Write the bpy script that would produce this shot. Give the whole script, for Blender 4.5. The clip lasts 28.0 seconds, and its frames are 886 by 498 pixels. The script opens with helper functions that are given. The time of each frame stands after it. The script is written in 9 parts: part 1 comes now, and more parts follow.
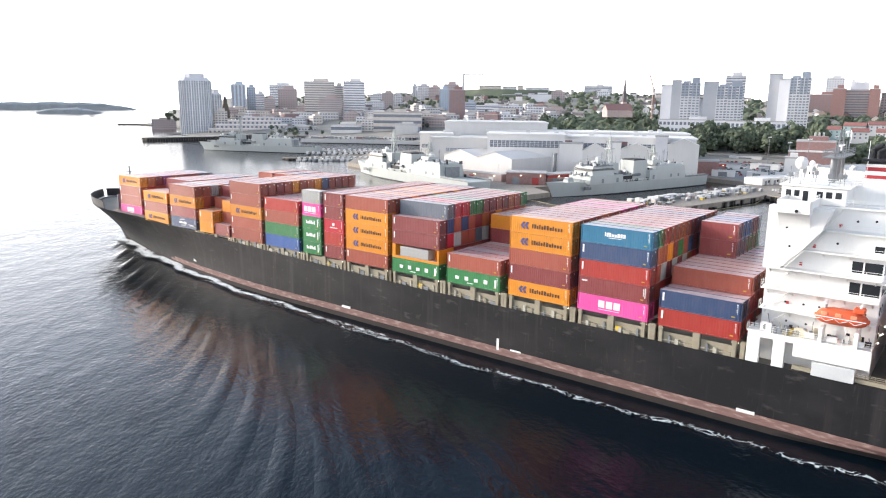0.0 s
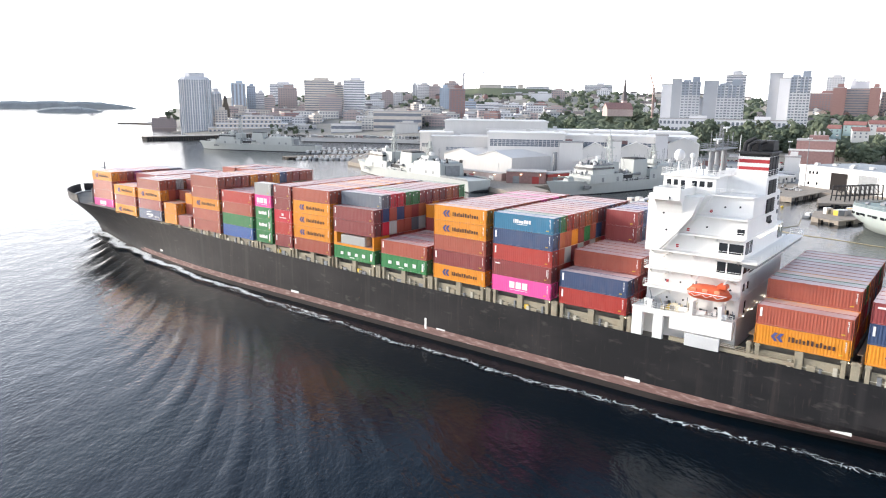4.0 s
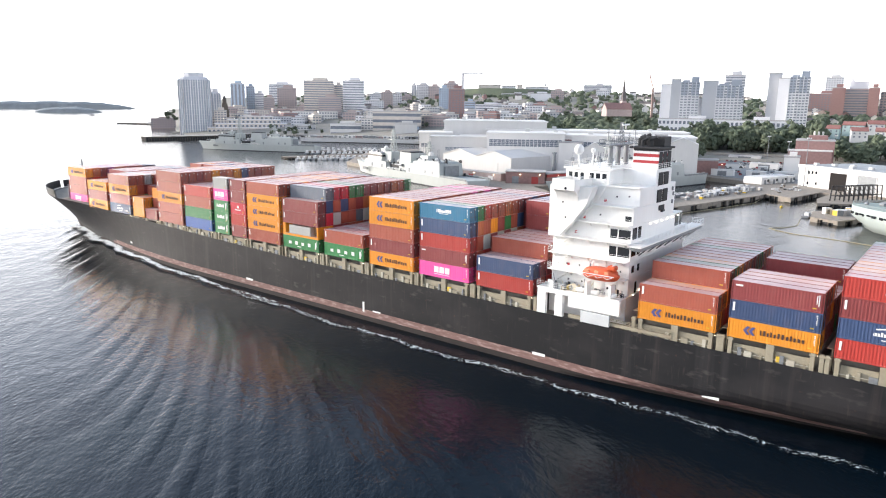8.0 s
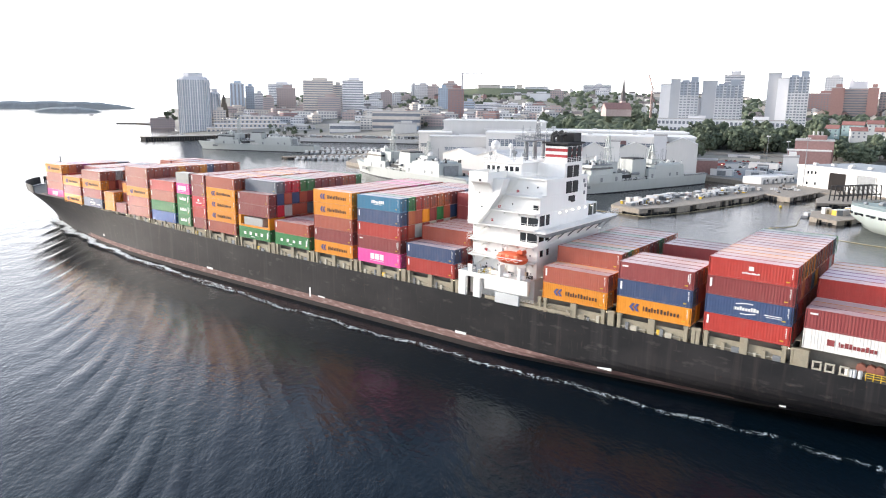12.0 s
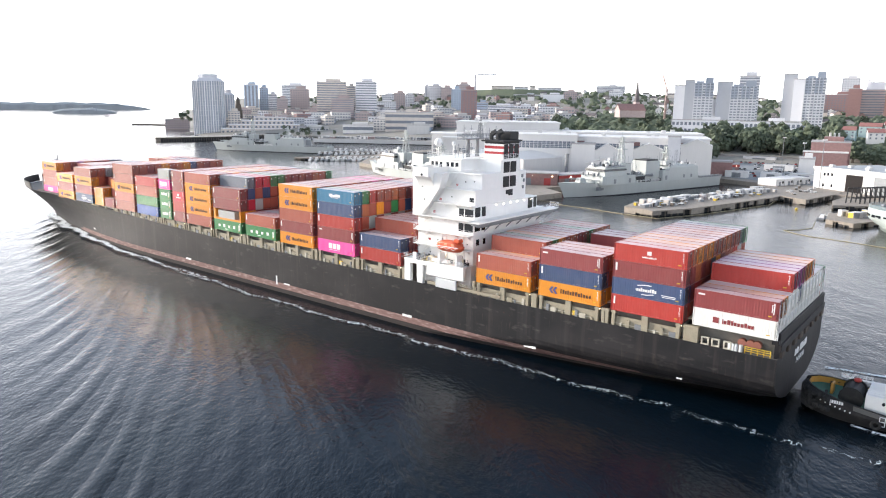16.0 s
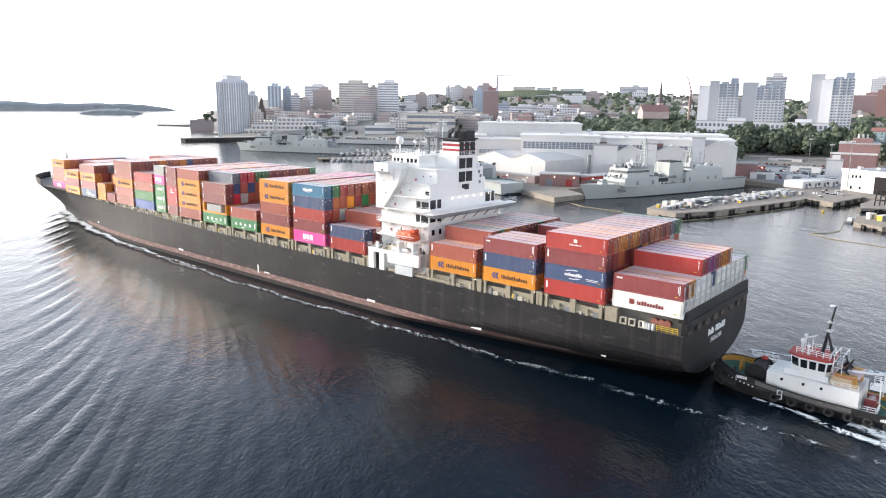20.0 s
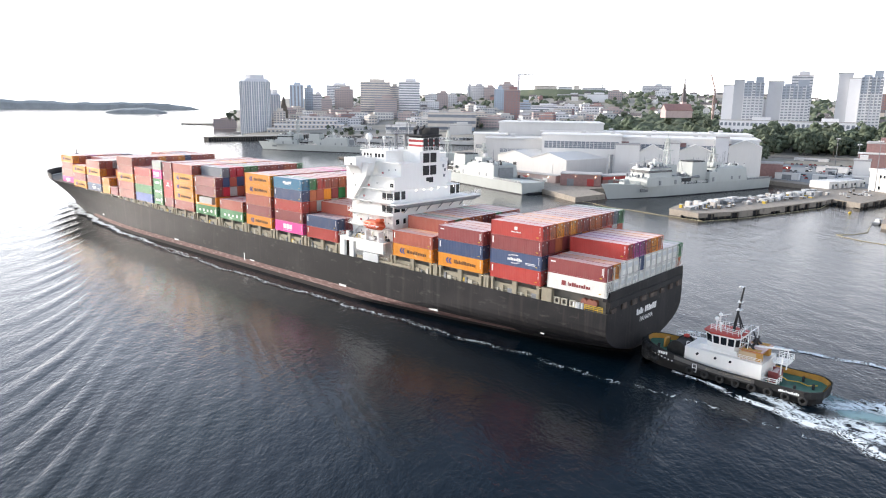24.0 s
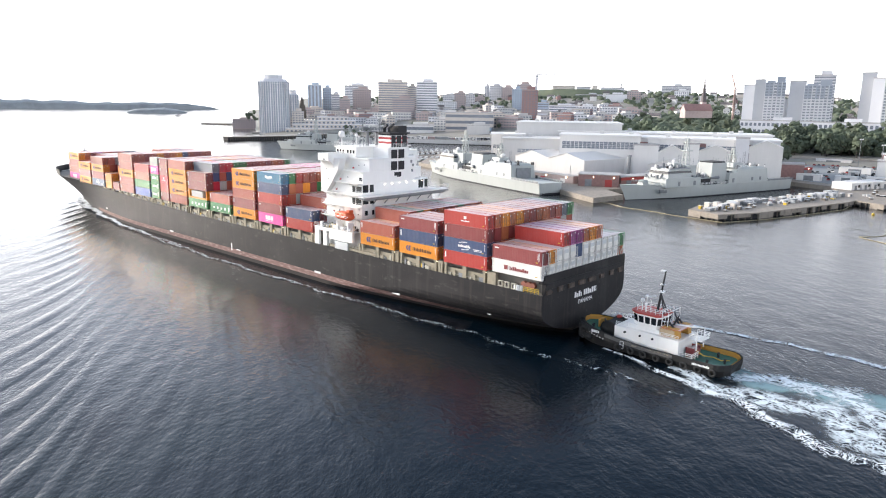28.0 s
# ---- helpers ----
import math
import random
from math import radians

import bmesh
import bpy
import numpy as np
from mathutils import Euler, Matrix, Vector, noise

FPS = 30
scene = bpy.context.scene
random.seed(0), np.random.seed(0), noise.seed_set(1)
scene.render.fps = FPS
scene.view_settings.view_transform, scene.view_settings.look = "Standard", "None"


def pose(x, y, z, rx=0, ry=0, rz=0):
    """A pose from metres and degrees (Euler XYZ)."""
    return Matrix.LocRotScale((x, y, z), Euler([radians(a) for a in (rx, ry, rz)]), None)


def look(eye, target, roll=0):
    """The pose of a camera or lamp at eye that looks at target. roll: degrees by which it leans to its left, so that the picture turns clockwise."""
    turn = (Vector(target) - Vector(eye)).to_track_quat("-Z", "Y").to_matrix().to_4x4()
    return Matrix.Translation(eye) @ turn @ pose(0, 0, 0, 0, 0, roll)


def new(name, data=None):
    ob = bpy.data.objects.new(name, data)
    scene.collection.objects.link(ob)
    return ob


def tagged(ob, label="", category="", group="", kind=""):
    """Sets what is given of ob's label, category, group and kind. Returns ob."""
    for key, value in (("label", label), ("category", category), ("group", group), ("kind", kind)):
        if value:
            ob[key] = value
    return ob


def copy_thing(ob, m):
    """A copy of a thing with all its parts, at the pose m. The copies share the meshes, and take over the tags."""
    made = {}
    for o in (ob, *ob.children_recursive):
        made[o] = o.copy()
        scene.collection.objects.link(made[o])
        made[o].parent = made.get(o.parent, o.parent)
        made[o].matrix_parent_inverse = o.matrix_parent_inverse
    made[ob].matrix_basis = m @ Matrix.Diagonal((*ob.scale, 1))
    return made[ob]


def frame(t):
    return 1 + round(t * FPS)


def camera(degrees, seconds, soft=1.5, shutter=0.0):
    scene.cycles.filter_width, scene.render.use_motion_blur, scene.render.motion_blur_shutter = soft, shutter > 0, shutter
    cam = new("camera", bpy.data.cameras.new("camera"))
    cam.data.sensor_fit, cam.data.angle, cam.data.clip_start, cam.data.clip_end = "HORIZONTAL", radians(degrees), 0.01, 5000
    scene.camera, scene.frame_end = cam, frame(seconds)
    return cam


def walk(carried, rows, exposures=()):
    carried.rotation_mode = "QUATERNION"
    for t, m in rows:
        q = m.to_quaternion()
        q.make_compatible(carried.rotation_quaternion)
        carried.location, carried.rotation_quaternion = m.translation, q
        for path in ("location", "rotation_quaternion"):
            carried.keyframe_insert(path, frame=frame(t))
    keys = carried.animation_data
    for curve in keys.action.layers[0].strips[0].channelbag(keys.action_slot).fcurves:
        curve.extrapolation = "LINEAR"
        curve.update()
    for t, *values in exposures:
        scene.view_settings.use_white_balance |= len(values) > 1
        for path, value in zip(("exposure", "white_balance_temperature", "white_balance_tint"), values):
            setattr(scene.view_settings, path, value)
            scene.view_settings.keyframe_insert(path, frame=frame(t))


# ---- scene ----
cam = camera(65.22, 28.0, soft=1.1)

# ---- the hovering camera: place and slow turn ----
EYE = Vector((0.0, 0.0, 46.25))
CAM_ROWS = [(0, 0.000, -11.657), (3, 0.013, -11.736), (6, -0.017, -11.745), (8, -0.048, -11.730), (11, -0.109, -11.751), (12.5, -0.091, -11.725),
            (14.5, -0.171, -11.689), (15, -0.100, -11.680), (15.5, 0.272, -11.672), (16, 0.959, -11.664), (16.5, 1.529, -11.656), (17, 1.525, -11.648),
            (17.5, 1.896, -11.642), (18, 2.594, -11.636), (18.5, 2.759, -11.631), (19, 2.759, -11.625), (19.5, 2.759, -11.619), (20, 2.719, -11.614),
            (20.5, 3.213, -11.626), (21, 3.338, -11.638), (21.5, 3.420, -11.650), (23.5, 4.169, -11.699), (24, 4.420, -11.712), (24.5, 4.881, -11.724),
            (25, 5.052, -11.736), (25.5, 5.133, -11.735), (26, 5.851, -11.735), (26.5, 5.851, -11.734), (27, 5.851, -11.733), (28, 5.848, -11.732)]
SHIP_ROWS = [(0, 89.63, 81.31, 142.08), (3, 79.35, 89.96, 142.14), (6, 69.05, 98.40, 142.10), (8, 62.17, 104.09, 142.08), (11, 51.90, 112.81, 142.12), (15, 38.26, 124.46, 142.23), (17, 31.33, 130.16, 142.31), (20, 20.99, 138.73, 142.39), (25, 3.62, 153.27, 142.59), (28, -6.94, 161.94, 142.65)]


def aim(yaw, pitch, eye):
    a, b = radians(yaw), radians(pitch)
    ahead = Vector((-math.sin(a) * math.cos(b), math.cos(a) * math.cos(b), math.sin(b)))
    return look(eye, eye + ahead * 100, 0.70)


walk(cam, [(t, aim(yaw, pitch, EYE + Vector((0, 0, 0.42 * max(0, t - 12) / 16)))) for t, yaw, pitch in CAM_ROWS])

# ---- sky, sun, exposure ----
SUN_BEARING, SUN_HEIGHT = -72.0, 16.0      # degrees to the right of the first view, and above the horizon
world = bpy.data.worlds.new("sky")
scene.world = world
world.use_nodes = True
wn, wl = world.node_tree.nodes, world.node_tree.links
wn.clear()
sky = wn.new("ShaderNodeTexSky")
sky.sky_type, sky.sun_disc = "NISHITA", False
sky.sun_elevation, sky.sun_rotation = radians(SUN_HEIGHT), radians(SUN_BEARING)
sky.air_density, sky.dust_density, sky.ozone_density = 1.0, 3.0, 1.0
haze = wn.new("ShaderNodeMixRGB")
haze.inputs[0].default_value = 0.80
geo = wn.new("ShaderNodeTexCoord")
sep = wn.new("ShaderNodeSeparateXYZ")
wl.new(geo.outputs["Generated"], sep.inputs[0])
lift = wn.new("ShaderNodeValToRGB")          # overcast veil: bright towards the horizon, grey overhead
lift.color_ramp.elements[0].position, lift.color_ramp.elements[0].color = 0.0, (17.0, 16.9, 17.2, 1)
lift.color_ramp.elements[1].position, lift.color_ramp.elements[1].color = 1.0, (0.85, 1.1, 1.55, 1)
for at, tint in ((0.10, (10.2, 10.1, 10.5)), (0.22, (7.6, 7.9, 8.8)), (0.45, (1.8, 2.4, 3.5)), (0.66, (1.0, 1.35, 2.0))):
    e = lift.color_ramp.elements.new(at)
    e.color = (*tint, 1)
wl.new(sep.outputs["Z"], lift.inputs[0])
wl.new(sky.outputs[0], haze.inputs[1])
sunward = wn.new("ShaderNodeVectorMath")       # the veil is brightest behind the viewer's left and greys away from there
sunward.operation = "DOT_PRODUCT"
wl.new(geo.outputs["Generated"], sunward.inputs[0])
sunward.inputs[1].default_value = (math.sin(radians(-96)), math.cos(radians(-96)), 0)
swing = wn.new("ShaderNodeMapRange")
swing.inputs["From Min"].default_value, swing.inputs["From Max"].default_value = -0.8, 1.0
swing.inputs["To Min"].default_value, swing.inputs["To Max"].default_value = 1.02, 1.08
wl.new(sunward.outputs["Value"], swing.inputs["Value"])
veil = wn.new("ShaderNodeVectorMath")
veil.operation = "SCALE"
wl.new(lift.outputs[0], veil.inputs[0])
wl.new(swing.outputs[0], veil.inputs["Scale"])
lobe = wn.new("ShaderNodeVectorMath")          # the veiled sun's broad glow in the cloud
lobe.operation = "DOT_PRODUCT"
wl.new(geo.outputs["Generated"], lobe.inputs[0])
lobe.inputs[1].default_value = (math.sin(radians(-55)) * math.cos(radians(38)), math.cos(radians(-55)) * math.cos(radians(38)), math.sin(radians(38)))
shine = wn.new("ShaderNodeMapRange")
shine.interpolation_type = "SMOOTHSTEP"
shine.inputs["From Min"].default_value, shine.inputs["From Max"].default_value = 0.70, 1.0
wl.new(lobe.outputs["Value"], shine.inputs["Value"])
glare = wn.new("ShaderNodeVectorMath")
glare.operation = "SCALE"
glare.inputs[0].default_value = (5.4, 6.1, 7.4)
wl.new(shine.outputs[0], glare.inputs["Scale"])
total = wn.new("ShaderNodeVectorMath")
wl.new(veil.outputs[0], total.inputs[0])
wl.new(glare.outputs[0], total.inputs[1])
wl.new(total.outputs[0], haze.inputs[2])
back = wn.new("ShaderNodeBackground")
back.inputs[1].default_value = 0.10
wl.new(haze.outputs[0], back.inputs[0])
wout = wn.new("ShaderNodeOutputWorld")
wl.new(back.outputs[0], wout.inputs[0])

sun_data = bpy.data.lights.new("sun", "SUN")
sun_data.energy, sun_data.angle, sun_data.color = 2.2, radians(12), (1.0, 0.93, 0.85)
sun = new("sun", sun_data)
sb, se = radians(SUN_BEARING), radians(SUN_HEIGHT)
sun.matrix_world = look((0, 0, 0), (-math.sin(sb) * math.cos(se), -math.cos(sb) * math.cos(se), -math.sin(se)))
scene.view_settings.exposure = 1.48


# ---- materials ----
def material(name, color, rough=0.6, metal=0.0, vary=0.15, scale=0.6, bump=0.0, bump_scale=20.0, dirt=None, dirt_amount=0.3, spread=0.0, streak=1.0, dust_sheen=0.0):
    """A worn surface: two scales of noise on the colour, stains of a second colour, fine relief, and some spread from object to object."""
    m = bpy.data.materials.new(name)
    m.use_nodes = True
    n, l = m.node_tree.nodes, m.node_tree.links
    b = n["Principled BSDF"]
    b.inputs["Metallic"].default_value = metal
    tc = n.new("ShaderNodeTexCoord")
    mp = n.new("ShaderNodeMapping")
    mp.inputs["Scale"].default_value = (1, 1, 1 / streak)
    l.new(tc.outputs["Object"], mp.inputs[0])
    n1 = n.new("ShaderNodeTexNoise")
    n1.inputs["Scale"].default_value, n1.inputs["Detail"].default_value = scale, 5
    l.new(mp.outputs[0], n1.inputs["Vector"])
    n2 = n.new("ShaderNodeTexNoise")
    n2.inputs["Scale"].default_value, n2.inputs["Detail"].default_value = scale * 9, 3
    l.new(mp.outputs[0], n2.inputs["Vector"])
    add = n.new("ShaderNodeMath")
    add.operation = "MULTIPLY_ADD"
    l.new(n2.outputs["Fac"], add.inputs[0])
    add.inputs[1].default_value = 0.5
    l.new(n1.outputs["Fac"], add.inputs[2])
    rng = n.new("ShaderNodeMapRange")
    rng.inputs["From Min"].default_value, rng.inputs["From Max"].default_value = 0.4, 1.1
    rng.inputs["To Min"].default_value, rng.inputs["To Max"].default_value = 1 - vary, 1 + vary
    l.new(add.outputs[0], rng.inputs["Value"])
    hsv = n.new("ShaderNodeHueSaturation")
    hsv.inputs["Color"].default_value = (*color, 1)
    l.new(rng.outputs[0], hsv.inputs["Value"])
    out = hsv.outputs[0]
    if spread:
        info = n.new("ShaderNodeObjectInfo")
        r2 = n.new("ShaderNodeMapRange")
        r2.inputs["To Min"].default_value, r2.inputs["To Max"].default_value = 1 - spread, 1 + spread
        l.new(info.outputs["Random"], r2.inputs["Value"])
        h2 = n.new("ShaderNodeHueSaturation")
        l.new(r2.outputs[0], h2.inputs["Value"])
        l.new(out, h2.inputs["Color"])
        out = h2.outputs[0]
    if dirt:
        r3 = n.new("ShaderNodeMapRange")
        r3.inputs["From Min"].default_value, r3.inputs["From Max"].default_value = 0.52, 0.78
        r3.inputs["To Max"].default_value = dirt_amount
        l.new(n1.outputs["Fac"], r3.inputs["Value"])
        mix = n.new("ShaderNodeMixRGB")
        l.new(r3.outputs[0], mix.inputs[0])
        l.new(out, mix.inputs[1])
        mix.inputs[2].default_value = (*dirt, 1)
        out = mix.outputs[0]
    if dust_sheen:                                   # dust, bleaching and painted sky sheen on what faces up
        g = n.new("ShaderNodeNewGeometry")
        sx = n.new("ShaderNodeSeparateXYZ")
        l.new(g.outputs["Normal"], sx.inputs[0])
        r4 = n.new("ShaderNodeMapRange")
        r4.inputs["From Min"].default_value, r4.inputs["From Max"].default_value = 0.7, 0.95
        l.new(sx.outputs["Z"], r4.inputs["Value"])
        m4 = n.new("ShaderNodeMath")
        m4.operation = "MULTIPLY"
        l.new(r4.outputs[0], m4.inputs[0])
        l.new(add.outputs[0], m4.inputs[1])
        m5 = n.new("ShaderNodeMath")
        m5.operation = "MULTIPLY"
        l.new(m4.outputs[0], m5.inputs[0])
        m5.inputs[1].default_value = dust_sheen
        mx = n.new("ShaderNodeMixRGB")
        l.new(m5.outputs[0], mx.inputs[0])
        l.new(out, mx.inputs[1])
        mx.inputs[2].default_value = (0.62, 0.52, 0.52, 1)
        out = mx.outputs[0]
    l.new(out, b.inputs["Base Color"])
    rr = n.new("ShaderNodeMapRange")
    rr.inputs["To Min"].default_value, rr.inputs["To Max"].default_value = max(0.02, rough - 0.1), min(1, rough + 0.1)
    l.new(n2.outputs["Fac"], rr.inputs["Value"])
    l.new(rr.outputs[0], b.inputs["Roughness"])
    if bump:
        n3 = n.new("ShaderNodeTexNoise")
        n3.inputs["Scale"].default_value, n3.inputs["Detail"].default_value = bump_scale, 4
        l.new(tc.outputs["Object"], n3.inputs["Vector"])
        bp = n.new("ShaderNodeBump")
        bp.inputs["Strength"].default_value, bp.inputs["Distance"].default_value = bump, 0.1
        l.new(n3.outputs["Fac"], bp.inputs["Height"])
        l.new(bp.outputs[0], b.inputs["Normal"])
    return m


def water_material():
    m = bpy.data.materials.new("harbour_water")
    m.use_nodes = True
    n, l = m.node_tree.nodes, m.node_tree.links
    b = n["Principled BSDF"]
    b.inputs["Base Color"].default_value = (0.0018, 0.0056, 0.0100, 1)
    b.inputs["Roughness"].default_value = 0.04
    b.inputs["IOR"].default_value = 1.33
    b.inputs["Specular IOR Level"].default_value = 0.27
    g = n.new("ShaderNodeNewGeometry")
    mp = n.new("ShaderNodeMapping")
    mp.inputs["Rotation"].default_value = (0, 0, radians(35))
    mp.inputs["Scale"].default_value = (1.0, 0.55, 1.0)
    l.new(g.outputs["Position"], mp.inputs[0])
    heights = None
    for scale, weight in ((0.55, 0.28), (1.7, 0.22), (4.2, 0.06), (0.16, 0.60), (0.05, 0.55)):
        t = n.new("ShaderNodeTexNoise")
        t.inputs["Scale"].default_value, t.inputs["Detail"].default_value = scale, 3
        l.new(mp.outputs[0], t.inputs["Vector"])
        a = n.new("ShaderNodeMath")
        a.operation = "MULTIPLY_ADD"
        l.new(t.outputs["Fac"], a.inputs[0])
        a.inputs[1].default_value = weight
        if heights:
            l.new(heights, a.inputs[2])
        else:
            a.inputs[2].default_value = 0
        heights = a.outputs[0]
    bp = n.new("ShaderNodeBump")
    bp.inputs["Strength"].default_value, bp.inputs["Distance"].default_value = 0.9, 0.38
    l.new(heights, bp.inputs["Height"])
    l.new(bp.outputs[0], b.inputs["Normal"])
    return m


def glow(name, color, strength):
    m = bpy.data.materials.new(name)
    m.use_nodes = True
    b = m.node_tree.nodes["Principled BSDF"]
    b.inputs["Base Color"].default_value = (*color, 1)
    b.inputs["Emission Color"].default_value = (*color, 1)
    b.inputs["Emission Strength"].default_value = strength
    return m


WATER = water_material()


def hull_material():
    """Black topside paint: faded patches, vertical runs of rust and salt, pale scuffs and rust spots."""
    m = bpy.data.materials.new("hull_black_paint")
    m.use_nodes = True
    n, l = m.node_tree.nodes, m.node_tree.links
    b = n["Principled BSDF"]
    b.inputs["Roughness"].default_value = 0.58
    b.inputs["Specular IOR Level"].default_value = 0.28
    tc = n.new("ShaderNodeTexCoord")

    def layer(size, scale, detail, lo, hi):
        mp = n.new("ShaderNodeMapping")
        mp.inputs["Scale"].default_value = size
        l.new(tc.outputs["Object"], mp.inputs[0])
        t = n.new("ShaderNodeTexNoise")
        t.inputs["Scale"].default_value, t.inputs["Detail"].default_value = scale, detail
        l.new(mp.outputs[0], t.inputs["Vector"])
        r = n.new("ShaderNodeMapRange")
        r.inputs["From Min"].default_value, r.inputs["From Max"].default_value = lo, hi
        l.new(t.outputs["Fac"], r.inputs["Value"])
        return r.outputs[0]

    base = (0.0118, 0.0115, 0.0132, 1)
    out = None
    for size, scale, detail, lo, hi, amount, tint in (
            ((1, 1, 1.6), 0.10, 4, 0.42, 0.70, 0.75, (0.030, 0.0275, 0.0285, 1)),
            ((1, 1, 0.05), 0.9, 4, 0.56, 0.78, 0.55, (0.052, 0.042, 0.039, 1)),
            ((1, 1, 0.10), 2.6, 3, 0.62, 0.80, 0.28, (0.115, 0.085, 0.070, 1)),
            ((1, 1, 0.045), 0.34, 3, 0.60, 0.78, 0.34, (0.075, 0.070, 0.070, 1)),
            ((0.35, 1, 1), 0.9, 4, 0.62, 0.80, 0.45, (0.14, 0.125, 0.115, 1)),
            ((1, 1, 1), 1.1, 2, 0.72, 0.80, 0.35, (0.13, 0.055, 0.03, 1))):
        f = layer(size, scale, detail, lo, hi)
        k = n.new("ShaderNodeMath")
        k.operation = "MULTIPLY"
        l.new(f, k.inputs[0])
        k.inputs[1].default_value = amount
        mix = n.new("ShaderNodeMixRGB")
        l.new(k.outputs[0], mix.inputs[0])
        if out:
            l.new(out, mix.inputs[1])
        else:
            mix.inputs[1].default_value = base
        mix.inputs[2].default_value = tint
        out = mix.outputs[0]
    l.new(out, b.inputs["Base Color"])
    dents = layer((1, 1, 1), 0.35, 2, 0, 1)
    bp = n.new("ShaderNodeBump")
    bp.inputs["Strength"].default_value, bp.inputs["Distance"].default_value = 0.35, 0.06
    l.new(dents, bp.inputs["Height"])
    l.new(bp.outputs[0], b.inputs["Normal"])
    return m


HULL_BLACK = hull_material()
RUST_WORN = material("rust_worn_steel", (0.075, 0.058, 0.048), 0.85, vary=0.5, scale=0.8, dirt=(0.20, 0.15, 0.12), dirt_amount=0.6)
BOOT_RED = material("boot_top_red", (0.20, 0.115, 0.10), 0.85, vary=0.35, scale=0.5, dirt=(0.42, 0.34, 0.31), dirt_amount=0.8, streak=0.25)
# hull shadow and the black water below the band are put into this colour
LOW_HULL_SHADE = material("lower_hull_shade", (0.022, 0.016, 0.014), 0.88, vary=0.3, scale=0.4)
DECK_GREY = material("deck_paint", (0.16, 0.15, 0.13), 0.8, vary=0.3, scale=0.4, dirt=(0.15, 0.08, 0.05), dirt_amount=0.4)
POST_TAN = material("lashing_post_paint", (0.31, 0.275, 0.20), 0.75, vary=0.25, scale=0.7, dirt=(0.16, 0.09, 0.05), dirt_amount=0.5)
SHIP_WHITE = material("ship_white_paint", (0.85, 0.84, 0.81), 0.45, vary=0.05, scale=0.25, dirt=(0.55, 0.48, 0.40), dirt_amount=0.25, streak=4.0)
DARK_GLASS = material("dark_window_glass", (0.015, 0.018, 0.022), 0.08, vary=0.2)
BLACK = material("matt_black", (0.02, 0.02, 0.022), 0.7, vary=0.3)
STEEL = material("grey_steel", (0.22, 0.23, 0.24), 0.55, metal=0.3, vary=0.2)
FUNNEL_RED = material("funnel_red", (0.42, 0.03, 0.035), 0.5)
BOAT_ORANGE = material("lifeboat_orange", (0.64, 0.105, 0.035), 0.45, vary=0.08)
YELLOW = material("safety_yellow", (0.62, 0.42, 0.04), 0.6, vary=0.2)
LOGO_WHITE = material("lettering_white", (0.80, 0.80, 0.78), 0.6, vary=0.08)
LOGO_BLUE = material("lettering_blue", (0.07, 0.075, 0.22), 0.6, vary=0.08)
CLAD_PALE = material("pale_grey_paint", (0.58, 0.59, 0.59), 0.55, vary=0.1, scale=0.4)
CREAM_CANVAS = material("cream_canvas", (0.66, 0.58, 0.42), 0.85, vary=0.12)
LOGO_DARK = material("lettering_dark_brown", (0.07, 0.035, 0.03), 0.6, vary=0.08)


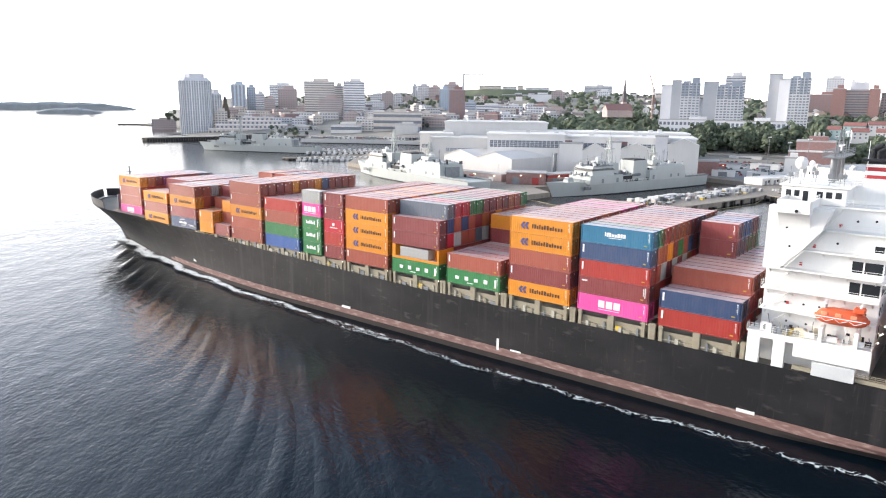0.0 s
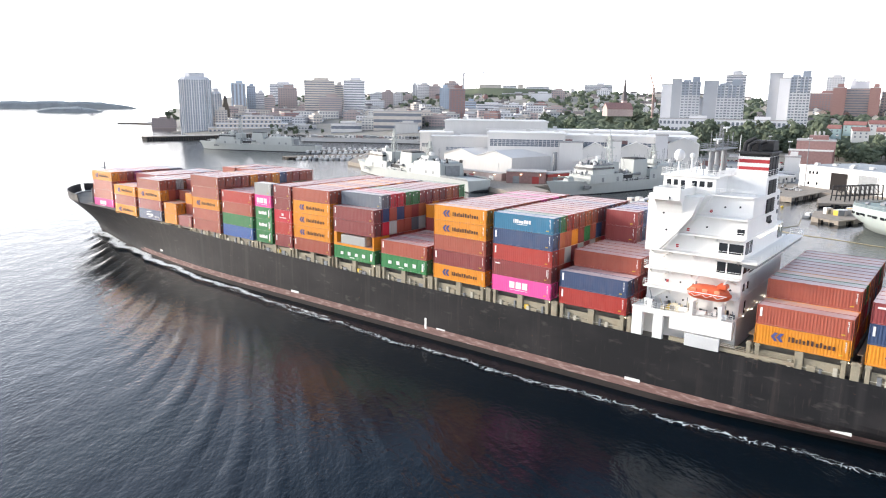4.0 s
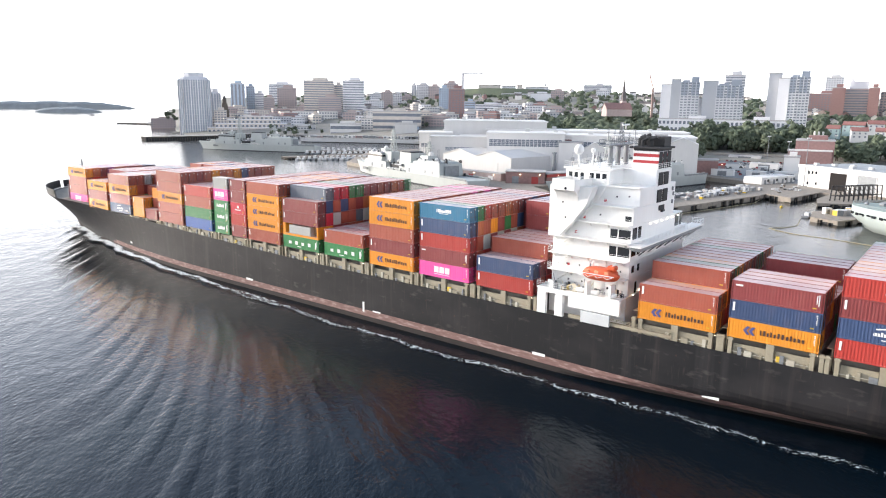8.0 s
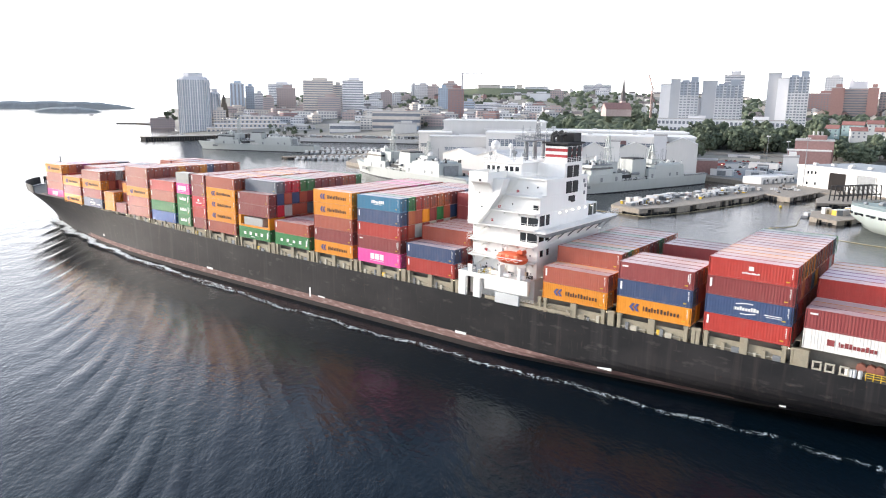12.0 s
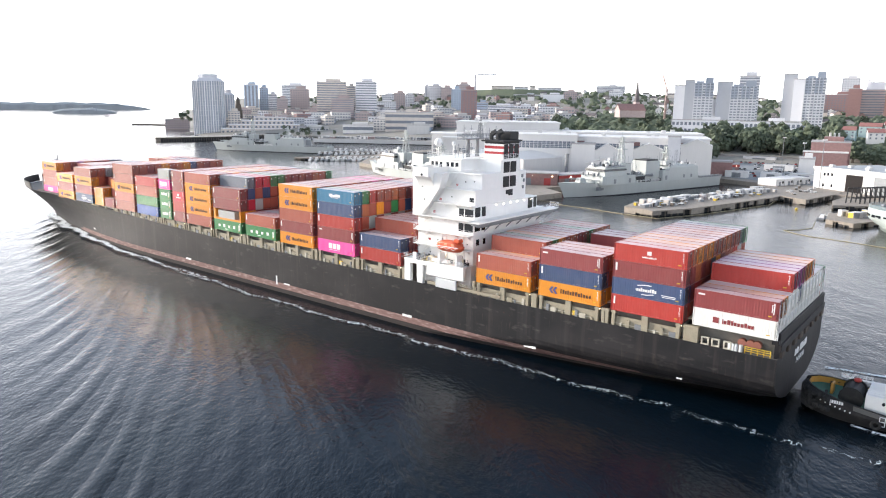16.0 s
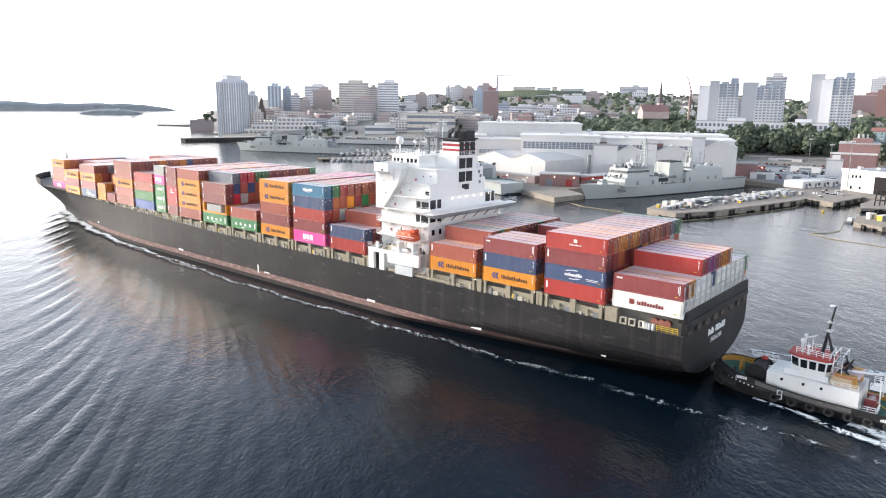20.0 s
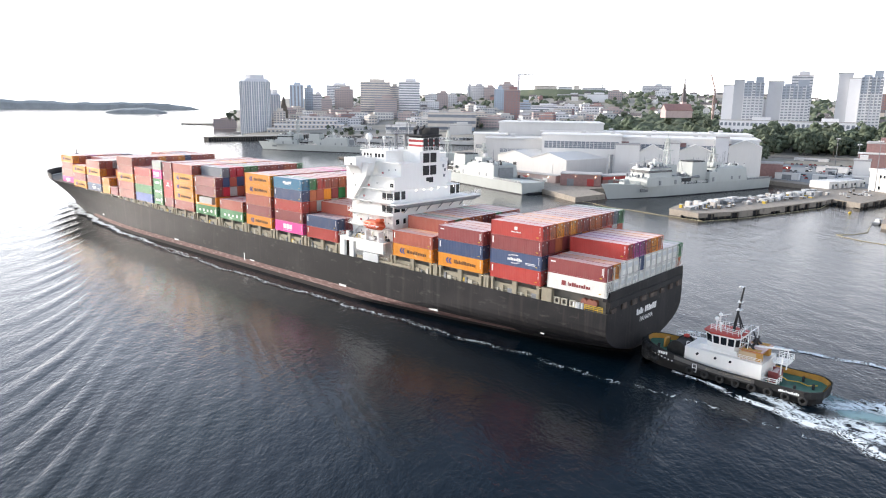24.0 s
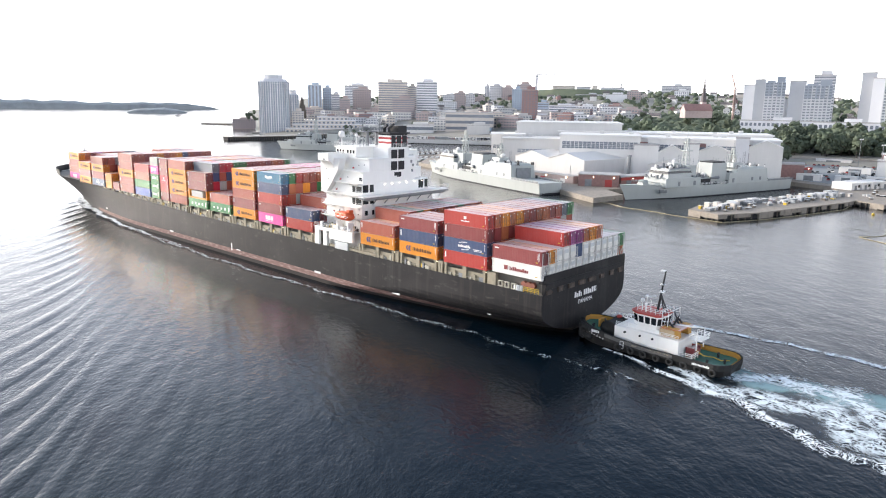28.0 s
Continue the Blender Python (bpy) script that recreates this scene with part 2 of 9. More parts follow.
def foam_material(name, color, cell, threshold, soft, lace=1.0):
    """Lacy foam: a broken net that thins out towards the edges of its strip (first map: metres; second: 0 to 1 along and across)."""
    m = bpy.data.materials.new(name)
    m.use_nodes = True
    n, l = m.node_tree.nodes, m.node_tree.links
    b = n["Principled BSDF"]
    b.inputs["Base Color"].default_value = (*color, 1)
    b.inputs["Roughness"].default_value = 0.7
    metres, unit = n.new("ShaderNodeUVMap"), n.new("ShaderNodeUVMap")
    metres.uv_map, unit.uv_map = "metres", "unit"
    warp = n.new("ShaderNodeTexNoise")
    warp.inputs["Scale"].default_value, warp.inputs["Detail"].default_value = 0.35, 3
    l.new(metres.outputs[0], warp.inputs["Vector"])
    push = n.new("ShaderNodeVectorMath")
    push.operation = "MULTIPLY_ADD"
    l.new(warp.outputs["Color"], push.inputs[0])
    push.inputs[1].default_value = (4.5, 4.5, 0)
    flow = n.new("ShaderNodeMapping")            # streaked along the flow
    flow.inputs["Scale"].default_value = (0.7, 1, 1)
    l.new(metres.outputs[0], flow.inputs[0])
    l.new(flow.outputs[0], push.inputs[2])
    net = n.new("ShaderNodeTexVoronoi")
    net.feature = "DISTANCE_TO_EDGE"
    net.inputs["Scale"].default_value = 1 / cell
    l.new(push.outputs[0], net.inputs["Vector"])
    cloud = n.new("ShaderNodeTexNoise")
    cloud.inputs["Scale"].default_value, cloud.inputs["Detail"].default_value = 0.5 / cell, 5
    l.new(push.outputs[0], cloud.inputs["Vector"])
    sep = n.new("ShaderNodeSeparateXYZ")
    l.new(unit.outputs[0], sep.inputs[0])
    edge = n.new("ShaderNodeMath")              # 1 in the middle of the strip, 0 at its edges
    edge.operation = "PINGPONG"
    l.new(sep.outputs["Y"], edge.inputs[0])
    edge.inputs[1].default_value = 0.5
    prof = n.new("ShaderNodeMapRange")
    prof.interpolation_type = "SMOOTHSTEP"
    prof.inputs["From Max"].default_value = 0.42
    l.new(edge.outputs[0], prof.inputs["Value"])
    ends = n.new("ShaderNodeMapRange")          # fades out along the strip
    ends.inputs["From Min"].default_value, ends.inputs["From Max"].default_value = 1.0, 0.45
    l.new(sep.outputs["X"], ends.inputs["Value"])
    cover = n.new("ShaderNodeMath")
    cover.operation = "MULTIPLY"
    l.new(prof.outputs[0], cover.inputs[0])
    l.new(ends.outputs[0], cover.inputs[1])
    a = n.new("ShaderNodeMath")                 # cloud - lace * distance
    a.operation = "MULTIPLY_ADD"
    l.new(net.outputs["Distance"], a.inputs[0])
    a.inputs[1].default_value = -lace
    l.new(cloud.outputs["Fac"], a.inputs[2])
    c2 = n.new("ShaderNodeMath")
    c2.operation = "MULTIPLY_ADD"
    l.new(cover.outputs[0], c2.inputs[0])
    c2.inputs[1].default_value = 0.45
    l.new(a.outputs[0], c2.inputs[2])
    cut = n.new("ShaderNodeMapRange")
    cut.interpolation_type = "SMOOTHSTEP"
    cut.inputs["From Min"].default_value, cut.inputs["From Max"].default_value = threshold, threshold + soft
    l.new(c2.outputs[0], cut.inputs["Value"])
    last = n.new("ShaderNodeMath")
    last.operation = "MULTIPLY"
    l.new(cut.outputs[0], last.inputs[0])
    l.new(prof.outputs[0], last.inputs[1])
    l.new(last.outputs[0], b.inputs["Alpha"])
    return m


FOAM = foam_material("sea_foam", (0.56, 0.63, 0.64), 1.0, 0.71, 0.12, 3.0)
FOAM_THICK = foam_material("thick_foam", (0.74, 0.79, 0.80), 0.7, 0.58, 0.28, 1.7)
WASH = foam_material("wash_foam", (0.66, 0.73, 0.76), 0.9, 0.50, 0.52, 1.1)
BOW_FOAM = foam_material("bow_wave_foam", (0.76, 0.80, 0.81), 0.8, 0.34, 0.40, 1.2)
CHURNED = foam_material("churned_water", (0.17, 0.28, 0.30), 2.2, 0.44, 0.50, 0.6)

PAINT = {}
for key, rgb in dict(
        orange=(0.72, 0.27, 0.025), brick=(0.34, 0.085, 0.055), maroon=(0.24, 0.05, 0.05), red=(0.42, 0.045, 0.035),
        crimson=(0.50, 0.03, 0.05), navy=(0.045, 0.075, 0.16), teal=(0.03, 0.17, 0.29), blue=(0.05, 0.12, 0.34),
        green=(0.035, 0.20, 0.065), grey=(0.13, 0.15, 0.18), light=(0.42, 0.42, 0.40), white=(0.74, 0.72, 0.67),
        pink=(0.78, 0.09, 0.33), purple=(0.30, 0.06, 0.22), rust=(0.46, 0.14, 0.06)).items():
    # roofs: settled dust, with the sky's pale sheen put into the colour
    PAINT[key] = material("container_" + key, rgb, 0.38, vary=0.16, scale=0.5, dirt=(0.20, 0.13, 0.10), dirt_amount=0.22, spread=0.12, streak=3.0, dust_sheen=0.88)


# ---- mesh helpers ----
def as_object(name, bm, mat, parent=None, label="", smooth=False):
    me = bpy.data.meshes.new(name)
    bmesh.ops.recalc_face_normals(bm, faces=bm.faces)
    bm.to_mesh(me)
    bm.free()
    for m in (mat if isinstance(mat, (list, tuple)) else [mat]):
        me.materials.append(m)
    if smooth:
        me.polygons.foreach_set("use_smooth", [True] * len(me.polygons))
    ob = new(name, me)
    if parent:
        ob.parent = parent
    if label:
        ob["label"] = label
    return ob


def part(name, bm, mat, parent, label="", smooth=False):
    return as_object(name, bm, mat, parent, label, smooth)


def box(bm, x0, x1, y0, y1, z0, z1, bevel=0.0, slot=0, turn=None):
    v = [bm.verts.new((x, y, z)) for z in (z0, z1) for y in (y0, y1) for x in (x0, x1)]
    fs = [bm.faces.new([v[i] for i in f]) for f in ((0, 2, 3, 1), (4, 5, 7, 6), (0, 1, 5, 4), (2, 6, 7, 3), (0, 4, 6, 2), (1, 3, 7, 5))]
    for f in fs:
        f.material_index = slot
    if turn is not None:
        bmesh.ops.transform(bm, matrix=turn, verts=v)
    if bevel:
        es = list({ed for f in fs for ed in f.edges})
        bmesh.ops.bevel(bm, geom=es, offset=bevel, segments=1, affect="EDGES")
    return v


def prism(bm, outline, z0, z1, slot=0, shrink=1.0, top_shift=(0, 0)):
    """An upright prism over a flat outline (x, y); the top may be shrunk and shifted."""
    cx = sum(q[0] for q in outline) / len(outline)
    cy = sum(q[1] for q in outline) / len(outline)
    lo = [bm.verts.new((x, y, z0)) for x, y in outline]
    hi = [bm.verts.new((cx + (x - cx) * shrink + top_shift[0], cy + (y - cy) * shrink + top_shift[1], z1)) for x, y in outline]
    k = len(outline)
    faces = [bm.faces.new((lo[i], lo[(i + 1) % k], hi[(i + 1) % k], hi[i])) for i in range(k)]
    faces += [bm.faces.new(lo[::-1]), bm.faces.new(hi)]
    for f in faces:
        f.material_index = slot
    return lo + hi


def rod(bm, a, b, r, sides=6, r2=None):
    a, b = Vector(a), Vector(b)
    q = (b - a).to_track_quat("Z", "Y")
    rings = []
    for p_, rad in ((a, r), (b, r if r2 is None else r2)):
        rings.append([bm.verts.new(p_ + q @ Vector((rad * math.cos(i * math.tau / sides), rad * math.sin(i * math.tau / sides), 0))) for i in range(sides)])
    for i in range(sides):
        bm.faces.new((rings[0][i], rings[0][(i + 1) % sides], rings[1][(i + 1) % sides], rings[1][i]))
    bm.faces.new(rings[0][::-1])
    bm.faces.new(rings[1])


def ball(bm, c, r, squash=1.0, u=10, v=6):
    bmesh.ops.create_uvsphere(bm, u_segments=u, v_segments=v, radius=r, matrix=Matrix.Translation(c) @ Matrix.Diagonal((1, 1, squash, 1)))


def rail(bm, pts, height=1.05, r=0.035, gap=1.8):
    """A ship's rail along a line of points: posts and three bars."""
    for a, b in zip(pts, pts[1:]):
        a, b = Vector(a), Vector(b)
        k = max(1, round((b - a).length / gap))
        for i in range(k + 1):
            q = a.lerp(b, i / k)
            rod(bm, q, q + Vector((0, 0, height)), r, 4)
        for hgt in (0.4, 0.72, 1.0):
            rod(bm, a + Vector((0, 0, height * hgt)), b + Vector((0, 0, height * hgt)), r, 4)


def lofted(bm, rings, closed=True, caps=True, slot=0):
    """Skin a list of rings of equal length."""
    vs = [[bm.verts.new(q) for q in ring] for ring in rings]
    k = len(vs[0])
    for r0, r1 in zip(vs, vs[1:]):
        for i in range(k if closed else k - 1):
            f = bm.faces.new((r0[i], r0[(i + 1) % k], r1[(i + 1) % k], r1[i]))
            f.material_index = slot
    if caps and closed:
        bm.faces.new(vs[0][::-1])
        bm.faces.new(vs[-1])
    return vs


# ---- water: one sheet to the horizon ----
def water_sheet():
    bm = bmesh.new()
    n = 24
    grid = [[bm.verts.new((-6500 + 13000 * i / n, -6500 + 13000 * j / n, 0)) for j in range(n + 1)] for i in range(n + 1)]
    for i in range(n):
        for j in range(n):
            bm.faces.new((grid[i][j], grid[i + 1][j], grid[i + 1][j + 1], grid[i][j + 1]))
    return tagged(as_object("water", bm, WATER), "dark rippled harbour water under a pale sky", "water", kind="structure")


water_sheet()

# ---- the container ship; its own space: x towards the bow, y to port, z from the waterline ----
MOVING = []       # (thing, pose in the ship's space)


def aboard(ob, m=None):
    MOVING.append((ob, m or Matrix.Identity(4)))
    return ob


def sheer(x):
    return 10.4 + 3.2 * min(1, max(0, (x - 105) / 110)) ** 1.3


def stem_x(s):
    return 254.0 + 12.0 * max(0, s) ** 0.9


def half_breadth(x, z):
    """Half the hull's breadth at x, z."""
    zd = sheer(x)
    s = min(1, max(0, z / zd))
    full = 16.1
    deck = full if x < 200 else full * max(0, 1 - ((x - 200) / 66.5) ** 5.0)
    if x > 150:
        low = full * max(0, 1 - ((x - 150) / 104.0) ** 1.8)
        g = s ** 1.35
    elif x < 40:
        end = full if z >= 7.5 else full * max(0, 1 - ((7.5 - z) / 6.8) ** 2.4) ** 0.75 if z > 0.7 else 0
        return end + (full - end) * min(1, max(0, (x + 28.6) / (68 - 7 * min(6, max(0, z))))) ** 0.5
    else:
        low, g = full, s
    return low + (deck - low) * g


def hull_band(name, z_levels, mat, parent, label=""):
    bm = bmesh.new()
    nx = 92
    sides = []
    for side in (1, -1):
        rows = []
        for zl in z_levels:
            row = []
            for i in range(nx + 1):
                u = i / nx
                u = u if u < 0.6 else 0.6 + 0.4 * (1 - (1 - (u - 0.6) / 0.4) ** 1.5)
                x0 = -28.6 + max(0, 1.4 - zl) * 1.0
                s = min(1, max(0, zl / 13.6))
                x1 = stem_x(s)
                x = x0 + (x1 - x0) * u
                z = zl if zl < 8 else 8 + (sheer(x) - 8) * (zl - 8) / 2.4
                y = half_breadth(x, z) * min(1, max(0, (x1 - x) / 9.0)) ** 0.55 if i < nx else 0
                row.append(bm.verts.new((x, side * y, z)))
            rows.append(row)
        sides.append(rows)
        for r0, r1 in zip(rows, rows[1:]):
            for i in range(nx):
                bm.faces.new((r0[i], r0[i + 1], r1[i + 1], r1[i]))
    for a, b in zip(range(len(z_levels)), range(1, len(z_levels))):      # transom
        bm.faces.new((sides[0][a][0], sides[0][b][0], sides[1][b][0], sides[1][a][0]))
    bmesh.ops.remove_doubles(bm, verts=bm.verts, dist=0.002)
    return part(name, bm, mat, parent, label, smooth=False)


ship = tagged(new("container_ship"), "long black-hulled container ship loaded with coloured containers", "ship")
aboard(ship)
hull_band("lower_hull", [-2.5, 0.0, 0.6, 1.05], LOW_HULL_SHADE, ship, "dark lower hull below the band, its shadow painted in")
stripe = hull_band("boot_top", [1.05, 1.8, 2.45], BOOT_RED, ship, "scuffed dull red waterline band")
stripe.data.materials.append(HULL_BLACK)
for f in stripe.data.polygons:
    f.material_index = 1 if f.center.x > 205 or f.center.x < -8 else 0
hull_band("hull", [2.45, 3.0, 3.6, 4.4, 5.2, 6.2, 7.5, 8.0, 9.0, 10.4], HULL_BLACK, ship, "black painted hull with rust streaks")


def deck_plate():
    bm = bmesh.new()
    rows = []
    for i in range(61):
        x = -28.5 + 293 * i / 60
        y = max(0.05, half_breadth(x, sheer(x)) - 0.12)
        rows.append((bm.verts.new((x, y, sheer(x) - 0.15)), bm.verts.new((x, -y, sheer(x) - 0.15))))
    for a, b in zip(rows, rows[1:]):
        bm.faces.new((a[0], b[0], b[1], a[1]))
    part("main_deck", bm, DECK_GREY, ship, "rust-stained steel deck")


deck_plate()

# forecastle bulwark, breakwater and foremast
bm = bmesh.new()
for side in (1, -1):
    prev = None
    for i in range(15):
        x = 236 + 29.8 * i / 14
        y = side * max(0.0, half_breadth(x, 20) - 0.05)
        lo, hi = Vector((x, y, sheer(x) - 0.1)), Vector((x + 0.5, y * 1.02, sheer(x) + 2.6))
        if prev:
            for off in (0, -0.25 * side):
                o = Vector((0, off, 0))
                q = [bm.verts.new(w + o) for w in (prev[0], lo, hi, prev[1])]
                bm.faces.new(q)
            q = [bm.verts.new(w) for w in (prev[1], hi, hi + Vector((0, -0.25 * side, 0)), prev[1] + Vector((0, -0.25 * side, 0)))]
            bm.faces.new(q)
        prev = (lo, hi)
part("bow_bulwark", bm, HULL_BLACK, ship)
for side in (1, -1):
    bm, prev = bmesh.new(), None
    for i in range(13):
        x = 251 + 14.6 * i / 12
        zl = sheer(x) - 0.1 - 2.6 * (i / 12) ** 1.2
        yl = half_breadth(x, zl) * min(1, max(0, (stem_x(min(1, zl / 13.6)) - x) / 9.0)) ** 0.55
        yh = half_breadth(x, sheer(x)) * min(1, max(0, (stem_x(1) - x) / 9.0)) ** 0.55
        pair = (Vector((x + 0.1, side * (yl + 0.22), zl)), Vector((x + 0.1, side * (yh + 0.22), sheer(x) + 0.05)))
        if prev:
            bm.faces.new([bm.verts.new(w) for w in (prev[0], pair[0], pair[1], prev[1])])
        prev = pair
    part("bow_strake", bm, SHIP_WHITE, ship, "white painted strake at the bow")
bm = bmesh.new()
box(bm, 233.5, 233.9, -12.0, 12.0, 13.4, 18.0)
for y in range(-10, 11, 4):
    box(bm, 233.9, 236.0, y - 0.1, y + 0.1, 13.4, 16.0)
part("breakwater", bm, STEEL, ship)
bm = bmesh.new()
rod(bm, (248, 0, 13.3), (248, 0, 25.4), 0.46, 8, 0.26)
box(bm, 247.2, 248.8, -1.8, 1.8, 21.5, 21.8)
rod(bm, (248, -1.6, 23.4), (248, 1.6, 23.4), 0.16)
for y in (-1.3, 1.3):
    box(bm, 247.8, 248.2, y - 0.2, y + 0.2, 21.8, 22.4)
part("foremast", bm, STEEL, ship)
for y in (3.0, -3.0):
    bm = bmesh.new()
    rod(bm, (242, y - 1.2, 14.6), (242, y + 1.2, 14.6), 1.0, 10)
    box(bm, 241, 243, y - 1.6, y - 1.3, 13.4, 15.6)
    box(bm, 241, 243, y + 1.3, y + 1.6, 13.4, 15.6)
    part("windlass", bm, STEEL, ship)

BAYS = [-28.0, -14.2, 0.0, 14.0, 46.0, 60.0, 73.9, 88.0, 102.2, 115.7, 129.1, 143.4, 157.0, 170.2, 184.9, 198.6, 216.8]
BASE = 12.95


FITTING_PALE = material("pale_deck_fittings", (0.46, 0.43, 0.35), 0.7, vary=0.2, scale=0.8, dirt=(0.2, 0.13, 0.08), dirt_amount=0.4)
SIDE_LAMP = glow("side_lamp_glow", (1.0, 0.84, 0.58), 4.0)


def stowage():
    """Hatch covers and the posts that carry the outer stacks."""
    for x in BAYS:
        bm = bmesh.new()
        w = 13.4 if x > 212 else 14.2
        box(bm, x - 0.2, x + 12.4, -w, w, sheer(x) - 0.2, BASE - 0.12, 0.06)
        part("hatch_cover", bm, DECK_GREY, ship)
        for side in (1, -1):
            edge = min(15.85, half_breadth(x + 13, 20) - 0.1)
            for dx, wide in ((-0.65, 0.30), (0.55, 0.30), (6.1, 0.55), (11.65, 0.30), (12.85, 0.30)):
                if x < -20 and dx < 11:
                    continue
                z0 = sheer(x + dx) - 0.2
                if BASE - z0 < 0.5:
                    continue
                bm = bmesh.new()
                box(bm, x + dx - wide, x + dx + wide, side * edge - 0.55, side * edge + 0.05, z0, BASE - 0.06, 0.04)
                if wide < 0.5:
                    box(bm, x + dx - wide - 0.12, x + dx + wide + 0.12, side * edge - 0.6, side * edge + 0.1, BASE - 0.5, BASE - 0.2, 0.03)
                part("stack_post", bm, POST_TAN, ship)
            z0 = sheer(x + 6)
            if x < -20:
                continue
            for xa, xb in ((0.95, 5.45), (6.75, 11.25)):
                if BASE - z0 < 1.0:
                    break
                bm = bmesh.new()
                box(bm, x + xa, x + xb, side * (edge - 0.42) - 0.06, side * (edge - 0.42) + 0.06, z0 - 0.2, z0 + 1.55, 0.0)
                part("coaming_plate", bm, POST_TAN, ship)
                for k in range(3):
                    xx = x + xa + 0.5 + 1.5 * k + 0.3 * ((int(x) + k) % 2)
                    w = (0.18, 0.55, 0.28)[(k + int(x)) % 3]
                    bm = bmesh.new()
                    box(bm, xx - w, xx + w, side * (edge - 0.16) - 0.17, side * (edge - 0.16) + 0.17, z0 - 0.2, z0 + (0.5, 0.75, 1.1)[(k + int(x / 7)) % 3], 0.03)
                    part("deck_fitting", bm, (POST_TAN, FITTING_PALE, STEEL)[(k + int(x / 3)) % 3], ship)
            if side == 1 and x < 212:
                bm = bmesh.new()
                rod(bm, (x + 0.9, edge - 0.05, z0 + 0.35), (x + 11.3, edge - 0.05, z0 + 0.35), 0.06, 5)
                part("side_pipe", bm, FITTING_PALE, ship)
                bm = bmesh.new()
                ball(bm, (x - 0.05, edge + 0.12, BASE - 0.3), 0.06, 1.0, 8, 5)
                part("side_lamp", bm, SIDE_LAMP, ship, "small warm deck lamp")
                if int(x) % 3 == 0:
                    bm = bmesh.new()
                    box(bm, x + 4.2, x + 5.2, edge - 0.3, edge, z0 + 0.1, z0 + 0.9, 0.04)
                    part("gear_box", bm, YELLOW, ship, "yellow gear box")
        bm = bmesh.new()
        for yy in range(-14, 15, 2):
            box(bm, x + 12.55, x + 12.75, yy - 0.08, yy + 0.08, sheer(x) - 0.2, BASE + 0.9)
        box(bm, x + 12.5, x + 13.2, -15.2, 15.2, BASE + 0.85, BASE + 0.97)
        part("lashing_gangway", bm, POST_TAN, ship)


stowage()

# white dashes and the bar on the hull, small fittings
for x, z, w, hgt in ((128.0, 2.55, 2.6, 0.5), (44.0, 2.5, 2.6, 0.5), (13.8, 2.5, 2.6, 0.5), (87.9, 3.0, 0.5, 2.2), (84.0, 2.5, 2.2, 0.3), (190.0, 3.6, 1.2, 0.6), (-14.0, 3.2, 0.9, 0.35)):
    bm = bmesh.new()
    y = half_breadth(x, z) + 0.02
    box(bm, x - w / 2, x + w / 2, y - 0.1, y + 0.04, z - hgt / 2, z + hgt / 2)
    part("draught_mark", bm, LOGO_WHITE, ship, "white painted mark")

# stern: mooring deck under the last bay, transom lettering as bars and the port of registry
bm = bmesh.new()
for y in range(-15, 16, 3):
    box(bm, -28.4, -27.9, y - 0.2, y + 0.2, 10.2, BASE + 0.2)
box(bm, -28.55, -27.6, -16.0, 16.0, 12.6, 13.25, 0.05)
part("stern_frame", bm, HULL_BLACK, ship)
bm = bmesh.new()
box(bm, -28.6, -28.2, -16.0, 15.2, 10.3, 14.2, 0.05)
part("stern_bulwark", bm, HULL_BLACK, ship)
rnd_stern = random.Random(8)
for y in range(-14, 15, 4):                 # worn fairleads along the transom's upper edge
    bm = bmesh.new()
    w = rnd_stern.uniform(0.7, 1.5)
    box(bm, -28.95, -28.5, y - w, y + w, 10.3, 11.1 + rnd_stern.uniform(0, 0.5), 0.08)
    part("fairlead", bm, RUST_WORN, ship)
bm = bmesh.new()
box(bm, -28.9, -28.55, -15.4, 15.3, 11.4, 12.5, 0.05)
part("transom_ledge", bm, HULL_BLACK, ship)
# added black plate: shade of the mooring deck's inside, behind the opening
bm = bmesh.new()
box(bm, -28.0, -16.8, 12.6, 12.8, 10.2, 13.2)
part("mooring_deck_shade", bm, BLACK, ship)
bm = bmesh.new()
box(bm, -16.9, -15.0, 15.2, 16.05, 10.2, 12.9, 0.04)
part("stern_locker", bm, POST_TAN, ship, "tan painted steel locker")
DRUM_RED = material("winch_drum_red", (0.27, 0.10, 0.07), 0.75, vary=0.25)
for x in (-18.0, -19.6, -21.4):                 # roller fairleads along the deck edge
    bm = bmesh.new()
    box(bm, x - 0.62, x + 0.62, 15.55, 15.95, 10.3, 10.55, 0.03)
    for dx in (-0.5, 0.5):
        box(bm, x + dx - 0.12, x + dx + 0.12, 15.55, 15.95, 10.5, 11.5, 0.03)
    box(bm, x - 0.62, x + 0.62, 15.55, 15.95, 11.4, 11.6, 0.03)
    part("roller_fairlead", bm, FITTING_PALE, ship)
for x in (-23.2, -24.4, -25.4):
    bm = bmesh.new()
    rod(bm, (x, 13.6, 11.6), (x, 15.0, 11.6), 0.62, 12)
    box(bm, x - 0.5, x + 0.5, 13.4, 13.6, 10.3, 12.0)
    part("mooring_winch", bm, DRUM_RED, ship, "red-brown mooring winch drum")
for x in (-22.6, -23.3):
    bm = bmesh.new()
    rod(bm, (x, 15.6, 10.3), (x, 15.6, 11.4), 0.28, 9)
    part("mooring_bollard", bm, CLAD_PALE, ship)
bm = bmesh.new()
rail(bm, [(-24.0, 15.9, 10.3), (-27.6, 15.9, 10.3)], 1.1, 0.06, 0.9)
part("stern_rail", bm, YELLOW, ship, "yellow painted rail")
bm = bmesh.new()
box(bm, -22.35, -21.45, 15.4, 15.9, 10.3, 11.4, 0.05)
part("deck_locker", bm, SHIP_WHITE, ship)


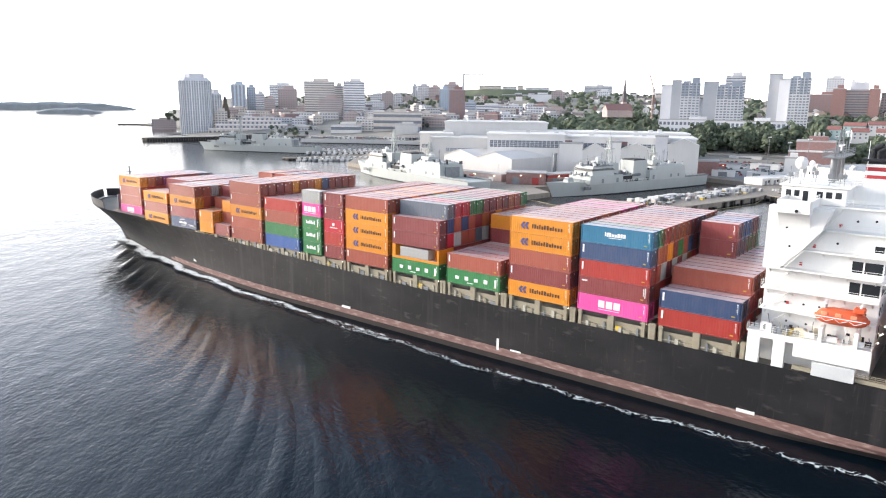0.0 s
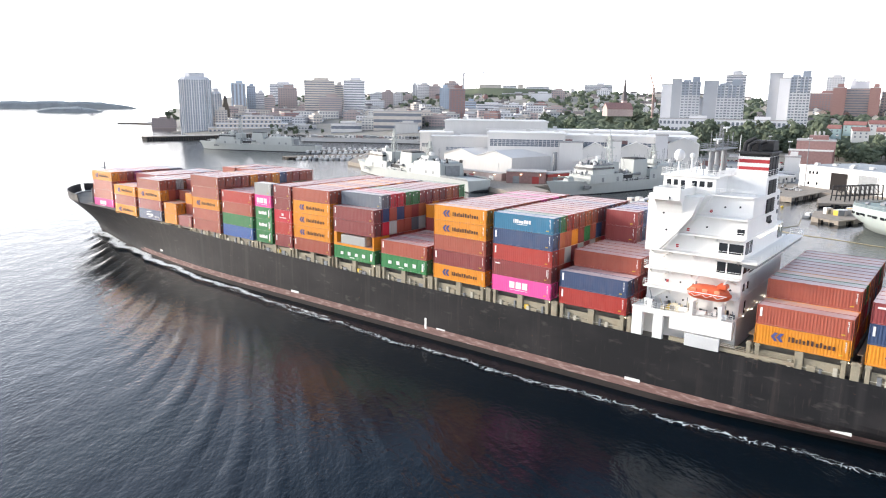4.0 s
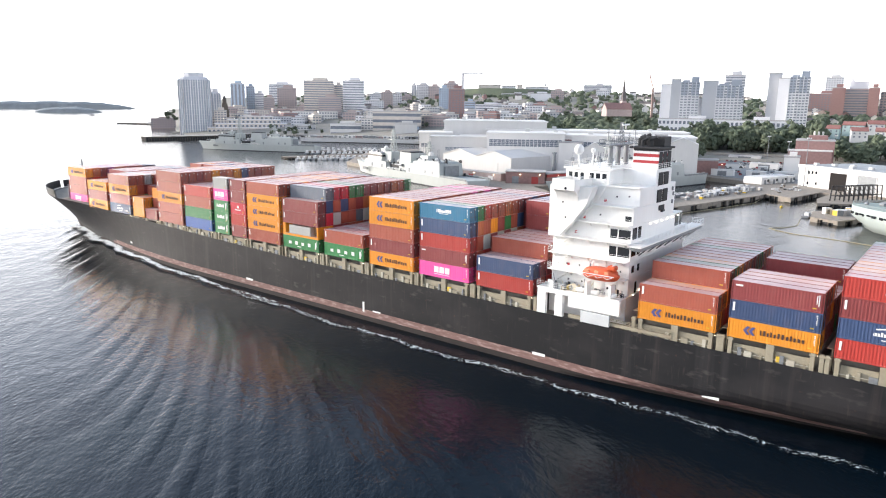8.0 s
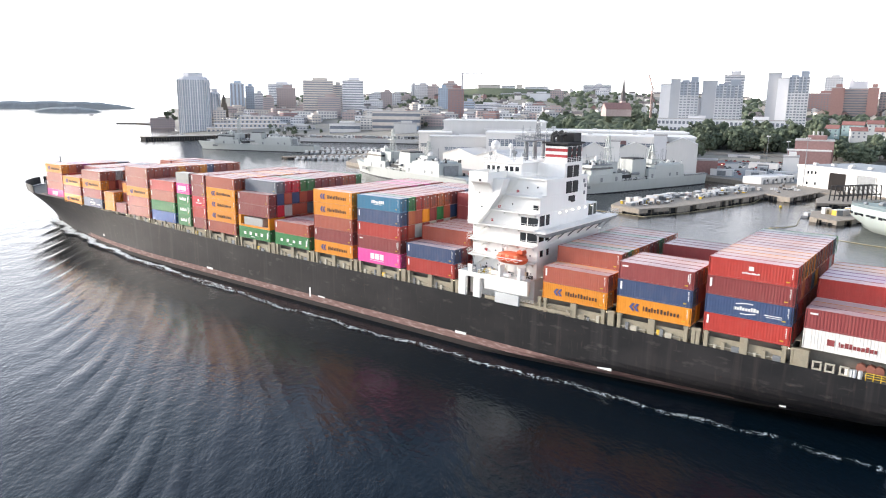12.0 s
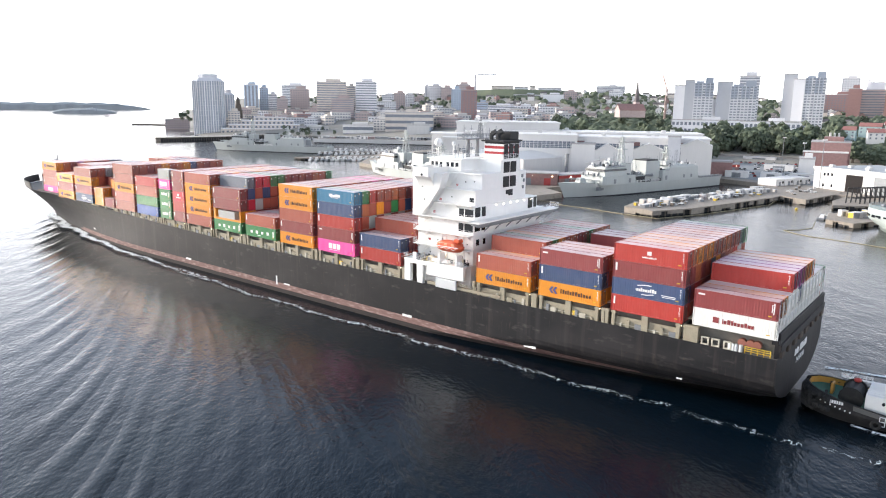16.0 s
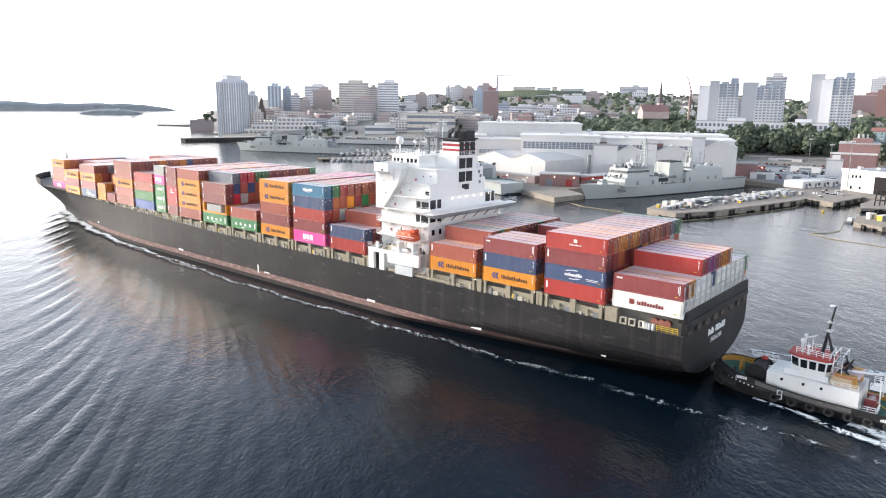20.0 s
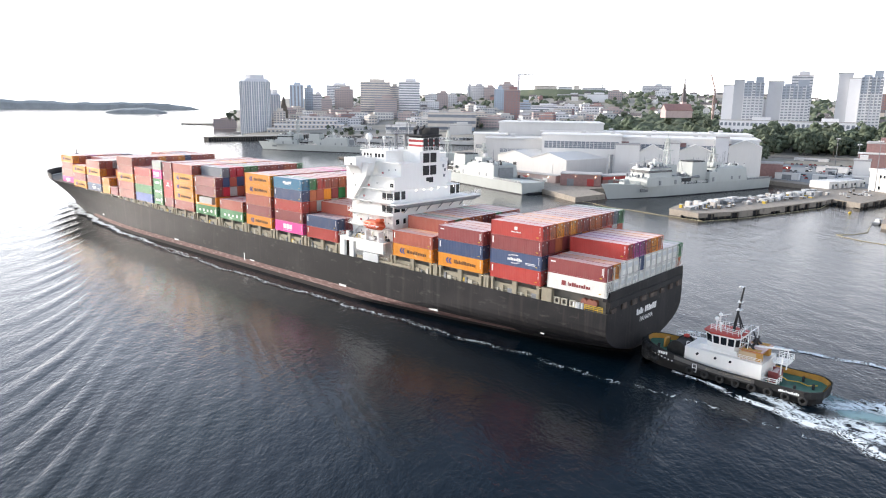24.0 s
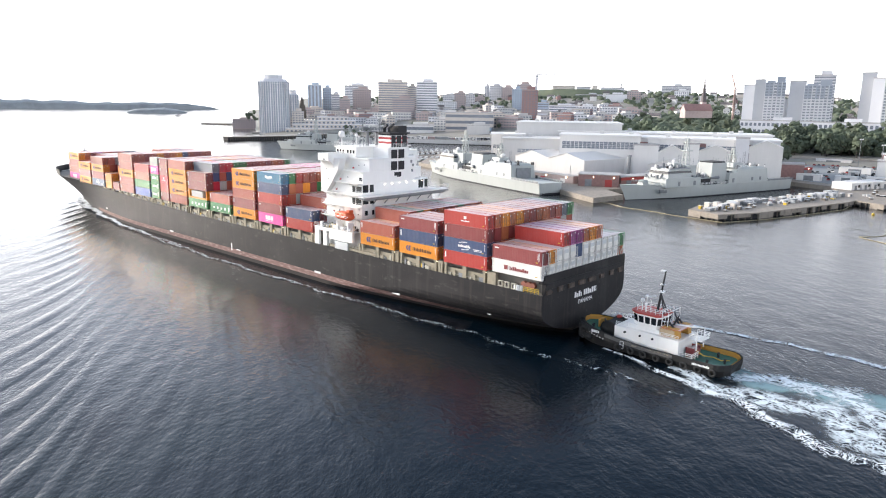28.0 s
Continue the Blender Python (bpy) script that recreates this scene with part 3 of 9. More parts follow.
def bars(bm, x0, x1, z0, z1, seed, y=0.0, thick=0.02, gap=0.22):
    """A run of plain upright bars, as an illegible word."""
    rnd = random.Random(seed)
    x = x0
    while x < x1 - 0.05:
        w = min(x1 - x, (z1 - z0) * rnd.uniform(0.55, 0.8))
        top = z1 if rnd.random() < 0.55 else z0 + (z1 - z0) * 0.72
        box(bm, x, x + w * (1 - gap), y - thick, y + thick, z0, top)
        x += w


bm = bmesh.new()
bars(bm, -4.2, -1.4, 0, 1.2, 3, gap=0.25)
bars(bm, -0.7, 4.2, 0, 1.2, 4, gap=0.25)
bmesh.ops.transform(bm, matrix=pose(-28.66, 0.2, 7.75, 0, 0, -90), verts=bm.verts)
tagged(part("name_lettering", bm, LOGO_WHITE, ship), kind="stuff")
port_text = bpy.data.curves.new("home_port", "FONT")
port_text.body, port_text.size, port_text.align_x, port_text.extrude = "PANAMA", 1.35, "CENTER", 0.02
port_ob = new("port_lettering_curve", port_text)
port_mesh = bpy.data.meshes.new_from_object(port_ob.evaluated_get(bpy.context.evaluated_depsgraph_get()))
bpy.data.objects.remove(port_ob)
port_mesh.materials.append(LOGO_WHITE)
port = new("port_lettering", port_mesh)
port.parent = ship
port.matrix_basis = pose(-28.68, 0.2, 6.2, 90, 0, -90)

# ---- accommodation block ----
def window_row(parent, x0, x1, y, z0, z1, count, gap=0.35, facing="y", name="window"):
    w = (x1 - x0) / count
    for k in range(count):
        a, b = x0 + k * w + gap / 2, x0 + (k + 1) * w - gap / 2
        bm = bmesh.new()
        if facing == "y":
            box(bm, a, b, y - 0.06, y + 0.03, z0, z1, 0.02)
        else:
            box(bm, y - 0.03, y + 0.06, a, b, z0, z1, 0.02)
        part(name, bm, DARK_GLASS, parent)


def accommodation():
    h = tagged(new("accommodation_block"), "white stepped ship's superstructure with dark windows and railings", "superstructure")
    aboard(h)
    # storeys: the after wall is flush, the port side steps in as it rises; aloft the starboard after corner is cut back
    for z0, z1, port_y, star_y in ((10.2, 15.0, 13.2, 13.2), (15.0, 18.05, 12.6, 12.6), (18.05, 21.1, 12.6, 12.6), (21.1, 24.2, 12.6, 12.6), (24.2, 27.1, 12.5, 11.1),
                                   (27.1, 30.0, 12.2, 6.2), (30.0, 33.1, 10.0, 6.2)):
        bm = bmesh.new()
        box(bm, 29.5, 44.0, -star_y, port_y, z0, z1, 0.06)
        part("storey", bm, SHIP_WHITE, h)
        if star_y < port_y - 1.5:
            bm = bmesh.new()
            box(bm, 33.4, 44.0, -port_y, -star_y, z0, z1, 0.06)
            part("storey_wing", bm, SHIP_WHITE, h)
    for z1, y, x0, x1 in ((15.0, 16.0, 29.4, 45.0), (18.05, 14.0, 29.5, 44.2), (21.1, 14.0, 29.5, 44.2), (24.2, 14.2, 29.5, 44.2), (27.1, 13.7, 29.5, 39.3), (30.0, 12.9, 29.5, 37.0), (33.1, 10.5, 29.5, 36.0)):
        bm = bmesh.new()
        box(bm, x0, x1, 9.0, y, z1 - 0.10, z1 + 0.12, 0.03)
        if z1 < 26:
            box(bm, x0, x1, -y, -9.0, z1 - 0.10, z1 + 0.12, 0.03)
            box(bm, 43.4, x1 + 0.5, -9.0, 9.0, z1 - 0.10, z1 + 0.12, 0.03)
        part("deck_edge", bm, SHIP_WHITE, h)
        bm = bmesh.new()
        rail(bm, [(x1, y - 1.2, z1 + 0.1), (x1, y, z1 + 0.1), (x0, y, z1 + 0.1), (x0, y - 1.3, z1 + 0.1)], 1.05, 0.028)
        part("railing", bm, SHIP_WHITE, h)
    for z1, wall_y in ((18.05, 12.6), (21.1, 12.6), (24.2, 12.5), (27.1, 12.2)):      # knees under the side decks
        for k in range(5):
            bm = bmesh.new()
            x = 30.2 + 3.3 * k
            if x > 39 and z1 > 26:
                continue
            prism(bm, [(0, 0), (1.2, 0), (0, -0.9)], 0, 0.12)
            bmesh.ops.transform(bm, matrix=Matrix(((0, 0, 1, x), (1, 0, 0, wall_y), (0, 1, 0, z1 - 0.1), (0, 0, 0, 1))), verts=bm.verts)
            part("knee", bm, SHIP_WHITE, h)
    # after gallery across the whole beam
    bm = bmesh.new()
    box(bm, 27.2, 29.6, -17.0, 14.0, 23.8, 24.1, 0.04)
    part("after_gallery", bm, SHIP_WHITE, h)
    bm = bmesh.new()
    box(bm, 27.4, 29.4, -16.8, 13.6, 23.3, 23.76)
    box(bm, 28.1, 29.4, -16.2, 12.0, 22.8, 23.3)
    for y in range(-15, 13, 4):
        rod(bm, (27.7, y, 23.3), (29.5, y, 21.6), 0.12, 5)
    part("gallery_bracing", bm, STEEL, h)
    bm = bmesh.new()
    rail(bm, [(29.4, 14.0, 24.1), (27.2, 14.0, 24.1), (27.2, -17.0, 24.1), (29.4, -17.0, 24.1)], 1.05, 0.032)
    part("gallery_railing", bm, SHIP_WHITE, h)
    # wheelhouse, the broad plates that carry the bridge wings, and the wings
    bm = bmesh.new()
    box(bm, 35.4, 43.8, -9.4, 9.4, 33.1, 35.6, 0.1)
    part("wheelhouse", bm, SHIP_WHITE, h)
    bm = bmesh.new()
    box(bm, 34.9, 44.1, -9.8, 9.8, 35.6, 35.85, 0.04)
    part("wheelhouse_roof", bm, SHIP_WHITE, h)
    window_row(h, 35.8, 39.4, 9.4, 34.15, 35.05, 3, 0.4)
    window_row(h, 40.2, 41.0, 9.4, 33.3, 35.0, 1, 0.1, name="wheelhouse_door")
    window_row(h, 41.2, 43.4, 9.4, 34.15, 35.05, 2, 0.4)
    window_row(h, -9.0, 9.0, 43.8, 34.1, 35.1, 11, facing="x")
    for side in (1, -1):
        bm = bmesh.new()
        outline = [(44.2, 24.3), (44.2, 33.1), (36.2, 33.1), (37.2, 30.1), (39.4, 27.2), (42.0, 24.3)]
        prism(bm, outline, 0, 2.1)
        y0 = 12.0 if side > 0 else -14.1
        bmesh.ops.transform(bm, matrix=Matrix(((1, 0, 0, 0), (0, 0, 1, y0), (0, 1, 0, 0), (0, 0, 0, 1))), verts=bm.verts)
        part("wing_plate", bm, SHIP_WHITE, h)
        bm = bmesh.new()
        y0, y1 = sorted((side * 9.3, side * 15.9))
        box(bm, 38.6, 42.9, y0, y1, 32.4, 33.25, 0.06)
        box(bm, 42.7, 42.9, y0, y1, 33.2, 34.3, 0.03)
        yo = side * 15.8
        box(bm, 38.6, 42.9, yo - 0.1, yo + 0.1, 33.2, 34.3, 0.03)
        box(bm, 38.6, 38.8, y0, y1, 33.2, 34.2, 0.03)
        part("bridge_wing", bm, SHIP_WHITE, h)
        bm = bmesh.new()
        rings = []
        for x in (38.7, 42.8):                    # hollow-curved soffit
            curve = [(15.8 - 1.8 * math.sin(a), 32.45 - 3.4 * (1 - math.cos(a))) for a in (math.pi / 2 * k / 8 for k in range(9))]
            rings.append([(x, side * yy, zz) for yy, zz in curve] + [(x, side * 13.9, 32.45)])
        lofted(bm, rings)
        part("wing_soffit", bm, SHIP_WHITE, h)
        bm = bmesh.new()
        rail(bm, [(38.7, side * 9.8, 34.2), (38.7, side * 15.8, 34.2)], 0.5, 0.03)
        part("wing_rail", bm, SHIP_WHITE, h)
        bm = bmesh.new()
        ball(bm, (40.3, side * 15.92, 32.8), 0.24, 1.0, 8, 6)
        part("wing_lamp", bm, DARK_GLASS, h)
    # windows, port and after faces
    for z0, z1, y in ((21.7, 23.4, 12.6), (24.75, 26.3, 12.5)):
        window_row(h, 31.95, 33.35, y, z0, z1, 1, 0.12)
        window_row(h, 29.65, 31.85, y, z0, z1, 1, 0.1)
    window_row(h, 29.8, 31.0, 12.2, 27.7, 28.6, 1, 0.1)
    for x, z, y in ((31.4, 31.6, 10.0), (33.6, 31.4, 10.0), (41.6, 30.2, 14.1), (41.0, 27.6, 14.1), (35.4, 28.4, 12.2), (36.6, 19.2, 12.6), (38.6, 19.2, 12.6), (41.0, 19.2, 12.6), (31.0, 19.2, 12.6), (40.6, 16.4, 12.6), (38.0, 16.4, 12.6)):
        bm = bmesh.new()
        rod(bm, (x, y - 0.05, z), (x, y + 0.03, z), 0.16, 10)
        part("porthole", bm, DARK_GLASS, h)
    for z0, z1 in ((24.75, 26.7), (21.9, 22.9)):
        window_row(h, 10.4, 12.3, 29.48, z0, z1, 1, 0.1, "x")
        window_row(h, 8.6, 10.0, 29.48, z0, z1, 1, 0.1, "x")
    window_row(h, -9.2, -7.3, 29.48, 24.6, 26.9, 1, 0.1, "x")
    window_row(h, -10.9, -9.6, 29.48, 24.6, 26.9, 1, 0.1, "x")
    window_row(h, 10.6, 11.8, 29.48, 19.0, 20.2, 1, 0.2, "x")
    window_row(h, 8.4, 9.4, 29.48, 19.0, 20.2, 1, 0.2, "x")
    window_row(h, 9.2, 10.0, 29.48, 15.2, 17.2, 1, 0.05, "x", "after_door")
    # engine casing, its louvres and the funnel
    bm = bmesh.new()
    box(bm, 29.46, 37.0, -3.6, 3.6, 33.0, 35.75, 0.05)
    part("engine_casing", bm, SHIP_WHITE, h)
    for y0, z0 in ((0.55, 33.0), (-1.95, 33.0), (0.6, 30.0), (-1.95, 30.0)):
        bm = bmesh.new()
        box(bm, 29.36, 29.5, y0, y0 + 2.05, z0, z0 + 2.25)
        for k in range(6):
            box(bm, 29.28, 29.38, y0 + 0.08, y0 + 1.97, z0 + 0.12 + k * 0.36, z0 + 0.3 + k * 0.36)
        part("louvre", bm, BLACK, h)
    bm = bmesh.new()
    box(bm, 29.3, 29.5, -0.8, 1.5, 28.5, 29.4)
    box(bm, 29.1, 29.5, -0.6, 0.6, 28.2, 28.6, 0.04)
    part("vent_grille", bm, BLACK, h)
    for y, z in ((-5.2, 30.6), (-4.6, 31.6), (-4.9, 29.2)):
        bm = bmesh.new()
        box(bm, 29.3, 29.55, y - 0.25, y + 0.25, z, z + 0.7, 0.03)
        part("wall_fitting", bm, STEEL, h)
    for z0, z1, mt in ((35.75, 36.7, SHIP_WHITE), (36.7, 37.25, FUNNEL_RED), (37.25, 37.85, SHIP_WHITE), (37.85, 38.4, FUNNEL_RED), (38.4, 38.85, SHIP_WHITE), (38.85, 39.25, BLACK)):
        bm = bmesh.new()
        box(bm, 29.7, 34.4, -3.4, 2.6, z0, z1, 0.02)
        part("funnel_band", bm, mt, h)
    bm = bmesh.new()
    box(bm, 29.3, 34.9, -4.0, 3.2, 39.25, 39.6, 0.06)
    part("funnel_cap", bm, BLACK, h)
    for y0, y1 in ((0.9, 2.3), (-1.1, 0.5), (-3.1, -1.5)):
        bm = bmesh.new()
        box(bm, 29.6, 29.76, y0, y1, 35.9, 38.8)
        part("funnel_intake", bm, BLACK, h)
    bm = bmesh.new()
    box(bm, 29.9, 33.2, -3.4, -0.2, 39.6, 41.3, 0.08)
    part("uptake_housing", bm, BLACK, h, "sooty black uptake housing")
    for x, y, r, t in ((33.8, 1.0, 0.42, 41.0), (33.0, 2.0, 0.3, 40.7), (31.6, 1.4, 0.35, 40.9), (33.9, -1.4, 0.32, 41.2)):
        bm = bmesh.new()
        rod(bm, (x, y, 39.5), (x, y, t), r, 10)
        rod(bm, (x, y, t - 0.1), (x - 0.9, y - 0.2, t + 0.4), r * 0.95, 10)
        part("exhaust_pipe", bm, BLACK, h, "bent sooty exhaust pipe")
    bm = bmesh.new()
    rod(bm, (34.2, 2.9, 35.8), (34.2, 2.9, 42.2), 0.05, 5)
    part("whip_aerial", bm, SHIP_WHITE, h)
    # signal mast: three columns carry a platform with radar scanners and lattice poles
    for y in (2.9, -0.4, -3.9):
        bm = bmesh.new()
        rod(bm, (38.5, y, 35.8), (38.5, y, 39.6), 0.48, 10, 0.42)
        part("mast_column", bm, STEEL, h)
    bm = bmesh.new()
    box(bm, 37.3, 39.7, -7.4, 5.2, 39.5, 39.72, 0.03)
    part("mast_platform", bm, STEEL, h)
    bm = bmesh.new()
    rail(bm, [(37.3, 5.2, 39.7), (37.3, -7.4, 39.7), (39.7, -7.4, 39.7), (39.7, 5.2, 39.7), (37.3, 5.2, 39.7)], 0.9, 0.04)
    part("mast_railing", bm, STEEL, h)
    bm = bmesh.new()
    for dx, dy in ((-0.45, -0.45), (0.45, -0.45), (0.45, 0.45), (-0.45, 0.45)):
        rod(bm, (38.5 + dx, -1.4 + dy, 39.7), (38.5 + dx * 0.35, -1.4 + dy * 0.35, 43.6), 0.07, 4)
    for k in range(6):
        z, s = 39.9 + 0.62 * k, 1 - 0.1 * k
        a = [(38.5 + dx * s, -1.4 + dy * s, z) for dx, dy in ((-0.45, -0.45), (0.45, -0.45), (0.45, 0.45), (-0.45, 0.45))]
        for i in range(4):
            rod(bm, a[i], a[(i + 1) % 4], 0.045, 4)
            rod(bm, a[i], (a[(i + 1) % 4][0], a[(i + 1) % 4][1], z + 0.6), 0.035, 4)
    part("lattice_mast", bm, STEEL, h)
    for y, top in ((4.8, 42.6), (2.2, 42.4), (-4.4, 41.8), (-7.0, 42.2)):
        bm = bmesh.new()
        rod(bm, (38.2, y, 39.6), (38.2, y, top), 0.09, 5, 0.05)
        rod(bm, (38.2, y - 0.6, top - 0.7), (38.2, y + 0.6, top - 0.7), 0.05, 4)
        part("signal_pole", bm, STEEL, h)
    for y, z, w in ((-1.4, 43.0, 1.5), (2.9, 41.2, 1.9)):
        bm = bmesh.new()
        box(bm, 37.6, 37.9, y - w, y + w, z, z + 0.3, 0.05)
        rod(bm, (37.75, y, z - 0.6), (37.75, y, z), 0.12, 6)
        part("radar_scanner", bm, SHIP_WHITE, h)
    for x, y, zc, r in ((41.6, 9.0, 38.9, 0.85), (41.0, 4.6, 38.6, 0.42)):
        bm = bmesh.new()
        rod(bm, (x, y, 35.8), (x, y, zc - 0.5), 0.14)
        ball(bm, (x, y, zc), r, 1.1, 14, 9)
        part("satellite_dome", bm, SHIP_WHITE, h, smooth=True)
    bm = bmesh.new()
    rail(bm, [(44.0, -9.7, 35.8), (44.0, 9.7, 35.8), (35.0, 9.7, 35.8), (34.6, 3.5, 35.75), (29.5, 3.5, 35.75), (29.5, -3.5, 35.75)], 1.05, 0.03)
    part("roof_railing", bm, SHIP_WHITE, h)
    # side platform at the ship's edge: screen on two legs, an open bay, the stowed gangway below
    bm = bmesh.new()
    box(bm, 29.3, 38.7, 15.3, 16.08, 12.45, 15.0, 0.04)
    box(bm, 38.7, 44.8, 15.3, 16.08, 14.25, 15.0, 0.04)
    box(bm, 43.1, 44.8, 15.3, 16.08, 10.3, 14.25, 0.04)
    box(bm, 39.75, 41.3, 15.3, 16.08, 10.3, 14.25, 0.04)
    part("side_screen", bm, SHIP_WHITE, h)
    bm = bmesh.new()
    box(bm, 30.9, 36.1, 15.9, 16.35, 10.35, 12.3, 0.03)
    part("gangway_stowage", bm, CLAD_PALE, h, "pale grey stowed gangway box")
    bm = bmesh.new()
    box(bm, 20.5, 38.6, 15.4, 16.0, 10.5, 11.1, 0.03)
    rail(bm, [(20.5, 16.0, 11.0), (30.8, 16.0, 11.0)], 0.8, 0.04, 1.2)
    part("gangway", bm, POST_TAN, h)
    for x in (31.3, 35.6):
        bm = bmesh.new()
        rod(bm, (x, 13.2, 15.1), (x, 13.6, 20.8), 0.2, 6)
        rod(bm, (x, 13.6, 20.8), (x, 15.2, 20.5), 0.16, 6)
        rod(bm, (x, 15.1, 20.5), (x, 15.0, 19.9), 0.05, 4)
        box(bm, x - 0.25, x + 0.25, 14.2, 15.9, 15.1, 17.3, 0.04)
        part("davit", bm, SHIP_WHITE, h)
    for x, z in ((38.6, 15.2), (40.0, 15.2), (42.6, 15.2)):
        bm = bmesh.new()
        rod(bm, (x, 14.2, z + 0.5), (x, 15.4, z + 0.5), 0.45, 8)
        box(bm, x - 0.5, x + 0.5, 14.0, 14.2, z - 0.1, z + 0.9)
        part("deck_winch", bm, STEEL, h)
    bm = bmesh.new()
    box(bm, 37.4, 39.0, 14.2, 15.4, 15.1, 16.2, 0.1)
    part("canvas_cover", bm, CREAM_CANVAS, h, "cream canvas cover over deck gear")
    bm = bmesh.new()
    box(bm, 39.2, 40.2, 14.0, 15.2, 15.1, 15.9, 0.06)
    part("gear_box", bm, YELLOW, h, "yellow gear box")
    for x in (30.4, 33.6, 36.4):
        bm = bmesh.new()
        rod(bm, (x, 15.2, 15.6), (x + 1.2, 15.2, 15.6), 0.42, 10)
        part("liferaft_canister", bm, SHIP_WHITE, h)
    for z in (15.2, 18.2, 21.3):
        bm = bmesh.new()
        for k in range(2):
            rod(bm, (43.8, 12.9 + k * 0.8, z), (40.2, 12.9 + k * 0.8, z + 2.9), 0.07, 4)
        for k in range(8):
            box(bm, 43.5 - k * 0.46, 43.9 - k * 0.46, 12.9, 13.7, z + 0.35 * k, z + 0.35 * k + 0.05)
        part("outside_stair", bm, SHIP_WHITE, h)
    for x0, z0, x1, z1, y in ((37.2, 30.2, 35.4, 33.1, 10.9), (38.8, 27.3, 36.6, 30.1, 12.9), (41.4, 24.4, 39.2, 27.1, 14.4)):
        bm = bmesh.new()
        for k in (0.0, 0.7):
            rod(bm, (x0, y - k, z0), (x1, y - k, z1), 0.07, 5)
            rod(bm, (x0, y - k, z0 + 0.9), (x1, y - k, z1 + 0.9), 0.04, 5)
        for q in range(1, 9):
            u = q / 9
            rod(bm, (x0 + (x1 - x0) * u, y, z0 + (z1 - z0) * u), (x0 + (x1 - x0) * u, y - 0.7, z0 + (z1 - z0) * u), 0.05, 4)
        part("ladder", bm, SHIP_WHITE, h)
    for x, z, y in ((35.4, 30.4, 10.4), (38.0, 27.5, 12.6), (39.4, 24.8, 12.8), (40.5, 18.9, 12.8)):
        bm = bmesh.new()
        box(bm, x, x + 0.35, y - 0.4, y, z, z + 0.45, 0.02)
        part("fire_box", bm, FUNNEL_RED, h, "red fire hose box")
    # lamps under the after deck edge and along the alley before the after boxes
    lamp = glow("deck_lamp_glow", (1.0, 0.90, 0.72), 5.0)
    for y in (5.0, 2.4, -0.2, -2.8, -5.6, -8.4):
        bm = bmesh.new()
        ball(bm, (29.3, y, 26.6), 0.09, 1.0, 8, 5)
        part("deck_lamp", bm, lamp, h)
    for k in range(9):
        bm = bmesh.new()
        ball(bm, (29.2, 11.0 - 2.5 * k, 15.1 + 0.5 * (k % 2)), 0.08, 1.0, 8, 5)
        part("alley_lamp", bm, lamp, h)
    # gear crowded on the boat deck
    gear = random.Random(31)
    for k in range(34):
        x, y = gear.uniform(29.6, 44.6), gear.uniform(13.5, 15.8)
        if 30 < x < 37.2 and y > 14:
            y = 13.7
        bm = bmesh.new()
        q = gear.uniform(0.15, 0.4)
        if k % 3:
            box(bm, x - q, x + q, y - q * 0.6, y + q * 0.6, 15.1, 15.2 + gear.uniform(0.3, 1.3), 0.04)
        else:
            rod(bm, (x, y, 15.1), (x + gear.uniform(-0.8, 0.8), y, 15.1 + gear.uniform(1.0, 2.4)), 0.07, 6)
        part("boat_deck_gear", bm, gear.choice([STEEL, BLACK, SHIP_WHITE, POST_TAN, STEEL, CREAM_CANVAS]), h)
    for x, y in ((38.0, 8.0), (40.5, 3.5), (42.0, -3.0), (37.0, 5.5), (43.0, 8.6), (38.8, -6.0), (36.2, 7.4), (42.6, 1.0)):
        bm = bmesh.new()
        rod(bm, (x, y, 35.8), (x, y, 38.4), 0.06, 5)
        box(bm, x - 0.25, x + 0.25, y - 0.25, y + 0.25, 36.9, 37.5, 0.04)
        part("aerial", bm, STEEL, h)
    # lifeboat, enclosed: hull with a rubbing strake, canopy, raised steering cupola aft, hatches and grab lines
    lb = tagged(new("lifeboat"), "bright orange enclosed lifeboat hanging in white davits", "lifeboat")
    rings = []
    for i in range(17):
        u = -1 + 2 * i / 16
        w = 1.45 * math.sqrt(max(0.02, 1 - abs(u) ** 3.6))
        low = 1.15 * math.sqrt(max(0.05, 1 - abs(u) ** 4))
        rings.append([(3.3 * u, w * math.cos(a), low * math.sin(a)) for a in (math.pi + math.pi * k / 8 for k in range(9))] + [(3.3 * u, w * 0.92, 0.12), (3.3 * u, -w * 0.92, 0.12)])
    bm = bmesh.new()
    lofted(bm, rings)
    part("lifeboat_hull", bm, BOAT_ORANGE, lb, smooth=True)
    rings = []
    for i in range(15):
        u = -1 + 2 * i / 14
        w = 1.28 * math.sqrt(max(0.03, 1 - abs(u) ** 4))
        top = 1.0 * math.sqrt(max(0.05, 1 - abs(u) ** 4)) * (1.0 if u > -0.62 else 0.8)
        rings.append([(3.05 * u, w * max(-1, min(1, 1.3 * math.cos(a))), 0.1 + top * min(1, 1.25 * math.sin(a))) for a in (math.pi * k / 8 for k in range(9))])
    bm = bmesh.new()
    lofted(bm, rings, closed=False)
    part("canopy", bm, BOAT_ORANGE, lb, smooth=True)
    bm = bmesh.new()
    box(bm, -2.7, -1.3, -0.75, 0.75, 0.9, 1.65, 0.18)
    part("steering_cupola", bm, BOAT_ORANGE, lb)
    bm = bmesh.new()
    for x in (-1.9, -0.1, 1.6):
        box(bm, x, x + 0.75, 1.2, 1.34, 0.25, 0.75, 0.05)
    part("side_hatch", bm, material("lifeboat_hatch", (0.72, 0.30, 0.16), 0.5), lb, "faded orange hatches")
    bm = bmesh.new()
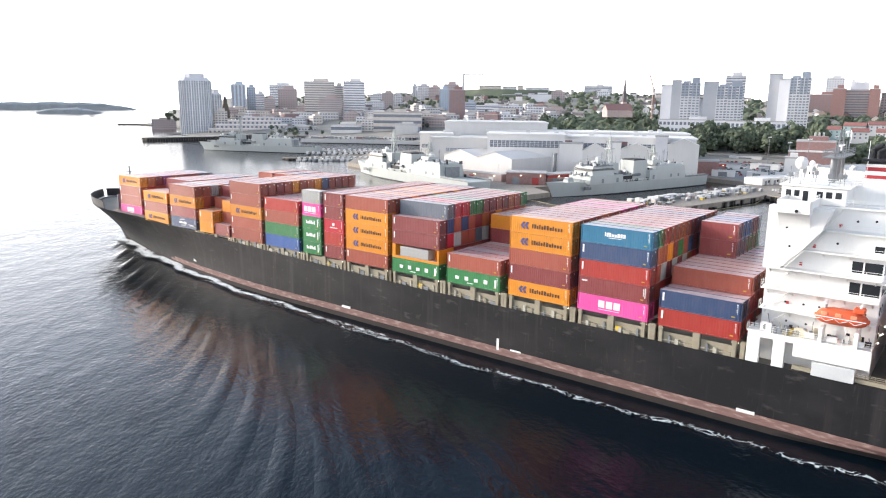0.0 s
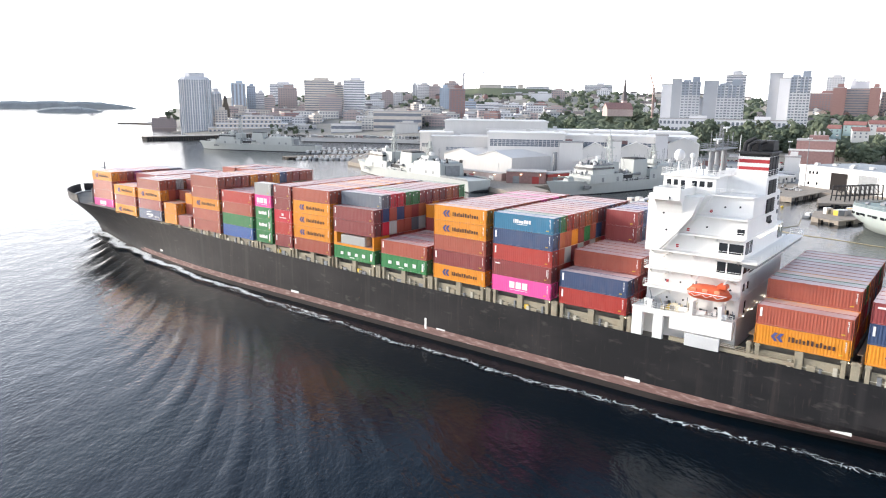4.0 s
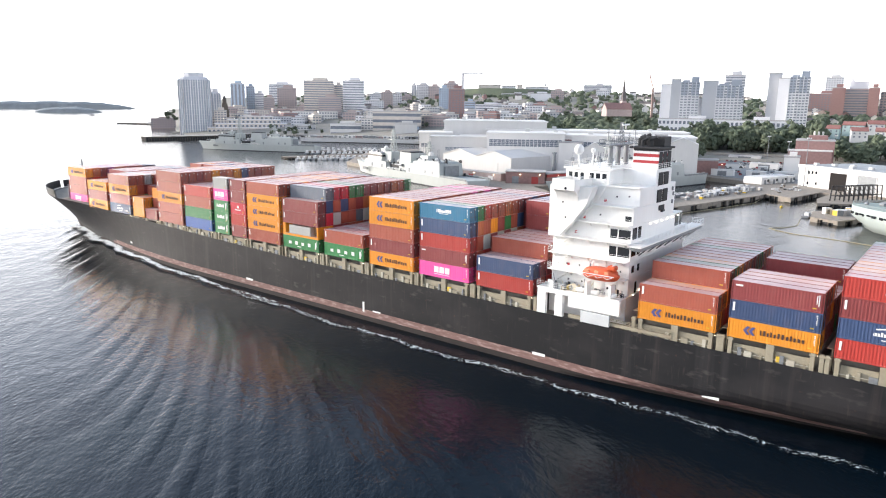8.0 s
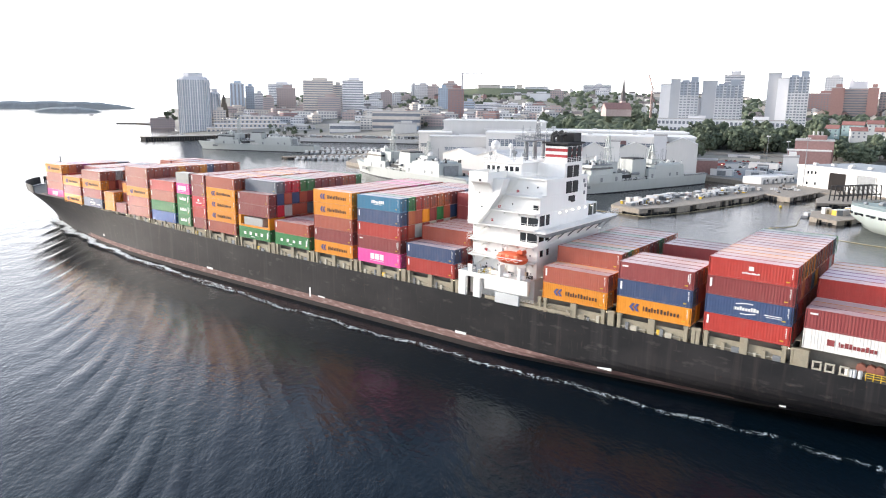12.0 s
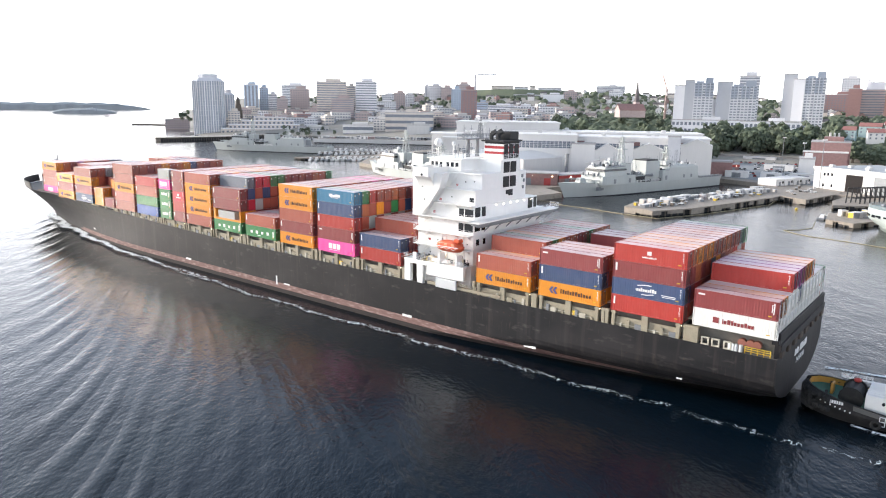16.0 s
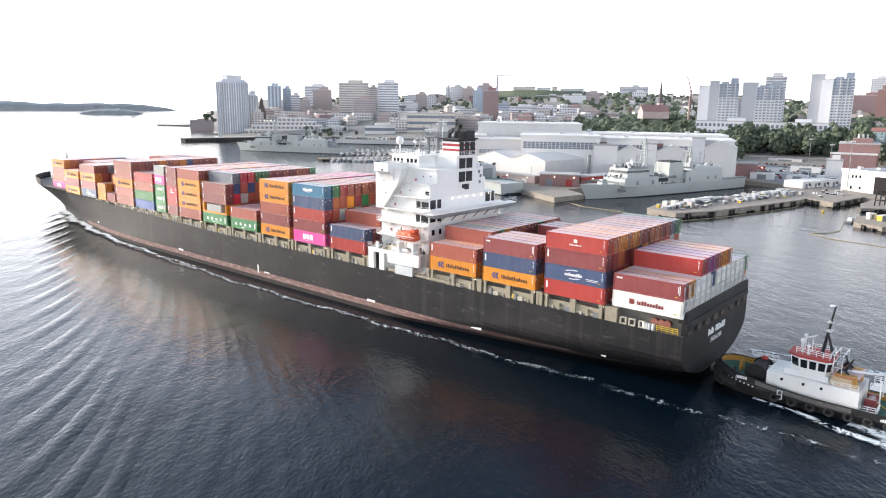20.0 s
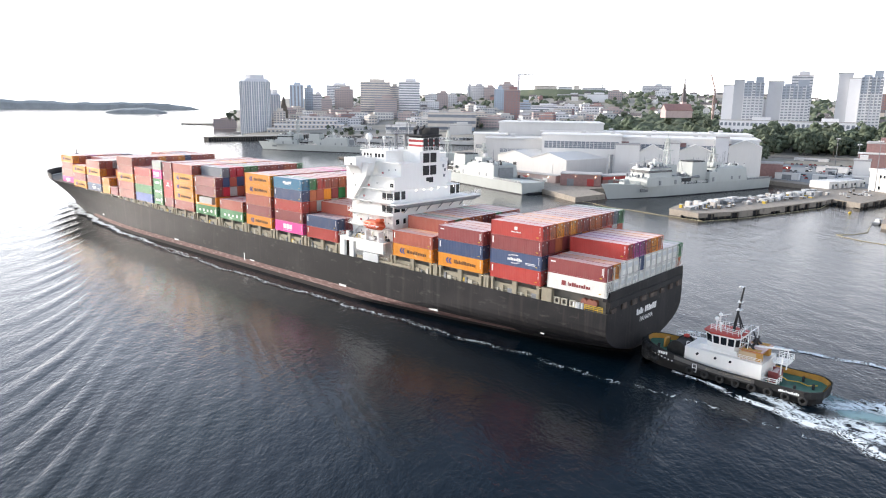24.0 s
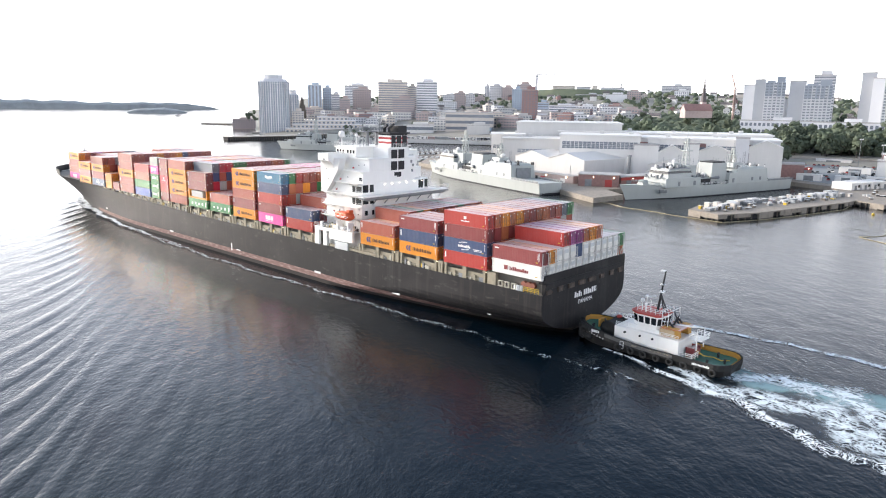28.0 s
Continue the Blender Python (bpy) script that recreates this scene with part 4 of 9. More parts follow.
    for x in (-2.6, -0.9, 0.8, 2.4):
        rod(bm, (x, 1.42, -0.1), (x + 0.9, 1.46, -0.45), 0.045, 4)
        rod(bm, (x + 0.9, 1.46, -0.45), (x + 1.5, 1.42, -0.1), 0.045, 4)
    rod(bm, (-3.0, 1.4, 0.1), (3.0, 1.4, 0.1), 0.07, 5)
    part("grab_line", bm, LOGO_WHITE, lb)
    bm = bmesh.new()
    for x in (-2.2, 2.0):
        box(bm, x - 0.12, x + 0.12, -0.12, 0.12, 0.9, 1.5, 0.03)
    part("lifting_hook", bm, STEEL, lb)
    aboard(lb, pose(33.4, 15.0, 18.9))


accommodation()


# ---- containers ----
LASH_PALE = material("galvanised_lashing", (0.70, 0.69, 0.66), 0.5, metal=0.2, vary=0.2)
TIER, ROW = 2.9, 2.455
# door bars, darkened to paint in the shadow gaps at the container ends
SHADED_BARS = material("shaded_door_bars", (0.11, 0.095, 0.09), 0.6, metal=0.2, vary=0.3)


def container_mesh(length, name):
    """A steel box with corrugated sides and roof, corner posts, rails and door bars at its after end. Origin: middle of the floor."""
    bm = bmesh.new()
    L, W, H = length / 2, 1.219, 2.87
    step = 0.42
    n = int((length - 0.4) / step)
    for side in (1, -1):
        line = []
        x = -L + 0.2
        for k in range(n):
            line += [(x, 0.0), (x + step * 0.36, 0.0), (x + step * 0.5, 0.022), (x + step * 0.86, 0.022)]
            x += step
        line.append((L - 0.2, 0.0))
        lo = [bm.verts.new((px, side * (W - 0.03 - d), 0.16)) for px, d in line]
        hi = [bm.verts.new((px, side * (W - 0.03 - d), H - 0.12)) for px, d in line]
        for i in range(len(line) - 1):
            bm.faces.new((lo[i], lo[i + 1], hi[i + 1], hi[i]))
        box(bm, -L, L, side * W - 0.06, side * W + 0.06 - 0.06, 0, 0.17)
        box(bm, -L, L, side * W - 0.06, side * W, H - 0.13, H)
        for sx in (1, -1):
            box(bm, sx * L - 0.11, sx * L + 0.11 - 0.11, side * W - 0.11, side * W, 0, H)
    k2 = int(length / 1.1)
    for k in range(k2):
        a = -L + 0.15 + (length - 0.3) * k / k2
        b = a + (length - 0.3) / k2
        box(bm, a, b - 0.12, -W + 0.05, W - 0.05, H - 0.066, H - 0.050)
    box(bm, -L + 0.1, L - 0.1, -W + 0.05, W - 0.05, H - 0.16, H - 0.062)
    box(bm, -L + 0.05, L - 0.05, -W + 0.1, W - 0.1, 0.05, 0.16)
    box(bm, L - 0.16, L - 0.1, -W + 0.05, W - 0.05, 0.1, H - 0.1)
    box(bm, -L + 0.1, -L + 0.16, -W + 0.05, W - 0.05, 0.1, H - 0.1)
    for z0, z1 in ((0, 0.16), (H - 0.16, H)):
        box(bm, -L, -L + 0.1, -W + 0.1, W - 0.1, z0, z1)
        box(bm, L - 0.1, L, -W + 0.1, W - 0.1, z0, z1)
    for y in (-0.85, -0.38, 0.38, 0.85):
        box(bm, -L + 0.04, -L + 0.09, y - 0.045, y + 0.045, 0.1, H - 0.1, slot=1)
        box(bm, -L + 0.02, -L + 0.09, y - 0.12, y + 0.12, 1.0, 1.12, slot=1)
    box(bm, -L + 0.07, -L + 0.1, 0.55, 0.8, 1.9, 2.2, slot=2)
    box(bm, -L + 0.07, -L + 0.1, -0.8, -0.5, 2.3, 2.5, slot=2)
    for y in (-0.03, 0.03):
        box(bm, -L + 0.085, -L + 0.1, y - 0.02, y + 0.02, 0.1, H - 0.1, slot=1)
    for side in (1, -1):                      # stencilled numbers as small bars
        for k in range(6):
            w = 0.10 + 0.05 * (k % 3)
            box(bm, -L + 0.46, -L + 0.46 + w, side * W - 0.03, side * W - 0.012, 1.05 + 0.26 * k, 1.22 + 0.26 * k, slot=2)
        box(bm, -L + 0.8, -L + 1.3, side * W - 0.03, side * W - 0.012, 0.5, 0.66, slot=3)
    me = bpy.data.meshes.new(name)
    bmesh.ops.recalc_face_normals(bm, faces=bm.faces)
    bm.to_mesh(me)
    bm.free()
    me.materials.append(PAINT["brick"])
    me.materials.append(SHADED_BARS)
    me.materials.append(LOGO_WHITE)
    me.materials.append(YELLOW)
    return me


BOX40, BOX20 = container_mesh(12.19, "container_forty_foot"), container_mesh(6.06, "container_twenty_foot")
COLOUR_WORDS = dict(orange="orange", brick="faded brick-red", maroon="dark maroon", red="red", crimson="bright crimson", navy="dark navy blue",
                    teal="teal blue", blue="blue", green="green", grey="slate grey", light="pale grey", white="off-white", pink="bright pink", purple="purple", rust="rust-orange")
REST = {}
made_boxes = 0


def emblem(ob, kind, length):
    """Carriers' marks as plain shapes on the port side."""
    y = 1.224
    def put(name, build, mat):
        bm = bmesh.new()
        build(bm)
        tagged(part(name, bm, mat, ob), kind="stuff")
    if kind == "hl":
        def mark(bm):
            for k in range(2):
                x = 3.9 - k * 0.75
                prism(bm, [(x, -0.1), (x - 0.5, 0.55), (x - 0.95, 0.55), (x - 0.5, -0.1), (x - 0.95, -0.7), (x - 0.5, -0.7)], 0, 0.03)
            bmesh.ops.transform(bm, matrix=pose(0, y, 1.5, -90, 0, 0) @ Matrix.Diagonal((1, -1, 1, 1)), verts=bm.verts)
        put("emblem", mark, LOGO_BLUE)
        put("lettering", lambda bm: bars(bm, -4.3, 1.7, 1.05, 1.8, 5, y, gap=0.45), LOGO_DARK)
    elif kind == "trio":
        def letters(bm):
            for x in (1.2, -0.15, -1.5):
                box(bm, x, x + 1.1, y - 0.02, y + 0.02, 0.95, 2.15)
            box(bm, -1.5, 2.3, y - 0.02, y + 0.02, 0.6, 0.68)
        put("lettering", letters, LOGO_WHITE)
    elif kind == "ua":
        def letters(bm):
            s = length / 12.19
            for k in range(4):
                x = (3.6 - k * 2.2) * s
                box(bm, x - 0.42 * s, x + 0.42 * s, y - 0.02, y + 0.02, 0.95, 1.6 + 0.12 * (k % 2))
            box(bm, (-5.4) * s, (-5.0) * s, y - 0.02, y + 0.02, 0.6, 2.1)
            box(bm, -0.2 * s, 1.2 * s, y - 0.02, y + 0.02, 0.45, 0.6)
        put("lettering", letters, LOGO_WHITE)
    elif kind == "quad20":
        put("lettering", lambda bm: (bars(bm, -1.2, 1.9, 1.1, 1.9, 9, y), box(bm, -2.2, -1.9, y - 0.02, y + 0.02, 0.7, 2.3)), LOGO_WHITE)
    elif kind == "cm":
        def marks(bm):
            bars(bm, -1.6, 1.9, 1.15, 1.75, 12, y)
            for k in range(7):
                a = 0.25 + k * 0.2
                box(bm, 1.3 - k * 0.34, 1.3 - k * 0.34 + 0.36, y - 0.02, y + 0.02, 1.9 + 0.32 * math.sin(a * 1.3), 2.05 + 0.32 * math.sin(a * 1.3))
                box(bm, -1.2 + k * 0.3, -1.2 + k * 0.3 + 0.32, y - 0.02, y + 0.02, 0.9 - 0.3 * math.sin(a * 1.3), 1.03 - 0.3 * math.sin(a * 1.3))
            box(bm, -4.8, -2.4, y - 0.02, y + 0.02, 1.0, 1.12)
            box(bm, -4.8, -2.6, y - 0.02, y + 0.02, 0.75, 0.84)
        put("lettering", marks, LOGO_WHITE)
    elif kind == "ym":
        put("lettering", lambda bm: (bars(bm, -3.0, 1.6, 1.0, 1.75, 14, y), box(bm, 2.1, 3.0, y - 0.02, y + 0.02, 0.95, 1.85)), PAINT["maroon"])
    elif kind == "wide":
        put("lettering", lambda bm: (bars(bm, -1.7, 1.9, 1.35, 2.0, 15, y), box(bm, -1.0, 1.2, y - 0.02, y + 0.02, 1.1, 1.2)), LOGO_WHITE)
    elif kind == "dot":
        put("emblem", lambda bm: (box(bm, -0.35, 0.35, y - 0.02, y + 0.02, 1.5, 2.1), bars(bm, -1.2, 1.2, 0.95, 1.2, 16, y)), LOGO_WHITE)
    elif kind == "code":
        put("code_mark", lambda bm: (box(bm, length / 2 - 0.75, length / 2 - 0.45, y - 0.02, y + 0.02, 1.2, 2.5)), LOGO_WHITE)
    elif kind == "codea":
        put("code_mark", lambda bm: (box(bm, -length / 2 + 0.5, -length / 2 + 0.62, y - 0.02, y + 0.02, 0.9, 2.4), box(bm, -length / 2 + 0.75, -length / 2 + 0.87, y - 0.02, y + 0.02, 1.2, 2.4), box(bm, length / 2 - 1.6, length / 2 - 0.6, y - 0.02, y + 0.02, 2.1, 2.35)), LOGO_WHITE)


def stack_box(x, row, tier, colour, length=12.19, first=14.73, base=BASE, single=True, mark=""):
    """One container: x of its after end, row from port, tier from the hatch."""
    global made_boxes
    y = first - ROW * row
    m = Matrix.Translation((x + length / 2, y, base + tier * TIER))
    if not single or made_boxes > 330:
        REST.setdefault(colour, []).append((m, length))
        return None
    made_boxes += 1
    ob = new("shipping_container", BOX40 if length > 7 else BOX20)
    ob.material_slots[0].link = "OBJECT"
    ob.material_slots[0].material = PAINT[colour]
    size = "forty-foot" if length > 7 else "twenty-foot"
    tagged(ob, f"{COLOUR_WORDS[colour]} corrugated steel {size} shipping container stacked aboard", "container", group="containers on the ship")
    aboard(ob, m)
    if mark:
        emblem(ob, mark, length)
    return ob


rnd_box = random.Random(11)
MIXED = ["brick"] * 9 + ["maroon"] * 11 + ["red"] * 2 + ["rust"] * 2 + ["orange"] + ["navy"] * 2 + ["green", "grey", "light", "crimson"]


def load(x, port, tiers, tops="", length=12.19, first=14.73, rows=13, ends=(), base=BASE):
    """A bay: the port stack from below (colour, mark), then the number of tiers of each further row; tops: colours of the topmost boxes."""
    for t, spec in enumerate(port):
        colour, _, mark = spec.partition(":")
        if colour:
            stack_box(x, 0, t, colour, length, first, base, True, mark)
    tops = tops.split()
    for r in range(1, rows):
        n = tiers[(r - 1) % len(tiers)] if len(tiers) < rows - 1 else tiers[r - 1]
        below = tiers[r - 2] if r > 1 and len(tiers) >= rows - 1 else (len(port) if r == 1 else n)
        for t in range(n):
            colour = rnd_box.choice(MIXED)
            if t == n - 1 and tops:
                colour = tops[(r - 1) % len(tops)]
            if (r, t) in ends:
                colour = ends[(r, t)]
            stack_box(x, r, t, colour, length, first, base, t == n - 1 or t >= below)


load(-28.0, ["white:ym", "maroon:codea"], [2, 2, 3, 3, 3, 3, 3, 3, 2, 2, 2, 2], "orange light red purple purple rust orange rust white white white green", base=13.25,
     ends={(r, t): "white" for r in range(1, 12) for t in range(2) if (r, t) not in ((1, 1), (5, 1))} | {(5, 1): "navy"})
load(-14.2, ["red:code", "navy:cm", "maroon:code", "red:dot"], [4] * 12, "rust orange rust orange brick maroon rust rust maroon brick grey green")
load(0.0, ["orange:hl", "navy:code", "maroon:codea"], [3, 3, 3, 2, 2, 2, 2, 3, 3, 3, 2, 2], "brick rust brick maroon brick brick rust maroon maroon maroon brick brick")
load(14.0, ["orange:hl", "brick:code"], [2, 3, 3, 3, 3, 3, 3, 3, 3, 3, 3, 3], "orange brick green orange brick rust maroon brick green brick rust brick")
load(46.0, ["red:code", "navy:code"], [2, 3, 3, 3, 3, 3, 3, 3, 3, 3, 3, 3], "maroon brick brick rust brick maroon grey maroon navy purple navy maroon")
for tier, colours in ((3, "maroon navy maroon green maroon green"), (4, "maroon navy blue navy maroon grey")):
    for row, colour in enumerate(colours.split(), 7):
        stack_box(52.1, row, tier, colour, 6.06)
load(60.0, ["pink:trio", "maroon:codea", "red:code", "navy:code", "teal:wide"], [5] * 12, "green red brick brick rust brick maroon maroon navy brick brick maroon",
     ends={(1, 3): "rust", (2, 3): "brick", (3, 3): "orange", (4, 3): "maroon", (5, 3): "green", (7, 3): "navy", (2, 2): "light", (4, 2): "light"})
load(73.9, ["orange:hl", "maroon:code", "brick", "orange:hl", "orange:hl"], [5] * 12, "brick brick maroon brick rust brick brick pink brick pink brick brick")
load(88.0, ["green:ua", "brick:code"], [2, 2, 2, 2, 2, 4, 4, 4, 4, 4, 4, 4], "red light red rust white orange brick orange brick rust orange brick")
load(102.2, ["green:ua", "", "maroon:code", "maroon:code"], [5] * 12, "grey crimson crimson green green maroon maroon brick maroon rust brick green",
     ends={(2, 2): "light", (3, 2): "brick", (3, 3): "navy", (1, 1): "orange"})
load(115.7, ["brick:code", "orange:hl", "orange:hl", "orange:hl", "brick"], [5] * 12, "brick brick orange rust brick orange orange brick orange brick brick grey")
load(128.7, ["maroon:code", "red", "crimson:dot", "maroon:code", "maroon:code"], [5] * 12, "brick", length=6.06)
load(135.9, ["green:quad20", "green:quad20", "green:quad20", "pink:trio", "light"], [4] * 12, "brick rust brick", length=6.06)
load(143.4, ["blue", "green", "brick:code", "red:code"], [4] * 12, "rust brick maroon orange brick")
load(157.0, ["brick:code", "brick:code", "orange:hl", "brick:code", "brick"], [5] * 12, "brick maroon brick orange brick rust orange navy brick maroon brick brick")
load(170.2, ["maroon"], [3, 3, 4, 4, 3, 4, 4, 5, 5, 5, 5, 5], "orange brick maroon navy maroon brick", length=6.06)
load(177.2, ["orange", "orange:code"], [2, 3, 4, 4, 3, 4, 4, 5, 5, 5, 5, 5], "orange brick maroon brick", length=6.06)
load(184.9, ["navy:cm", "maroon:code", "orange:hl", "brick"], [4] * 12, "brick light rust maroon brick maroon brick brick rust brick maroon brick")
load(198.6, ["orange:hl", "brick:code", "orange:hl"], [3, 3, 4, 4, 4, 4, 4, 4, 4, 4, 4, 3], "orange purple maroon brick rust brick maroon brick navy grey brick grey")
load(216.8, ["pink:trio", "brick:code", "brick:code", "orange:hl"], [4] * 9, "rust maroon purple rust brick maroon brick grey grey", first=12.3, rows=10)

# refrigeration units on the after ends of the white boxes in the last bay, and lashing rods before them
for r in range(1, 12):
    for t in range(2):
        if (r, t) in ((1, 1), (5, 1)):
            continue
        u = tagged(new("refrigeration_unit"), "pale refrigeration unit on a container end", "refrigeration unit", group="refrigeration units")
        bm = bmesh.new()
        box(bm, -0.05, 0.0, -1.0, 1.0, 0.3, 2.6, 0.02)
        part("casing", bm, PAINT["white"], u)
        bm = bmesh.new()
        box(bm, -0.08, -0.04, -0.75, 0.75, 1.5, 2.3)
        part("fan_grille", bm, CLAD_PALE, u)
        bm = bmesh.new()
        box(bm, -0.08, -0.04, -0.8, 0.1, 0.45, 1.2)
        part("control_box", bm, PAINT["white"], u)
        aboard(u, pose(-28.03, 14.73 - ROW * r, 13.25 + TIER * t))
for r in range(0, 13):
    lashing = tagged(new("lashing"), "crossed steel lashing rods over the container ends", "lashing", group="lashings at the stern")
    for s in (1, -1):
        for ye, ze in ((-s * 1.0, 3.1), (s * 0.9, 5.6)):
            bm = bmesh.new()
            rod(bm, (0, s * 1.15, 0.0), (0.12, ye, ze), 0.07, 4)
            part("lashing_rod", bm, LASH_PALE, lashing)
    aboard(lashing, pose(-28.25, 14.73 - ROW * r, 13.0))

# an open rack with a crated load in the port stack
rack = tagged(new("flat_rack"), "open orange flat rack container carrying a grey crate", "flat rack", group="containers on the ship")
bm = bmesh.new()
box(bm, -6.09, 6.09, -1.2, 1.2, 0, 0.5)
box(bm, -6.09, -5.6, -1.2, 1.2, 0.5, 2.87, 0.03)
box(bm, 5.2, 6.09, -1.2, 1.2, 0.5, 2.87, 0.03)
part("rack_frame", bm, PAINT["orange"], rack)
bm = bmesh.new()
box(bm, -3.4, 4.0, -1.1, 1.15, 0.5, 2.5, 0.08)
part("crate", bm, PAINT["light"], rack, "weathered grey crate")
aboard(rack, pose(102.2 + 6.095, 14.73, BASE + TIER))

# the boxes deep in the stacks
for colour, places in REST.items():
    arrays, faces, count = [], [], 0
    for m, length in places:
        L, W, H = length / 2 - 0.08, 1.17, 2.82
        for z in (0.02, H):
            for yy in (-W, W):
                for xx in (-L, L):
                    arrays.append(m @ Vector((xx, yy, z)))
        faces += [tuple(count + i for i in f) for f in ((0, 2, 3, 1), (4, 5, 7, 6), (0, 1, 5, 4), (2, 6, 7, 3), (0, 4, 6, 2), (1, 3, 7, 5))]
        count += 8
        for yy in (-0.8, -0.35, 0.35, 0.8):          # door bars
            for z in (0.1, H - 0.1):
                for dy in (-0.04, 0.04):
                    for dx in (-0.05, 0.03):
                        arrays.append(m @ Vector((-L + dx, yy + dy, z)))
            faces += [tuple(count + i for i in f) for f in ((0, 4, 6, 2), (0, 1, 5, 4), (2, 6, 7, 3))]
            count += 8
    me = bpy.data.meshes.new("stacked_containers")
    me.from_pydata([tuple(v) for v in arrays], [], faces)
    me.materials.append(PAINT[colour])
    ob = new("stacked_containers", me)
    tagged(ob, f"{COLOUR_WORDS[colour]} containers packed inside the ship's stacks", "containers", kind="stuff")
    aboard(ob)


# ---- the tug at the stern ----
TUG_AT = pose(-46.4, 2.7, 0)
TUG_BLACK = material("tug_black_paint", (0.011, 0.0105, 0.0105), 0.7, vary=0.3, scale=0.5, dirt=(0.08, 0.07, 0.06), dirt_amount=0.4)
TUG_STRAKE = material("tug_worn_grey_strake", (0.11, 0.105, 0.10), 0.7, vary=0.3, scale=0.6, dirt=(0.03, 0.028, 0.026), dirt_amount=0.5)
TUG_GREEN = material("tug_green_deck", (0.03, 0.13, 0.09), 0.65, vary=0.25, scale=0.8, dirt=(0.10, 0.08, 0.06), dirt_amount=0.4)
TUG_OCHRE = material("tug_ochre_paint", (0.52, 0.27, 0.05), 0.6, vary=0.2, scale=0.8, dirt=(0.2, 0.1, 0.05), dirt_amount=0.4)
BEIGE_TAN = material("tan_canvas", (0.50, 0.38, 0.24), 0.85, vary=0.12)
RUBBER = material("black_rubber", (0.018, 0.018, 0.018), 0.85, vary=0.3)
TUG_RED = material("tug_red_roof", (0.42, 0.05, 0.04), 0.6, vary=0.15)


def tug_boat():
    t = tagged(new("tugboat"), "black-hulled harbour tug with white deckhouse and green decks", "tugboat")
    aboard(t, TUG_AT)
    def top(u):       # bulwark height along the boat, u from stern -1 to bow 1
        return 2.3 + 1.9 * max(0, (u + 0.1) / 1.1) ** 1.6
    def beam(u, low=False):
        b = 5.0 * (1 - max(0, (u - 0.45) / 0.56) ** 2.4) ** 0.5 if u > 0.45 else 5.0 * (1 - max(0, (-u - 0.82) / 0.18) ** 2.2 * 0.45)
        return b * (0.86 if low else 1.0)
    us = [-1 + 2 * i / 40 for i in range(41)]
    bm = bmesh.new()
    rings = []
    for u in us:
        x, tp = 15.6 * u, top(u)
        b, bl = max(0.3, beam(u)), max(0.2, beam(u, True))
        rings.append([(x, b, tp), (x, b, tp * 0.55), (x * 0.985, bl, 0.0), (x * 0.95, bl * 0.7, -1.2), (x * 0.95, -bl * 0.7, -1.2), (x * 0.985, -bl, 0.0), (x, -b, tp * 0.55), (x, -b, tp)])
    lofted(bm, rings, closed=False, caps=False)
    for r in (rings[0], rings[-1]):
        bm.faces.new([bm.verts.new(q) for q in r])
    part("hull", bm, TUG_BLACK, t)
    bm = bmesh.new()
    ins = [[(15.6 * u * 0.985, s * (max(0.3, beam(u)) - 0.22), z) for z in (top(u) - 0.02, top(u) - 1.15)] for u in us for s in (1,)]
    for s in (1, -1):
        lofted(bm, [[(x, s * abs(y), z) for x, y, z in ring] for ring in ins], closed=False, caps=False)
    for i in (0, 40):
        u = us[i]
        b = max(0.3, beam(u)) - 0.2
        bm.faces.new([bm.verts.new(q) for q in ((15.3 * u, b, top(u)), (15.3 * u, -b, top(u)), (15.3 * u, -b, top(u) - 1.15), (15.3 * u, b, top(u) - 1.15))])
    part("inner_bulwark", bm, TUG_OCHRE, t, "ochre inside of the bulwark")
    bm = bmesh.new()
    rows = [(bm.verts.new((15.3 * u, max(0.2, beam(u) - 0.2), top(u) - 1.0)), bm.verts.new((15.3 * u, -max(0.2, beam(u) - 0.2), top(u) - 1.0))) for u in us]
    for a, b in zip(rows, rows[1:]):
        bm.faces.new((a[0], b[0], b[1], a[1]))
    part("deck", bm, TUG_GREEN, t, "green painted deck")
    bm = bmesh.new()
    cap = []
    for u in us:
        cap.append([(15.6 * u, max(0.3, beam(u)) + d, top(u) + z) for d, z in ((0.06, 0), (-0.25, 0), (-0.25, 0.09), (0.06, 0.09))])
    for s in (1, -1):
        lofted(bm, [[(x, s * y, z) for x, y, z in ring] for ring in cap])
    part("bulwark_cap", bm, TUG_BLACK, t)
    # fenders
    def torus(bm, m, R, r):
        ring = [[m @ Vector(((R + r * math.cos(b)) * math.cos(a), (R + r * math.cos(b)) * math.sin(a), r * math.sin(b))) for b in (math.tau * j / 6 for j in range(6))] for a in (math.tau * i / 12 for i in range(12))]
        lofted(bm, ring + ring[:1], caps=False)
    for s in (1, -1):
        for k in range(8):
            u = -0.85 + k * 0.17
            bm = bmesh.new()
            torus(bm, pose(15.6 * u, s * (beam(u) + 0.2), 0.9 + 0.35 * max(0, u), 90, 0, 0), 0.55, 0.22)
            part("tyre_fender", bm, RUBBER, t)
        for k in range(7):
            a = 0.75 + k * 0.04
            for lift_ in (0.1, 0.55):
                bm = bmesh.new()
                yb = beam(a)
                ball(bm, (15.6 * a + 0.25, s * (yb + 0.15), top(a) * (0.3 + lift_)), 0.55, 1.0, 8, 6)
                part("bow_fender", bm, RUBBER, t)
    bm = bmesh.new()
    for z in (1.2, 2.2, 3.2):
        for i in range(8):
            a0, a1 = -1.2 + i * 0.3, -0.9 + i * 0.3
